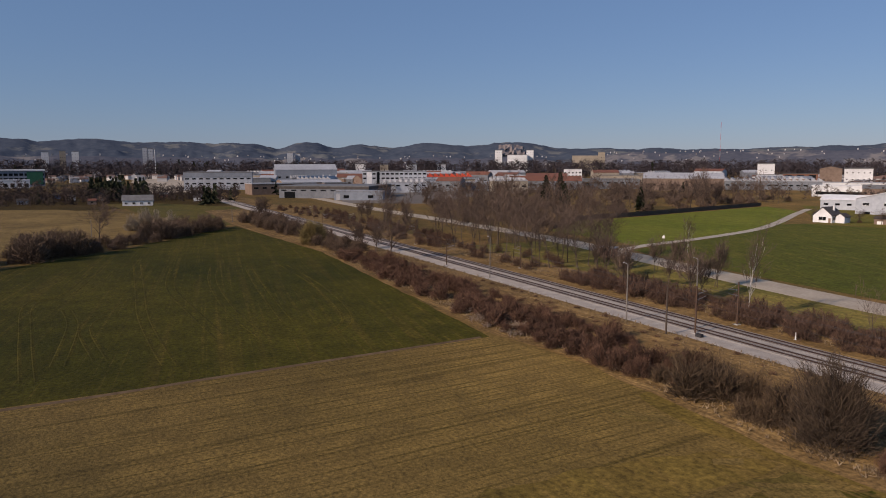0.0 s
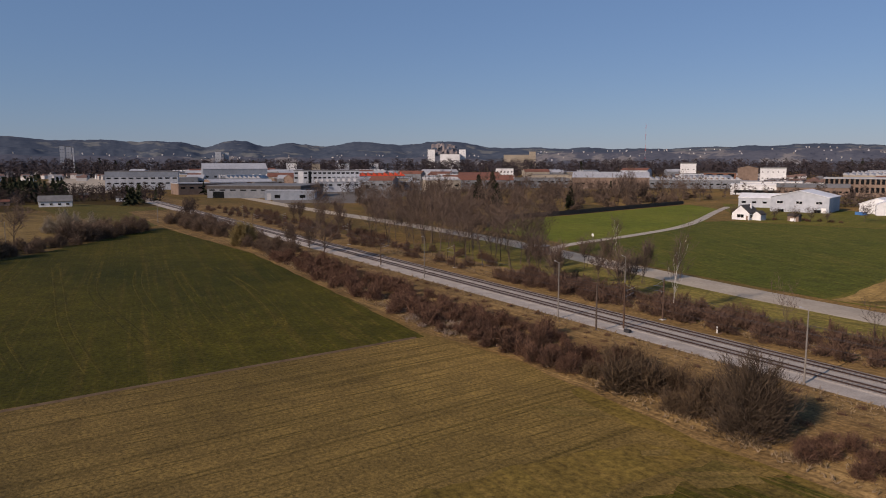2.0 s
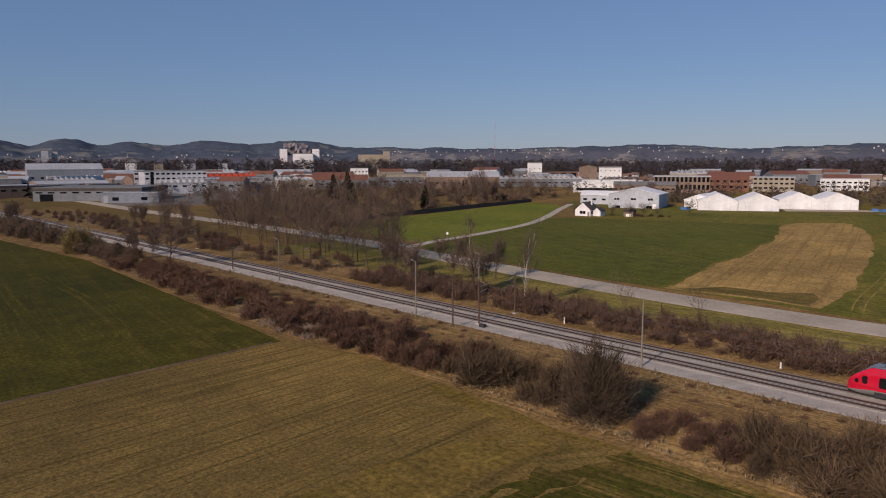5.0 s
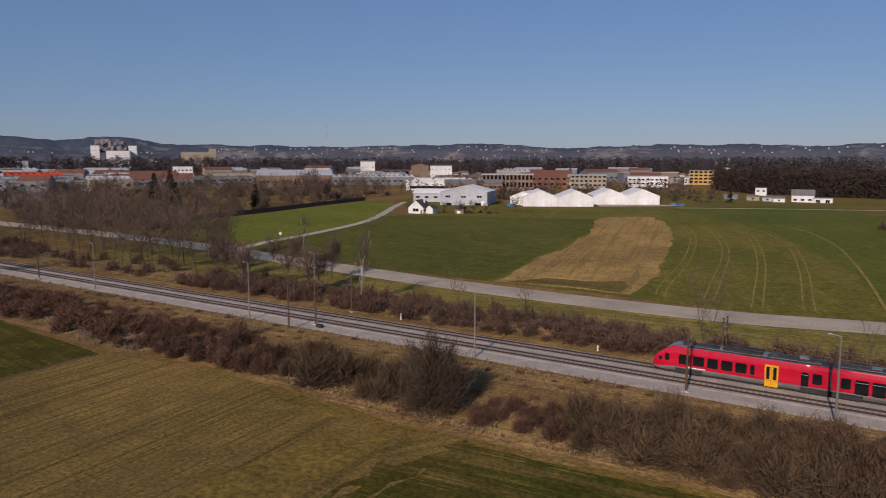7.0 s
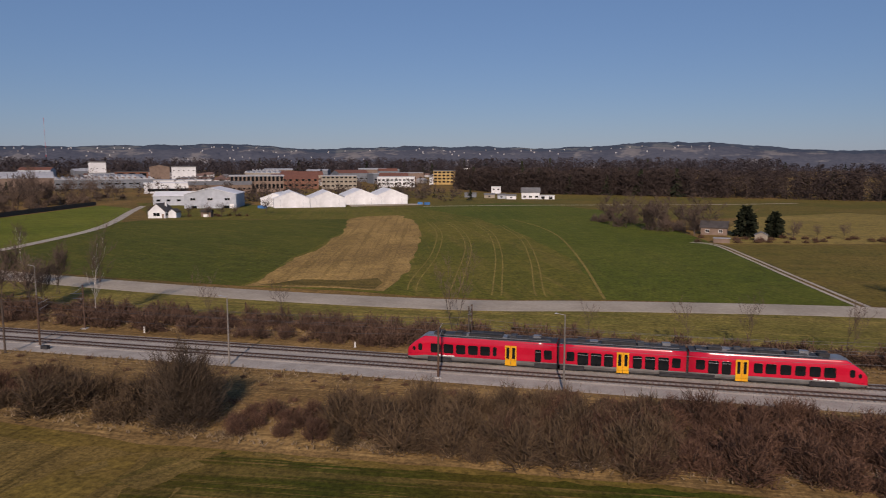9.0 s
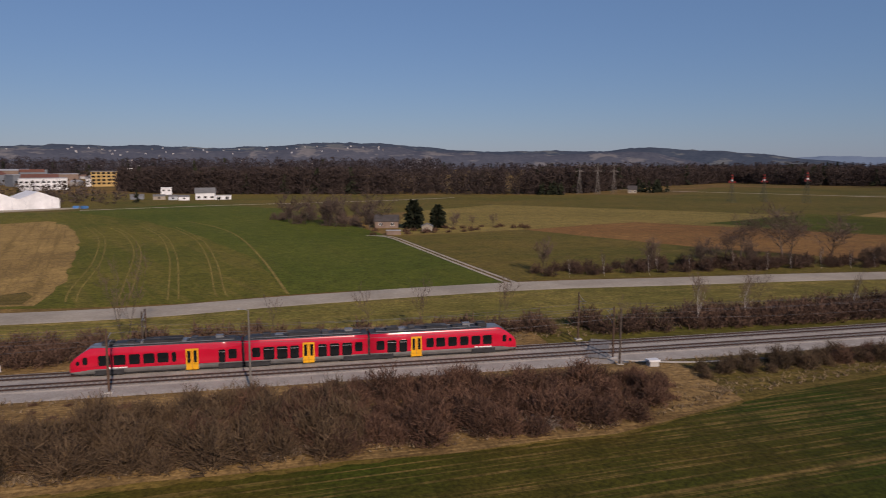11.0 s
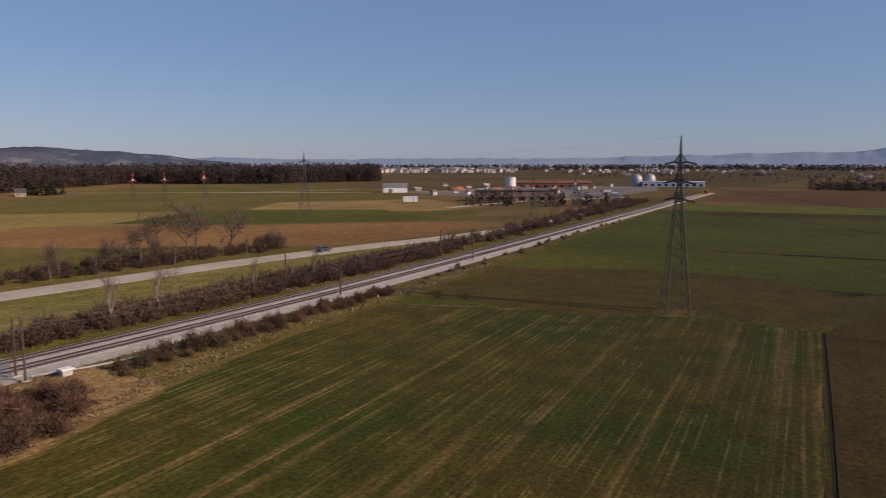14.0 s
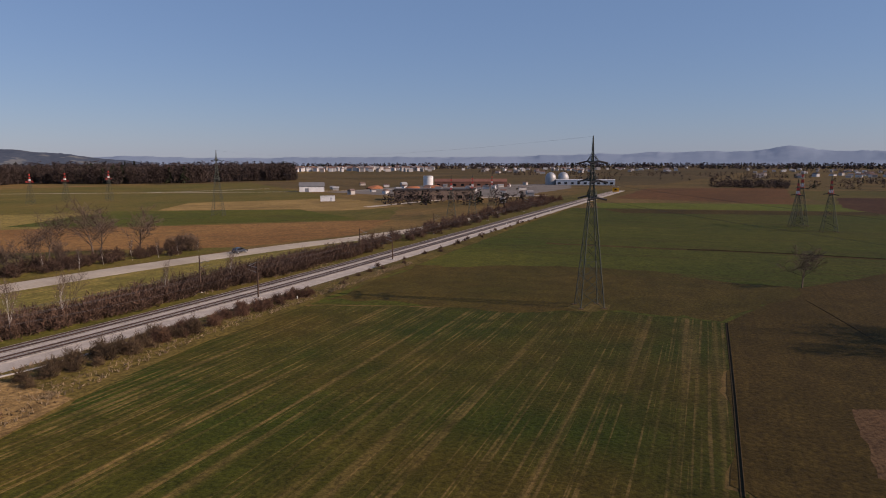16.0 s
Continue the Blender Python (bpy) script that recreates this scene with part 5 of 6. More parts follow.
wb = [(a, b, *SMALL) for a, b in ((-4.2, -3.2), (8.45, 9.45))] + [(a, b, *BIG) for a, b in ((-2.85, -1.5), (-1.2, 0.1), (0.4, 1.5), (3.85, 4.95), (5.3, 6.5), (6.85, 8.1))]
wc = [(28.0, 28.55, 1.75, 2.65), (28.9, 29.3, 1.7, 2.2)] + [(a, b, *SMALL) for a, b in ((11.2, 12.25), (17.7, 18.7), (19.0, 20.2), (20.6, 21.8), (22.2, 23.35), (23.75, 24.95), (25.3, 26.55))] + [(a, b, *BIG) for a, b in ((12.6, 13.8), (14.15, 15.2))]


def moved(rows, dx):
    return [(a + dx, b + dx, *rest) for a, b, *rest in rows]


car(train, -25.1 + o, -5.4 + o, moved(wa, o), [(-11.95 + o, -10.5 + o)], -1, moved([(-21.5, -20.2, 0.8, 0.35), (-19.5, -17.2, 0.9, 0.2), (-16.8, -12.4, 1.0, 0.42), (-11.5, -6.2, 0.85, 0.18)], o), (-20.6 + o, -6.6 + o))
car(train, -5.1 + o, 10.1 + o, moved(wb, o), [(1.95 + o, 3.4 + o)], 0, moved([(0.2, 4.2, 1.0, 0.42), (-4.4, -0.4, 0.85, 0.16), (4.8, 9.3, 0.85, 0.16)], o), (-3.6 + o, 8.6 + o))
car(train, 10.4 + o, 30.1 + o, moved(wc, o), [(15.7 + o, 17.1 + o)], 1, moved([(13.2, 14.2, 0.8, 0.4), (14.8, 17.2, 0.9, 0.18), (17.8, 20.6, 1.0, 0.34), (22.0, 23.6, 0.8, 0.2), (24.8, 26.0, 0.8, 0.4)], o), (11.8 + o, 25.4 + o))
for x in (-5.25, 10.25):
    bm = bmesh.new()
    for k in range(4):
        box(bm, x + o - 0.2 + 0.1 * k, x + o - 0.12 + 0.1 * k, -1.25 + 0.05 * (k % 2), 1.25 - 0.05 * (k % 2), 0.8, 3.5)
    part("gangway_bellows", bm, "rubber", train, "dark grey folded gangway bellows")
for x, s in ((-6.6, 1), (9.0, -1)):
    bm = bmesh.new()
    for y in (-0.5, 0.5):
        beam(bm, (x + o, y, 3.9), (x + o - 1.1 * s, y * 0.8, 4.3), 0.03)
        beam(bm, (x + o - 1.1 * s, y * 0.8, 4.3), (x + o + 0.3 * s, y * 0.6, 4.55), 0.025)
    beam(bm, (x + o + 0.3 * s, -0.8, 4.57), (x + o + 0.3 * s, 0.8, 4.57), 0.04)
    part("pantograph", bm, "rail", train, "folded red-brown pantograph")
# pale lettering on the sides, too small to read
for x in (-20.9, 24.2):
    for k, (a, b) in enumerate(((0, 0.45), (0.6, 1.3), (1.36, 2.3))):
        part("lettering", boxed(x + o + a, x + o + b, -W - 0.016, -W - 0.004, 1.16, 1.28 + 0.06 * (k == 0)), "white", train, "small white lettering")


# ---- masts and poles ----
def mast(name, label, x, y, h, arm, material="rust_post", group="", lean=0.0):
    """A railway mast with a bracket towards the tracks: arm is its reach in y."""
    t = thing(name, label, "mast", pose(x, y, 0.1, 0, lean, 0), group)
    bm = beam(bmesh.new(), (0, 0, 0), (0, 0, h), 0.15, 8, 0.11)
    part("pole", bm, material, t)
    bm = boxed(-0.45, 0.45, -0.45, 0.45, -0.1, 0.12)
    part("footing", bm, "concrete", t, "square concrete footing")
    if arm:
        bm = beam(bmesh.new(), (0, 0, h - 1.3), (0, arm, h - 0.9), 0.035)
        beam(bm, (0, 0, h - 0.25), (0, arm * 0.8, h - 0.95), 0.03)
        beam(bm, (0, 0, h - 2.2), (0, arm * 0.9, h - 1.7), 0.03)
        bracket = part("bracket", bm, "steel", t)
        for z in (h - 1.25, h - 2.15):
            bm = bmesh.new()
            bmesh.ops.create_cone(bm, cap_ends=True, segments=8, radius1=0.07, radius2=0.05, depth=0.35, matrix=Matrix.Translation((0, arm * 0.2, z)))
            part("insulator", bm, "pole_grey", bracket, "small pale insulator")
    return t


def lamp_pole(x, y, h, arm=-0.9, group="lamp poles by the line"):
    t = thing("lamp_pole", "slim grey concrete lamp pole beside the line", "lamp", pose(x, y, 0.1), group)
    part("pole", beam(bmesh.new(), (0, 0, -0.1), (0, 0, h), 0.13, 8, 0.07), "pole_grey", t)
    part("arm", beam(bmesh.new(), (0, 0, h - 0.05), (arm, 0, h + 0.12), 0.035), "steel", t)
    bm = boxed(arm - 0.3, arm + 0.05, -0.11, 0.11, h + 0.06, h + 0.18)
    bmesh.ops.bevel(bm, geom=bm.edges[:], offset=0.04, segments=2, affect="EDGES")
    part("lamp_head", bm, "roof_pale", t, "pale lamp head")
    return t


MASTS = [(-79.9, 92.4, 7.0, -2.5), (-78.5, 81.8, 7.4, 2.2), (-79.7, 77.0, 7.5, 0), (-17.2, 91.0, 7.2, -2.4), (-19.3, 80.6, 7.2, 2.2), (-18.1, 93.5, 6.4, 0), (40.9, 91.6, 6.9, -2.4), (41.5, 81.6, 6.8, 2.2), (41.0, 78.6, 7.1, 0),
         (99.2, 95.5, 7.0, -2.4), (99.7, 82.2, 6.8, 2.2), (153.6, 84.6, 6.9, 2.2), (159.7, 98.0, 6.8, -2.4), (-149, 94.8, 6.0, -2.4), (-162, 80.5, 6.0, 2.2), (-210, 93, 7, -2.4), (-270, 93, 7, -2.4), (-330, 93, 7, -2.4), (-212, 80, 7, 2.2), (-272, 80, 7, 2.2),
         (215, 103, 7, -2.4), (272, 106, 7, -2.4), (330, 110, 7, -2.4)]
for x, y, h, arm in MASTS:
    mast("railway_mast", "rusty brown railway mast with bracket" if arm else "plain dark timber pole beside the line", x, y, h, arm, "rust_post" if arm else "wood_post", "masts along the line")
for x, y, h in ((-47.1, 79.6, 9.0), (-4.0, 78.9, 9.0), (-90.1, 78.2, 9.6), (-139.4, 80.4, 9.4), (-96, 100, 8.4)):
    lamp_pole(x, y, h)
for x, y, h in ((-250, -2, 8.5), (-330, 55, 8.5)):
    lamp_pole(x, y, h, 0.9, "lamp poles by a lane")
# overhead wire and cable along the masts
for yo, z, far in ((2.05, 5.2, True), (-2.05, 5.2, True), (2.05, 6.1, True), (-2.05, 6.1, True), (-8.6, 6.4, False)):
    bm = bmesh.new()
    xs = [-330, -270, -210, -155, -79, -18, 41, 99.5, 156, 215, 272, 330]
    for a, b in zip(xs, xs[1:]):
        sag = 0.9 if z > 5.5 else 0.1
        prev = None
        for k in range(7):
            t = k / 6
            x = a + (b - a) * t
            p = (x, mid_y(x) + yo, z - sag * 4 * t * (1 - t))
            if prev:
                beam(bm, prev, p, 0.018, 3)
            prev = p
    part("contact_wire", bm, "wire", railway, "thin dark overhead wire")


# small line-side things
def marker(x, y, h=0.9, r=0.13):
    t = thing("marker_post", "short white marker post beside the track", "marker post", pose(x, y, 0.05), "marker posts")
    bm = beam(bmesh.new(), (0, 0, 0), (0, 0, h), r, 4, r * 0.9)
    bmesh.ops.bevel(bm, geom=bm.edges[:], offset=0.02, segments=1, affect="EDGES")
    part("post", bm, "white", t)
    part("foot", boxed(-0.2, 0.2, -0.2, 0.2, -0.05, 0.06), "concrete", t)


for x, y in ((-69.0, 92.2), (-34.3, 91.8), (60.3, 78.4), (101, 74.5), (335, 98.0), (258, 92.6)):
    marker(x, y, 1.1 if x < -60 else 0.8)
t = thing("relay_box", "weathered pale concrete box with a cap beside the line", "relay box", pose(44.3, 76.3, 0.25))
part("cabinet", boxed(-0.6, 0.6, -0.45, 0.45, 0, 0.75), "concrete", t)
part("cap", boxed(-0.75, 0.75, -0.55, 0.55, 0.75, 0.95), "white", t)
t = thing("relay_box", "low dark junction box at a mast foot", "relay box", pose(-76.5, 80.6, 0.12))
part("cabinet", boxed(-0.55, 0.55, -0.3, 0.3, 0, 0.5), "rubber", t)
v, f = sweep(glide([(42, 79.2), (50, 76.6), (58, 76.2), (66, 76.4)]), [(-0.12, 0.3), (-0.12, 0.48), (0.12, 0.48), (0.12, 0.3)])
tagged(new("cable_trough", mesh_of("cable_trough", v, f, "concrete")), "pale concrete cable trough on the bank", "cable trough")
t = thing("crossing", "dark timber crossing between the tracks", "crossing", pose(41.5, mid_y(41.5), 0.27, 0, 0, -28), kind="structure")
for k in range(5):
    part("plank", boxed(-1.3 + 0.55 * k, -0.8 + 0.55 * k, -5.2, 4.6, 0, 0.05), "sleeper", t)


# ---- power pylons ----
def pylon(x, y, h, base, turn, arms, label, paint=None, group="power pylons", metal="lattice"):
    t = thing("power_pylon", label, "pylon", pose(x, y, 0, 0, 0, turn), group)
    waist, wz = base * 0.17, h * 0.70
    bar = 0.6 if paint else 0.72

    def half(z):
        return base + (waist - base) * z / wz if z < wz else waist * (1 - 0.93 * (z - wz) / (h - wz))
    for sx, sy in ((1, 1), (1, -1), (-1, -1), (-1, 1)):
        bm = beam(bmesh.new(), (sx * base, sy * base, 0), (sx * waist, sy * waist, wz), 0.13 * bar)
        beam(bm, (sx * waist, sy * waist, wz), (sx * half(h), sy * half(h), h), 0.09 * bar)
        part("leg", bm, metal, t)
        part("footing", boxed(sx * base - 0.4, sx * base + 0.4, sy * base - 0.4, sy * base + 0.4, -0.2, 0.15), "litter", t)
    levels = [h * (1 - (1 - k / 13) ** 1.25) * 0.995 for k in range(14)]
    for ax, ay, bx, by in ((1, 1, 1, -1), (1, -1, -1, -1), (-1, -1, -1, 1), (-1, 1, 1, 1)):
        bm = bmesh.new()
        for z0, z1 in zip(levels, levels[1:]):
            a, b = half(z0), half(z1)
            beam(bm, (ax * a, ay * a, z0), (bx * b, by * b, z1), 0.06 * bar, 3)
            beam(bm, (bx * a, by * a, z0), (ax * b, ay * b, z1), 0.06 * bar, 3)
            beam(bm, (ax * b, ay * b, z1), (bx * b, by * b, z1), 0.05 * bar, 3)
        tagged(part("bracing", bm, metal, t), kind="stuff")
    ends = []
    for z, reach in arms:
        for s in (-1, 1):
            w = half(z)
            bm = bmesh.new()
            for q in (-1, 1):
                beam(bm, (s * w, q * w, z), (s * reach, 0, z), 0.07)
                beam(bm, (s * w, q * w, z + 1.3), (s * reach, 0, z), 0.05, 3)
                for k in range(1, 4):
                    u = w + (reach - w) * k / 4
                    beam(bm, (s * u, q * w * (1 - k / 4), z), (s * u, q * w * (1 - k / 4), z + 1.3 * (1 - k / 4)), 0.04, 3)
            crossarm = part("crossarm", bm, paint or metal, t, "lattice crossarm" if not paint else "red-painted lattice crossarm")
            bm = bmesh.new()
            for q in (-1, 1):
                beam(bm, (s * reach, 0, z), (s * reach, q * 1.5, z - 0.35), 0.16, 6)
            part("insulator", bm, "rubber", crossarm, "dark insulator string")
            ends.append((s * reach, z - 0.35))
    if paint:
        for k, z in enumerate((h * 0.70, h * 0.77, h * 0.86)):
            a = half(z) + 0.1
            bm = bmesh.new()
            for u in (-1, 1):
                box(bm, -a, a, u * a - 0.03, u * a + 0.03, z, z + h * 0.05)
                box(bm, u * a - 0.03, u * a + 0.03, -a + 0.04, a - 0.04, z, z + h * 0.05)
            part("warning_panel", bm, "white" if k == 0 else paint, t, "painted warning panel")
    return t, ends


big, ends = pylon(117.5, 26.0, 28.8, 2.0, 30, [(24.6, 3.5), (21.5, 3.6), (18.7, 3.2)], "dark lattice power pylon standing in a field")
sheet("soil_patch", [(113.5, 24), (116, 22.6), (120, 23), (121.4, 26), (119.5, 29), (115.5, 29.2), (113.4, 27)], "bank_brown", 0.055, "weedy trampled soil under a pylon", "soil", ragged=1.5)
pylon(247, 228, 30, 2.6, 30, [(25.5, 3.4), (21.3, 3.0), (17, 4.0)], "slim lattice power pylon in the meadows")
for x, y, h in ((271, 393, 19.5), (296, 396, 19.5), (312, 377, 21), (286, 129, 18.5), (296, 123, 19), (369, 142, 18)):
    pylon(x, y, h, 2.0, 20, [(h * 0.66, 4.2)], "lattice pylon with red and white painted top", "red_paint", "painted pylons")
for x, y, h in ((299, -10.5, 21.5), (279, -19, 19.5), (292, -9, 18)):
    pylon(x, y, h, 2.4, 10, [(h * 0.68, 4.0)], "squat lattice pylon with red painted band", "red_paint", "painted pylons")
for x, y in ((229, 533), (241, 525), (256, 527)):
    pylon(x, y, 25.5, 1.7, 0, [(22.5, 4.6), (18, 4.0)], "far grey lattice pylon before a wood", metal="pole_grey")


def strand(bm, pts, r):
    """A thin wire through the points, as one skin."""
    rings = [[bm.verts.new((p[0], p[1] + r * math.cos(k * 2.094), p[2] + r * math.sin(k * 2.094))) for k in range(3)] for p in pts]
    for a, b in zip(rings, rings[1:]):
        for k in range(3):
            bm.faces.new((a[k], a[(k + 1) % 3], b[(k + 1) % 3], b[k]))
    return bm


def cable(a, b, sag, r=0.008):
    a, b = Vector(a), Vector(b)
    bm = strand(bmesh.new(), [a.lerp(b, k / 16) - Vector((0, 0, sag * 4 * (k / 16) * (1 - k / 16))) for k in range(17)], r)
    tagged(part("power_cable", bm, "wire"), "thin dark overhead power cable", "cable", "power cables")


for off, z in ends:
    p, q = (big.matrix_basis @ Vector((off, 0, z))), Vector((247 + off * 0.87, 228 + off * 0.5, z + 1))
    cable(p, q, 5)
    cable(p, (-12 + off * 0.87, -176 + off * 0.5, z), 5)
cable((117.5, 26, 28.7), (247, 228, 29.8), 3)


# ---- buildings ----
wallmat("wall_white", (0.62, 0.63, 0.64), (0.76, 0.77, 0.77))
wallmat("wall_grey", (0.14, 0.155, 0.175), (0.20, 0.215, 0.235))
wallmat("wall_pale", (0.34, 0.37, 0.41), (0.46, 0.49, 0.53))
wallmat("wall_blue", (0.19, 0.22, 0.26), (0.26, 0.29, 0.33))
wallmat("wall_brick", (0.16, 0.075, 0.05), (0.23, 0.115, 0.078))
wallmat("wall_ochre", (0.44, 0.29, 0.10), (0.56, 0.38, 0.15))
wallmat("wall_cream", (0.26, 0.225, 0.175), (0.36, 0.315, 0.25))
wallmat("wall_brown", (0.17, 0.12, 0.09), (0.25, 0.18, 0.14))
wallmat("wall_green", (0.02, 0.10, 0.06), (0.03, 0.15, 0.09))
wallmat("roof_white", (0.66, 0.67, 0.68), (0.80, 0.81, 0.82))
wallmat("roof_grey", (0.13, 0.13, 0.13), (0.20, 0.20, 0.20))
wallmat("roof_dark", (0.055, 0.048, 0.045), (0.09, 0.08, 0.075))
wallmat("roof_tile", (0.15, 0.06, 0.04), (0.23, 0.10, 0.065))
wallmat("roof_red", (0.50, 0.055, 0.025), (0.62, 0.085, 0.04))
wallmat("blue_sheet", (0.04, 0.14, 0.34), (0.07, 0.20, 0.44))
wallmat("orange_heap", (0.24, 0.085, 0.035), (0.33, 0.13, 0.06))


def roof_mesh(kind, w, d, h, up, over, teeth=5):
    """A roof over a plan of w by d at height h."""
    bm = bmesh.new()
    a, b = w / 2 + over, d / 2 + over
    if kind == "flat":
        box(bm, -a, a, -b, b, h, h + up)
        return bm
    if kind == "saw":
        step, prof = 2 * a / teeth, [(-a, h)]
        for k in range(teeth):
            x = -a + k * step
            prof += [(x + step * 0.15, h + up), (x + step, h + 0.05 * (k < teeth - 1))]
        rows = [[bm.verts.new((x, y, z)) for x, z in prof] for y in (-b, b)]
        for k in range(len(prof) - 1):
            bm.faces.new((rows[0][k], rows[0][k + 1], rows[1][k + 1], rows[1][k]))
        for row in rows:
            bm.faces.new(row)
        bm.faces.new((rows[0][0], rows[0][-1], rows[1][-1], rows[1][0]))
        return bm
    n = {"gable": 2, "gable_x": 2, "arch": 10}[kind]
    prof = []
    for k in range(n + 1):
        t = -1 + 2 * k / n
        prof.append((t, h + up * (1 - abs(t)) if n == 2 else h + up * math.sqrt(max(0, 1 - t * t * 0.98))))
    th = 0.25
    rows = []
    for e in (-1, 1):
        for dz in (0, th):
            if kind == "gable_x":
                rows.append([bm.verts.new((t * a, e * b, z + dz)) for t, z in prof])
            else:
                rows.append([bm.verts.new((e * a, t * b, z + dz)) for t, z in prof])
    lo0, hi0, lo1, hi1 = rows
    for k in range(n):
        for r, s in ((lo0, lo1), (hi1, hi0), (hi0, lo0), (lo1, hi1)):
            bm.faces.new((r[k], r[k + 1], s[k + 1], s[k]))
    for k in (0, n):
        bm.faces.new((lo0[k], hi0[k], hi1[k], lo1[k]))
    return bm


def walls_mesh(kind, w, d, h, up):
    bm = boxed(-w / 2, w / 2, -d / 2, d / 2, -0.1, h)
    if kind in ("gable", "gable_x", "arch"):
        n = 10 if kind == "arch" else 2
        for e in (-1, 1):
            pts = []
            for k in range(n + 1):
                t = -1 + 2 * k / n
                z = h + up * (1 - abs(t)) if n == 2 else h + up * math.sqrt(max(0, 1 - t * t * 0.98))
                pts.append((t * w / 2, e * d / 2, z) if kind == "gable_x" else (e * w / 2, t * d / 2, z))
            ends2 = [(pts[0][0], pts[0][1], h), *pts, (pts[-1][0], pts[-1][1], h)]
            bm.faces.new([bm.verts.new(p) for p in ends2])
    return bm


def building(name, label, x, y, w, d, h, wall="wall_grey", roof="flat", roofm="roof_grey", up=0.6, turn=None, over=0.15, rows=0, cols=0, win=(1.6, 1.2), sill=1.0, gap=3.2, doors=(), side_cols=0, teeth=5, category="building", group="", band=None):
    """A building whose front looks at turn (degrees from -y), with its walls, roof, windows and doors."""
    if turn is None:
        turn = -math.degrees(math.atan2(x, y))
    t = thing(name, label, category, pose(x, y, 0, 0, 0, turn), group)
    part("wall", walls_mesh(roof, w, d, h, up), wall, t)
    part("roof", roof_mesh(roof, w, d, h, up, over, teeth), roofm, t)
    if band:
        part("fascia", boxed(-w / 2 - 0.2, w / 2 + 0.2, -d / 2 - 0.2, d / 2 + 0.2, h - band[1], h), band[0], t)
    ww, wh = win
    frames = {}
    framed = category in ("house", "hall", "garage", "hut")
    for r in range(rows):
        z = sill + r * gap
        for c in range(cols):
            cx = -w / 2 + w * (c + 0.5) / cols
            if "g" not in frames:
                bm = boxed(-ww / 2, ww / 2, -0.06, 0.06, 0, wh)
                pane = frames["g"] = part("window", bm, "glass", t, "", pose(cx, -d / 2 - 0.02, z))
                bm = boxed(-ww / 2 - 0.1, ww / 2 + 0.1, -0.1, -0.065, wh, wh + 0.1)
                box(bm, -ww / 2 - 0.1, ww / 2 + 0.1, -0.16, -0.065, -0.1, 0)
                for u in (-ww / 2 - 0.05, 0, ww / 2 + 0.05):
                    box(bm, u - 0.05, u + 0.05, -0.1, -0.065, 0.002, wh - 0.002)
                frames["f"] = part("window_frame", bm, "white", pane) if framed else bm.free()
            else:
                pane = part("window", frames["g"].data, None, t, "", pose(cx, -d / 2 - 0.02, z))
                if framed:
                    part("window_frame", frames["f"].data, None, pane)
        for c in range(side_cols):
            for s in (-1, 1):
                cy = -d / 2 + d * (c + 0.5) / side_cols
                if "g" in frames:
                    part("window", frames["g"].data, None, t, "", pose(s * (w / 2 + 0.02), cy, z, 0, 0, 90))
    for cx, dw, dh, dm in doors:
        part("door", boxed(cx - dw / 2, cx + dw / 2, -d / 2 - 0.10, -d / 2 + 0.05, 0, dh), dm, t)
    return t


random.seed(51)
# farmhouse, sheds and storage halls beyond the crop
house = building("house", "small white house with steep dark gable roof", -209, 296, 8.5, 9, 3.0, "wall_white", "gable_x", "roof_dark", 3.8, 8, 0.4, 1, 1, (3.2, 1.5), 1.1, doors=((3.2, 1.0, 2.1, "wall_brown"),), side_cols=2, category="house")
part("chimney", boxed(1.6, 2.3, 1, 1.7, 4, 7.6), "wall_white", house)
bm = walls_mesh("gable_x", 4.0, 5, 2.6, 1.6)
ext = part("extension", bm, "wall_white", house, "", pose(6.4, 0.6, 0))
part("extension_roof", roof_mesh("gable_x", 4.0, 5, 2.6, 1.6, 0.3), "roof_dark", house, "", pose(6.4, 0.6, 0))
building("garden_shed", "small dark garden shed with a white panel", -190, 305, 5, 3, 2.4, "wall_brown", "gable", "roof_dark", 1.0, 8, 0.3, doors=((0, 2.4, 1.4, "white"),), category="shed")
building("storage_shed", "long white shed with low gable roof", -264, 390, 24, 16, 5.6, "wall_pale", "gable", "roof_white", 2.6, 22, 0.4, 1, 4, (2.4, 1.2), 2.5, category="shed")
building("storage_hall", "grey hall with white arched roof and small windows", -229, 377, 29, 30, 8.0, "wall_pale", "gable_x", "roof_white", 3.6, 20, 0.5, 1, 3, (3.0, 1.3), 4.6, doors=((9, 3.5, 1.6, "glass"), (-9, 3.0, 1.4, "glass"), (12, 2.2, 2.6, "white")), category="hall")
building("storage_hall", "white tent hall behind the grey hall", -197, 395, 16, 24, 5.0, "wall_white", "gable_x", "roof_white", 3.2, 14, 0.4, category="hall")
for x, y in ((-187.5, 391.4), (-169.3, 401.6), (-159.8, 432.5), (-142.7, 442)):
    building("tent_hall", "white gabled storage tent hall", x, y, 20.6, 30, 5.2, "wall_white", "gable_x", "roof_white", 4.2, 29, 0.12, doors=((0, 4.4, 4.2, "roof_white"), (6.5, 0.12, 5.0, "wall_pale"), (-6.5, 0.12, 5.0, "wall_pale")), category="hall", group="row of white tent halls")
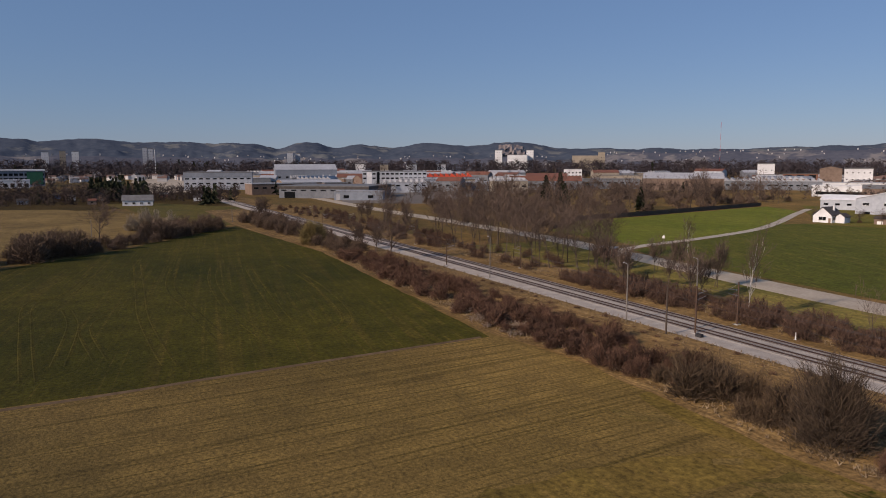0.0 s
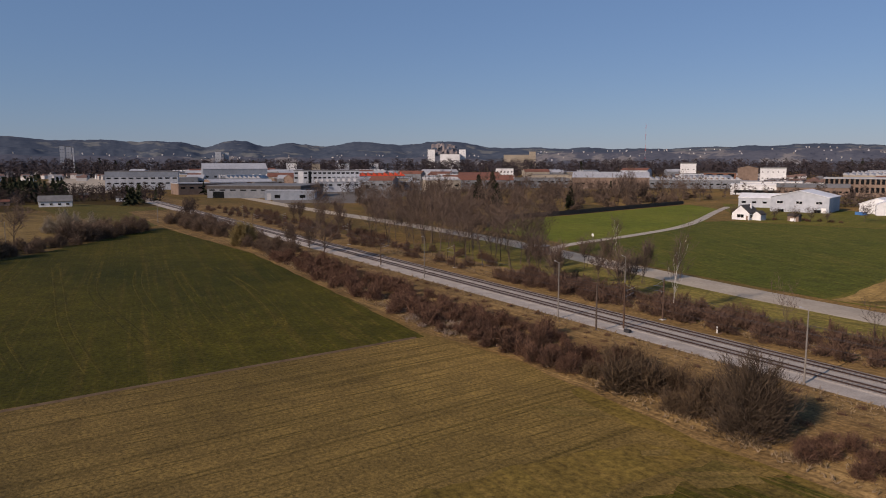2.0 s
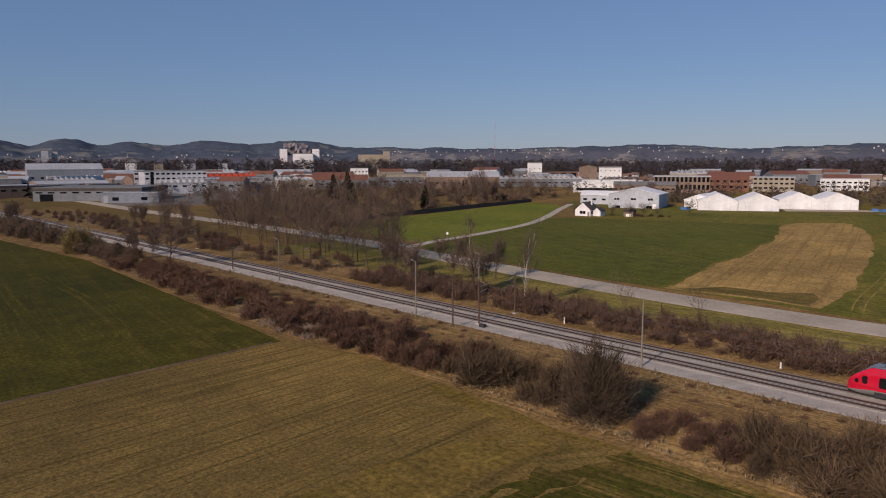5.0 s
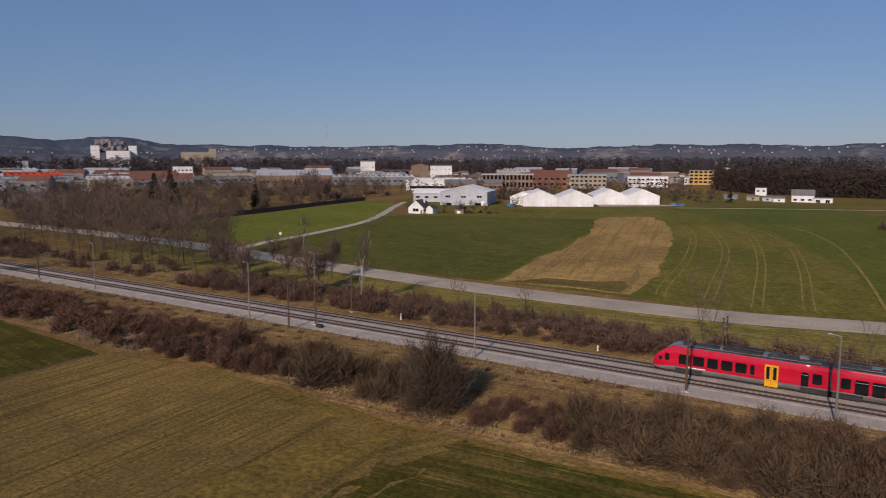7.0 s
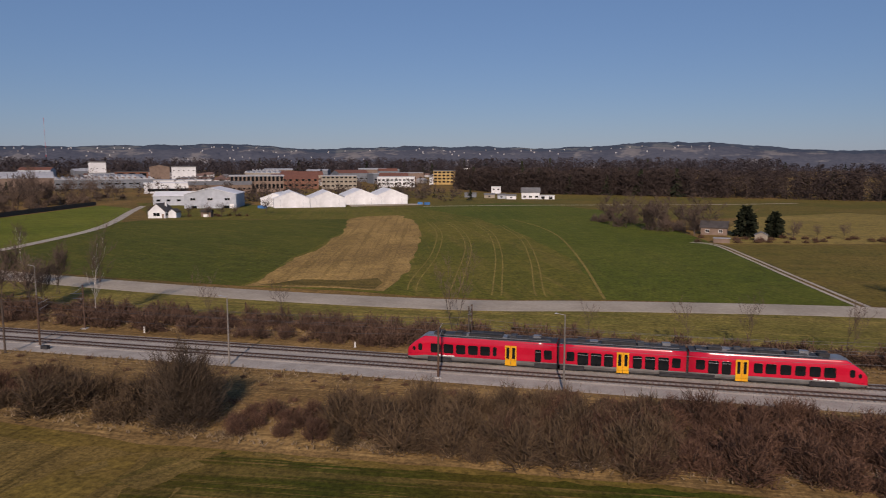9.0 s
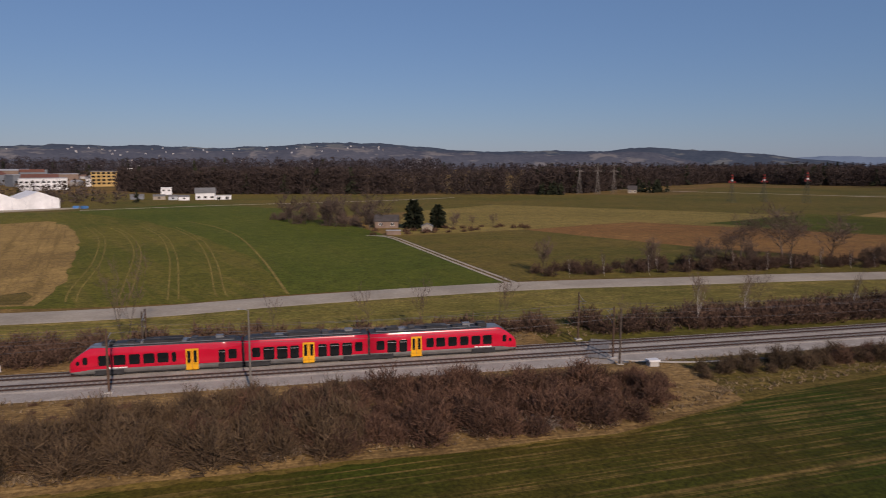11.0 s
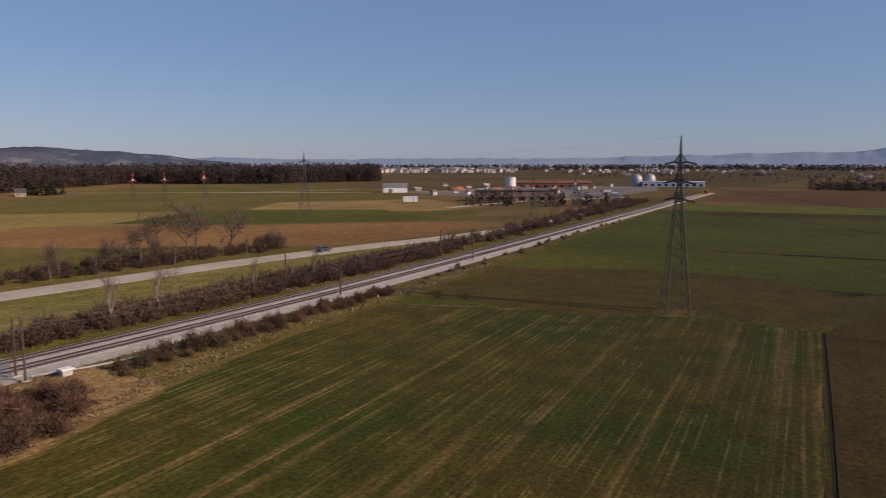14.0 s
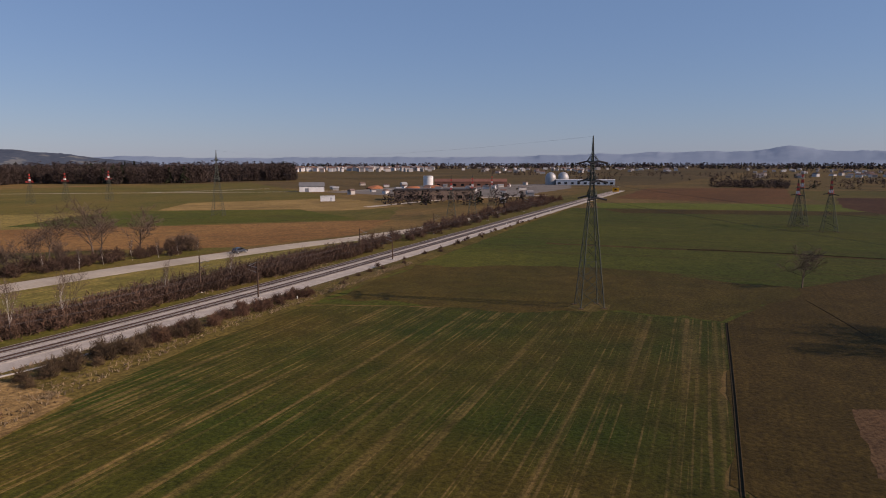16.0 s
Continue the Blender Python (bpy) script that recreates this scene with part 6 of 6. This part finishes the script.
for x, y in ((-197, 372), (-112, 428), (-117, 430), (-194, 370)):
    t = thing("crate", "blue plastic crate stacked by a hall", "crate", pose(x, y, 0, 0, 0, random.uniform(0, 90)), "blue crates")
    bm = boxed(-1.6, 1.6, -1.2, 1.2, 0, 1.5)
    bmesh.ops.bevel(bm, geom=bm.edges[:], offset=0.1, segments=1, affect="EDGES")
    part("shell", bm, "blue_sheet", t)
sheet("yard", [(-151, 396), (-118, 424), (-112, 436), (-124, 436), (-158, 413)], "asphalt", 0.07, "dark asphalt yard beside tent halls", "yard")
hut = building("hut", "small brick hut with flat roof beside a road", -157.5, 129.5, 4.2, 3.4, 2.6, "wall_brick", "flat", "roof_pale", 0.25, 30, 0.25, doors=((-1.0, 0.9, 2.0, "wall_brown"), (0.6, 0.5, 2.4, "wall_cream"), (1.6, 0.4, 2.4, "wall_cream")), category="hut")
t = thing("road_sign", "small round white road sign on a post", "sign", pose(-176.5, 168, 0))
part("post", beam(bmesh.new(), (0, 0, 0), (0, 0, 2.0), 0.05), "steel", t)
bm = bmesh.new()
bmesh.ops.create_cone(bm, cap_ends=True, segments=16, radius1=0.55, radius2=0.55, depth=0.05, matrix=Matrix.Translation((0, -0.06, 2.1)) @ Matrix.Rotation(math.pi / 2, 4, "X"))
part("plate", bm, "white", t)

# industrial area
building("factory_hall", "long grey metal-clad hall with dark flat roof edge", -560, 178, 74, 62, 9.2, "wall_grey", "flat", "roof_grey", 0.5, 52, 0.3, 1, 9, (4.5, 1.0), 5.6, 3.2, ((-28, 9, 5, "glass"), (12, 4, 4, "roof_pale")), 6, band=("roof_dark", 2.0), category="factory")
building("factory_annex", "low blue-grey metal annex of a factory", -499, 176, 36, 14, 6.6, "wall_blue", "flat", "roof_pale", 0.3, 62, 0.2, 1, 2, (4, 2.2), 1.6, doors=((-15, 3, 5, "roof_pale"),), category="factory")
building("office_block", "tall pale grey office and works block with window band", -690, 282, 66, 26, 19, "wall_pale", "flat", "roof_grey", 0.7, 68, 0.3, 2, 14, (3.2, 1.7), 11.2, 4.6, ((-26, 5, 18.5, "wall_white"), (-17, 3, 18.5, "glass")), category="factory")
building("factory_hall", "long low hall with pale front and blue-grey roof", -668, 312, 62, 20, 11, "wall_blue", "gable", "roof_pale", 1.6, 66, 0.4, 1, 10, (4.4, 1.6), 2.0, category="factory")
building("factory_hall", "works hall with red sawtooth roofs", -806, 402, 62, 30, 11, "wall_blue", "saw", "roof_red", 4.5, 64, 0.2, 1, 8, (4, 2), 3, teeth=9, category="factory")
building("factory_hall", "big white hall with gabled roof", -869, 235, 74, 40, 20, "wall_blue", "gable", "roof_pale", 6.5, 80, 0.4, 1, 8, (3, 2), 10, category="factory")
building("factory_hall", "wide grey works complex with flat roof", -790, 120, 68, 50, 18, "wall_pale", "flat", "roof_grey", 0.8, 78, 0.3, 2, 10, (4, 1.4), 6, 5, band=("wall_blue", 5), category="factory")
building("factory_hall", "low grey works building", -830, 165, 36, 20, 11, "wall_grey", "flat", "roof_pale", 0.5, 78, 0.3, 1, 6, (3, 1.4), 4, category="factory")
building("factory_hall", "long low white works building with dark bays", -627, 330, 66, 20, 8.5, "wall_grey", "flat", "roof_pale", 0.5, 62, 0.3, 1, 6, (5, 3), 2, category="factory")
building("factory_hall", "works hall with pale sawtooth roof lights", -601, 362, 24, 20, 9, "wall_grey", "saw", "roof_pale", 4.0, 58, 0.1, 1, 4, (3, 2), 3, teeth=4, category="factory")
building("factory_hall", "long hall with brick-red tiled roof", -622, 425, 74, 26, 9, "wall_grey", "gable", "roof_tile", 5, 56, 0.4, 1, 10, (2.6, 1.6), 4, category="factory")
building("office_block", "plain white block behind the trees", -723, 535, 22, 14, 20, "wall_white", "flat", "roof_grey", 0.6, None, 0.2, 4, 5, (2, 1.6), 3, 4, category="building")
building("factory", "brick factory block with large window", -545, 720, 36, 20, 15, "wall_brick", "flat", "roof_dark", 1.0, None, 0.3, 1, 3, (7, 5), 9, category="factory")
building("factory", "dark shed next to a brick factory", -520, 737, 22, 18, 21, "wall_brown", "gable_x", "roof_dark", 2.5, None, 0.3, category="factory")
building("factory_hall", "long shed with rows of sawtooth roof lights", -504, 625, 92, 26, 9, "wall_grey", "saw", "roof_pale", 3.2, None, 0.2, 1, 14, (3.5, 1.4), 4, teeth=16, category="factory")
building("factory_hall", "long shed with pale roof behind a wood", -533, 530, 76, 28, 12, "wall_brown", "gable", "roof_pale", 5.5, None, 0.3, 1, 10, (3, 1.6), 5, category="factory")
building("factory_hall", "flat warehouse with a long white front", -372, 545, 46, 22, 8.2, "wall_white", "flat", "roof_white", 0.8, None, 0.3, 1, 1, (40, 2.4), 1.6, category="warehouse")
building("factory_hall", "white warehouse with dark window band", -402, 605, 52, 18, 9.5, "wall_white", "flat", "roof_pale", 0.6, None, 0.3, 1, 10, (3.6, 1.6), 4, category="warehouse")
building("factory", "old factory block with tall window bays and flat roof", -310, 580, 46, 22, 14, "wall_brown", "flat", "roof_pale", 1.2, None, 0.6, 2, 13, (2.2, 4.2), 3.2, 6.6, category="factory")
building("factory_hall", "low brown shed in front of a factory", -330, 552, 52, 14, 7, "wall_brown", "gable", "roof_grey", 3, None, 0.4, 1, 12, (2.2, 1.4), 3, category="factory")
building("factory", "brick-brown works building with tiled roof", -303, 655, 36, 20, 10, "wall_brick", "gable", "roof_tile", 4, None, 0.3, 2, 6, (2.6, 2), 3, 5, category="factory")
building("office_block", "pale stepped office building", -261, 655, 34, 18, 13, "wall_cream", "flat", "roof_pale", 0.8, None, 0.2, 3, 8, (2.6, 1.5), 3, 4, category="building")
building("office_block", "white low block with dark windows", -226, 730, 40, 16, 11, "wall_white", "flat", "roof_pale", 0.6, None, 0.2, 2, 9, (2.8, 1.5), 3, 4, category="building")
site = building("apartment_block", "ochre apartment block with dark balcony openings", -183, 838, 55, 16, 16, "wall_ochre", "flat", "roof_grey", 0.8, None, 0.3, 4, 11, (3.4, 2.0), 2.4, 3.7, category="apartment block")
part("roof_house", boxed(6, 16, -5, 5, 16.8, 19.5), "wall_white", site)
building("apartment_block", "white block beside an ochre one", -205, 832, 20, 12, 8, "wall_white", "flat", "roof_pale", 0.5, None, 0.2, 2, 5, (2, 1.4), 2, 3, category="building")
building("villa", "white two-storey house with grey gable roof", -57, 517, 13, 9, 4.6, "wall_white", "gable", "roof_grey", 3.4, 5, 0.5, 1, 3, (2.0, 1.4), 1.0, category="house")
building("garage", "low white garage beside a villa", -45, 514, 11, 6, 2.8, "wall_white", "flat", "roof_pale", 0.3, 5, 0.2, 1, 2, (2.4, 2.0), 0.1, category="garage")
building("house", "small white house with flat roof", -96, 600, 8, 7, 5.5, "wall_white", "flat", "roof_white", 0.4, 8, 0.2, 1, 2, (1.6, 1.2), 3, category="house")
for x, y, w, m_ in ((-88, 520, 8, "wall_cream"), (-78, 514, 6, "wall_pale"), (-70, 508, 7, "wall_white"), (-104, 528, 9, "wall_grey")):
    building("garden_shed", "small shed in allotments before a wood", x, y, w, 5, 2.4, m_, "gable", "roof_grey", 1.1, None, 0.2, 1, 1, (1.4, 1.0), 0.8, category="shed", group="allotment sheds")
building("cottage", "small cream cottage with dark roof before a wood", 279, 540, 7, 6, 2.8, "wall_cream", "gable", "roof_dark", 3.2, None, 0.4, 1, 2, (1.4, 1.1), 1.0, category="house")
building("farm_cottage", "low cottage with blue-grey roof among evergreens", 38, 275, 9, 7, 2.6, "wall_brown", "gable", "roof_dark", 2.2, -10, 0.4, 1, 2, (1.2, 1.0), 1.0, category="house")
building("garden_house", "tiny pale yellow garden house", 50.5, 256, 4, 3, 1.8, "wall_cream", "gable_x", "roof_grey", 1.1, -10, 0.2, doors=((0, 0.9, 1.6, "wall_brown"),), category="shed")
building("wood_store", "low dark timber store at a farm lane", 36.5, 246, 5, 2.2, 1.5, "wall_brown", "flat", "roof_pale", 0.15, -10, 0.2, category="shed")
building("allotment_house", "long low white cottage with grey roof", -497, 24, 18, 8, 3.2, "wall_white", "gable", "roof_grey", 3.4, 84, 0.5, 1, 4, (1.6, 1.2), 1.0, category="house")
building("allotment_house", "dark steep-roofed cottage by pines", -560, 2, 9, 8, 2.6, "wall_brown", "gable_x", "roof_dark", 4.0, 84, 0.5, 1, 2, (1.2, 1), 1.0, category="house")
glassy = building("office_block", "modern block with green glass front and white roof", -1018, -90, 66, 40, 19, "wall_blue", "flat", "roof_white", 1.6, 94, 0.8, 3, 12, (4.2, 3), 2, 5.5, category="building")
part("green_front", boxed(14, 31, -20.4, -20.1, 3, 18), "wall_green", glassy, "dark green glass front")
building("house", "white low building with arched openings", -930, -84, 34, 12, 9, "wall_white", "flat", "roof_white", 0.8, 94, 0.3, 1, 5, (4, 4), 1.5, category="building")
for k in range(9):
    building("allotment_shed", "small allotment shed among bare trees", -520 - random.uniform(0, 110), -45 + 15 * k + random.uniform(-6, 6), random.uniform(4, 7), 4, 2.4, random.choice(("wall_white", "wall_brown", "blue_sheet", "wall_pale", "wall_brick")), "gable", random.choice(("roof_grey", "roof_tile", "roof_dark")), 1.3, None, 0.2, 1, 1, (1.2, 0.9), 1.0, category="shed", group="allotment sheds")
sheet("yard", [(-700, 35), (-1500, 60), (-1500, 240), (-1000, 190), (-720, 96)], "asphalt", 0.06, "pale paved railway yard beside the works", "yard")
sheet("yard", [(-460, 150), (-740, 240), (-720, 330), (-560, 330), (-430, 200)], "gravel_dark", 0.05, "grey paved works yard", "yard")
for az, r, h, w, mat_ in ((-59.4, 2450, 74, 24, "wall_white"), (-56.9, 2450, 74, 24, "wall_white"), (-57.9, 2430, 58, 67, "wall_white"), (-52.4, 2200, 52, 90, "wall_cream"), (-51.3, 2150, 61, 20, "wall_cream"), (-86.2, 2400, 76, 13, "wall_pale"), (-86.6, 2400, 78, 13, "wall_pale"), (-91.2, 2300, 64, 18, "wall_white"), (-92.0, 2350, 66, 16, "wall_cream"), (-93.1, 2300, 62, 18, "wall_white"), (-76.0, 2400, 64, 18, "wall_pale"), (-75.4, 2420, 62, 16, "wall_pale"), (-39.4, 1100, 26, 22, "wall_white"), (-70.5, 1500, 27, 20, "wall_white"), (-66.4, 1500, 26, 22, "wall_pale"), (-68.6, 1450, 25, 16, "wall_cream"), (-64, 1500, 26, 18, "wall_pale"), (-33.5, 1000, 20, 30, "wall_white")):
    a = radians(az)
    building("tower_block", "far pale apartment tower in the town", r * math.sin(a), r * math.cos(a), w, 20, h, mat_, "flat", "roof_grey", 1.5, None, 0.3, max(2, int(h / 12)), max(3, int(w / 6)), (1.6, 1.1), h * 0.35, 8, category="tower block", group="far tower blocks")


random.seed(55)
SHEDS = [("wall_pale", "pale grey"), ("wall_grey", "grey"), ("wall_blue", "blue-grey"), ("wall_brown", "brown"), ("wall_cream", "cream"), ("wall_grey", "grey")]
TOPS = [("flat", "roof_pale", "pale flat roof", 0.6), ("flat", "roof_grey", "dark flat roof", 0.6), ("gable", "roof_pale", "pale gabled roof", 3.5), ("gable", "roof_tile", "red tiled roof", 4.0), ("saw", "roof_pale", "sawtooth roof lights", 3.0), ("arch", "roof_pale", "pale arched roof", 2.6)]
for k in range(130):
    az = random.uniform(-88, -58) if k < 85 else random.uniform(-58, -16)
    r = random.uniform(640, 1350)
    a = radians(az)
    x, y = r * math.sin(a), r * math.cos(a)
    if abs(y - mid_y(x)) < 55 or (az > -58 and r < 760) or (az < -78 and r < 1050):
        continue
    wm, wn_ = random.choice(SHEDS)
    kind_, rm, rn_, up = random.choice(TOPS)
    w = random.uniform(18, 62)
    building("works_hall", f"{wn_} works hall with {rn_}", x, y, w, random.uniform(16, 34), random.uniform(4.5, 7) + r * 0.006, wm, kind_, rm, up, -az + random.uniform(-22, 22), 0.3, 1, max(3, int(w / 7)), (3.6, 1.5), random.uniform(2.5, 6), teeth=8, category="works hall", group="works halls")
# tall thin landmarks
t = thing("radio_mast", "tall slim red and white radio mast", "mast", pose(2000 * math.sin(radians(-42.6)), 2000 * math.cos(radians(-42.6)), 0))
for k in range(9):
    part("segment", beam(bmesh.new(), (0, 0, 15 * k), (0, 0, 15 * k + 15), 0.42, 6, 0.4), "wall_pale" if k % 2 else "red_paint", t)

t = thing("chimney", "slim pale factory chimney above the town", "chimney", pose(1500 * math.sin(radians(-85.9)), 1500 * math.cos(radians(-85.9)), 0))
part("stack", beam(bmesh.new(), (0, 0, 0), (0, 0, 56), 1.3, 10, 0.8), "wall_pale", t)
part("rim", beam(bmesh.new(), (0, 0, 55), (0, 0, 56.5), 1.0, 10, 1.0), "wall_grey", t)


def town(name, n, spot, label, big=1.0):
    """Many small gabled houses far off, as one mass."""
    walls, roofs = ([], []), ([], [])
    for _ in range(n):
        x, y, z = spot()
        a = math.atan2(x, y) + random.gauss(0, 0.5)
        w, d, h, u = (random.uniform(8, 15) * big, random.uniform(7, 11) * big, random.uniform(3.5, 7) * big, random.uniform(2, 3.6) * big)
        c, s = math.cos(-a), math.sin(-a)
        for (vs, fs), pts, qs in ((walls, [(-w / 2, -d / 2, -3), (w / 2, -d / 2, -3), (w / 2, d / 2, -3), (-w / 2, d / 2, -3), (-w / 2, -d / 2, h), (w / 2, -d / 2, h), (w / 2, d / 2, h), (-w / 2, d / 2, h)], ((0, 1, 5, 4), (1, 2, 6, 5), (2, 3, 7, 6), (3, 0, 4, 7))),
                                  (roofs, [(-w / 2 - 0.4, -d / 2 - 0.4, h), (w / 2 + 0.4, -d / 2 - 0.4, h), (w / 2 + 0.4, d / 2 + 0.4, h), (-w / 2 - 0.4, d / 2 + 0.4, h), (-w / 2, 0, h + u), (w / 2, 0, h + u)], ((0, 1, 5, 4), (2, 3, 4, 5), (1, 2, 5), (3, 0, 4)))):
            k = len(vs)
            vs += [(x + px * c - py * s, y + px * s + py * c, z + pz) for px, py, pz in pts]
            fs += [tuple(k + i for i in q) for q in qs]
    ob = tagged(new(name, mesh_of(name, *walls, M["town_wall"])), label, "houses", kind="stuff")
    part("roofs", mesh_of("roofs", *roofs, M["town_roof"]), None, ob)


def islands(name, stops):
    m, nt, p = shader(name)
    isl = nt.nodes.new("ShaderNodeNewGeometry").outputs["Random Per Island"]
    c = mix(nt, ramp(nt, isl, stops), ramp(nt, noise_of(nt, place(nt), 0.4), [(0.3, (0.85,) * 3), (0.7, (1.1,) * 3)]), 0.6, "MULTIPLY")
    nt.links.new(c, p.inputs["Base Color"])
    p.inputs["Roughness"].default_value = 0.85
    return m


M["town_wall"] = islands("town_walls", [(0, (0.22, 0.20, 0.18)), (0.35, (0.42, 0.41, 0.40)), (0.85, (0.62, 0.62, 0.62)), (1, (0.34, 0.29, 0.25))])
M["town_roof"] = islands("town_roofs", [(0, (0.13, 0.075, 0.06)), (0.4, (0.18, 0.11, 0.085)), (0.6, (0.12, 0.11, 0.11)), (1, (0.36, 0.36, 0.36))])


def flat_spot(a0, a1, r0, r1, z=0.0):
    s = ring_spot(a0, a1, r0, r1)
    return lambda: (*s(), z)


def slope_spot(a0, a1):
    def spot():
        az = random.uniform(a0, a1)
        t = random.uniform(0.1, 0.95)
        r = 2495 + 190 * t
        h = math.sin(min(1.0, t * 1.15) * math.pi / 2) ** 1.2
        return r * math.sin(radians(az)), r * math.cos(radians(az)), r * math.tan(radians(h * rise(az) * (0.42 if az < -52 else 0.84))) + 22 * h + 4
    return spot


random.seed(61)
town("town_houses", 420, flat_spot(-98, -60, 1150, 2300), "far town houses with red and grey roofs")
town("town_houses", 150, flat_spot(-60, -14, 800, 1350), "suburban houses between bare trees")
town("hill_houses", 230, slope_spot(-98, 8), "small white houses scattered on vineyard slopes", 0.27)
town("town_houses", 110, flat_spot(53, 64, 1700, 2300, 3), "white village houses at the far edge of the plain", 0.95)
town("town_houses", 70, flat_spot(66, 84, 1400, 2700), "far houses and sheds on the plain", 0.8)
town("town_houses", 70, flat_spot(88, 104, 1100, 2200), "village houses between trees on the plain", 0.62)
town("works_sheds", 34, flat_spot(56, 73, 500, 760), "small sheds and stacks of a works yard", 0.42)

# works yard with tanks on the plain
def tank(x, y, r, h, dome, label):
    t = thing("storage_tank", label, "tank", pose(x, y, 0))
    bm = bmesh.new()
    bmesh.ops.create_cone(bm, cap_ends=True, segments=24, radius1=r, radius2=r, depth=h, matrix=Matrix.Translation((0, 0, h / 2)))
    part("shell", bm, "wall_white" if not dome else "steel", t)
    if dome:
        bm = bmesh.new()
        bmesh.ops.create_uvsphere(bm, u_segments=20, v_segments=10, radius=r, matrix=Matrix.Translation((0, 0, h)) @ Matrix.Diagonal((1, 1, 1.15, 1)))
        smooth(part("dome", bm, "steel", t))
    else:
        part("lid", roof_mesh("flat", r * 1.2, r * 1.2, h, 0.3, 0), "roof_pale", t)


tank(645, 319, 5, 10, False, "white cylindrical storage tank in a works yard")
tank(730, 216, 5.8, 6.5, True, "silver domed digester tank")
tank(736, 204, 5.8, 6.8, True, "silver domed digester tank")
tank(398, 146, 1.8, 3.0, False, "small cream tank in a works yard")
building("hangar", "grey hangar with dark gable roof on the plain", 483, 346, 20, 14, 4.5, "wall_white", "gable", "roof_grey", 3.0, None, 0.4, doors=((-4, 3, 3, "wall_grey"),), category="hangar")
building("container", "white container in a works yard", 369, 252, 9, 4, 3.2, "wall_white", "flat", "roof_white", 0.2, None, 0.1, doors=((2, 1, 2.4, "wall_pale"),), category="container")
building("works_shed", "long dark works shed with flat roof", 415, 200, 52, 16, 6.5, "wall_brown", "flat", "roof_dark", 0.5, None, 0.3, 1, 8, (3, 2), 1, category="shed")
building("works_shed", "long low red-brown shed", 640, 270, 70, 16, 5, "wall_brick", "gable", "roof_tile", 2.5, None, 0.3, 1, 9, (3, 2), 1, category="shed")
building("works_shed", "white sheds at a works yard", 735, 180, 60, 14, 5, "wall_white", "flat", "roof_white", 0.6, None, 0.2, 1, 9, (3, 2), 1, category="shed")
building("signal_cabin", "small bright yellow cabin beside the line", 577, 116, 5, 4, 3.6, "yellow", "flat", "wall_cream", 0.4, None, 0.2, 1, 1, (2, 1.2), 1.2, category="cabin")
for x, y, s in ((557, 330, 3.0), (575, 300, 2.4), (600, 290, 2.6)):
    bm = bmesh.new()
    bmesh.ops.create_icosphere(bm, subdivisions=3, radius=1)
    for q in bm.verts:
        n = 1 + 0.25 * noise.noise(q.co * 1.7 + Vector((x, y, 0)))
        q.co = Vector((q.co.x * 10 * n, q.co.y * 6 * n, max(-0.05, q.co.z * s * n)))
    tagged(part("clay_heap", bm, "orange_heap", None, "", pose(x, y, 0)), "heap of orange-brown clay in a yard", "heap", "clay heaps")
sheet("yard", [(440, 230), (470, 165), (640, 170), (760, 200), (660, 330), (480, 330)], "gravel_dark", 0.05, "grey gravel works yard", "yard")


# ---- car on the road ----
def road_car(x, y, turn):
    t = thing("car", "dark estate car on a pale country road", "car", pose(x, y, 0.16, 0, 0, turn))
    prof = [(-2.15, 0.35), (-2.2, 0.75), (-2.05, 0.92), (-1.6, 1.38), (-0.2, 1.46), (0.55, 1.36), (1.15, 0.95), (2.0, 0.82), (2.2, 0.6), (2.15, 0.35)]
    bm = bmesh.new()
    sides = [[bm.verts.new((px, s * (0.86 if pz < 1.0 else 0.68), pz)) for px, pz in prof] for s in (-1, 1)]
    for k in range(len(prof)):
        j = (k + 1) % len(prof)
        bm.faces.new((sides[0][k], sides[0][j], sides[1][j], sides[1][k]))
    for s in sides:
        bm.faces.new(s)
    bmesh.ops.bevel(bm, geom=bm.edges[:], offset=0.05, segments=2, affect="EDGES")
    M.setdefault("car_paint", surf("car_paint", (0.03, 0.032, 0.038), (0.05, 0.052, 0.06), 1.0, 0.25, coat=0.6))
    body = part("body", bm, "car_paint", t)
    for s in (-1, 1):
        part("side_window", boxed(-1.45, 0.5, s * 0.76 - 0.03, s * 0.76 + 0.03, 0.98, 1.3), "glass", body)
        for wx in (-1.35, 1.35):
            bm = bmesh.new()
            bmesh.ops.create_cone(bm, cap_ends=True, segments=16, radius1=0.33, radius2=0.33, depth=0.22, matrix=Matrix.Translation((wx, s * 0.8, 0.33)) @ Matrix.Rotation(math.pi / 2, 4, "X"))
            wheel = part("wheel", bm, "rubber", t)
            bm = bmesh.new()
            bmesh.ops.create_cone(bm, cap_ends=True, segments=10, radius1=0.2, radius2=0.2, depth=0.24, matrix=Matrix.Translation((wx, s * 0.81, 0.33)) @ Matrix.Rotation(math.pi / 2, 4, "X"))
            part("rim", bm, "steel", wheel)
    for s in (-0.6, 0.6):
        part("headlight", boxed(2.08, 2.2, s - 0.18, s + 0.18, 0.6, 0.74), "white", body)


road_car(148, 128.8, -8)
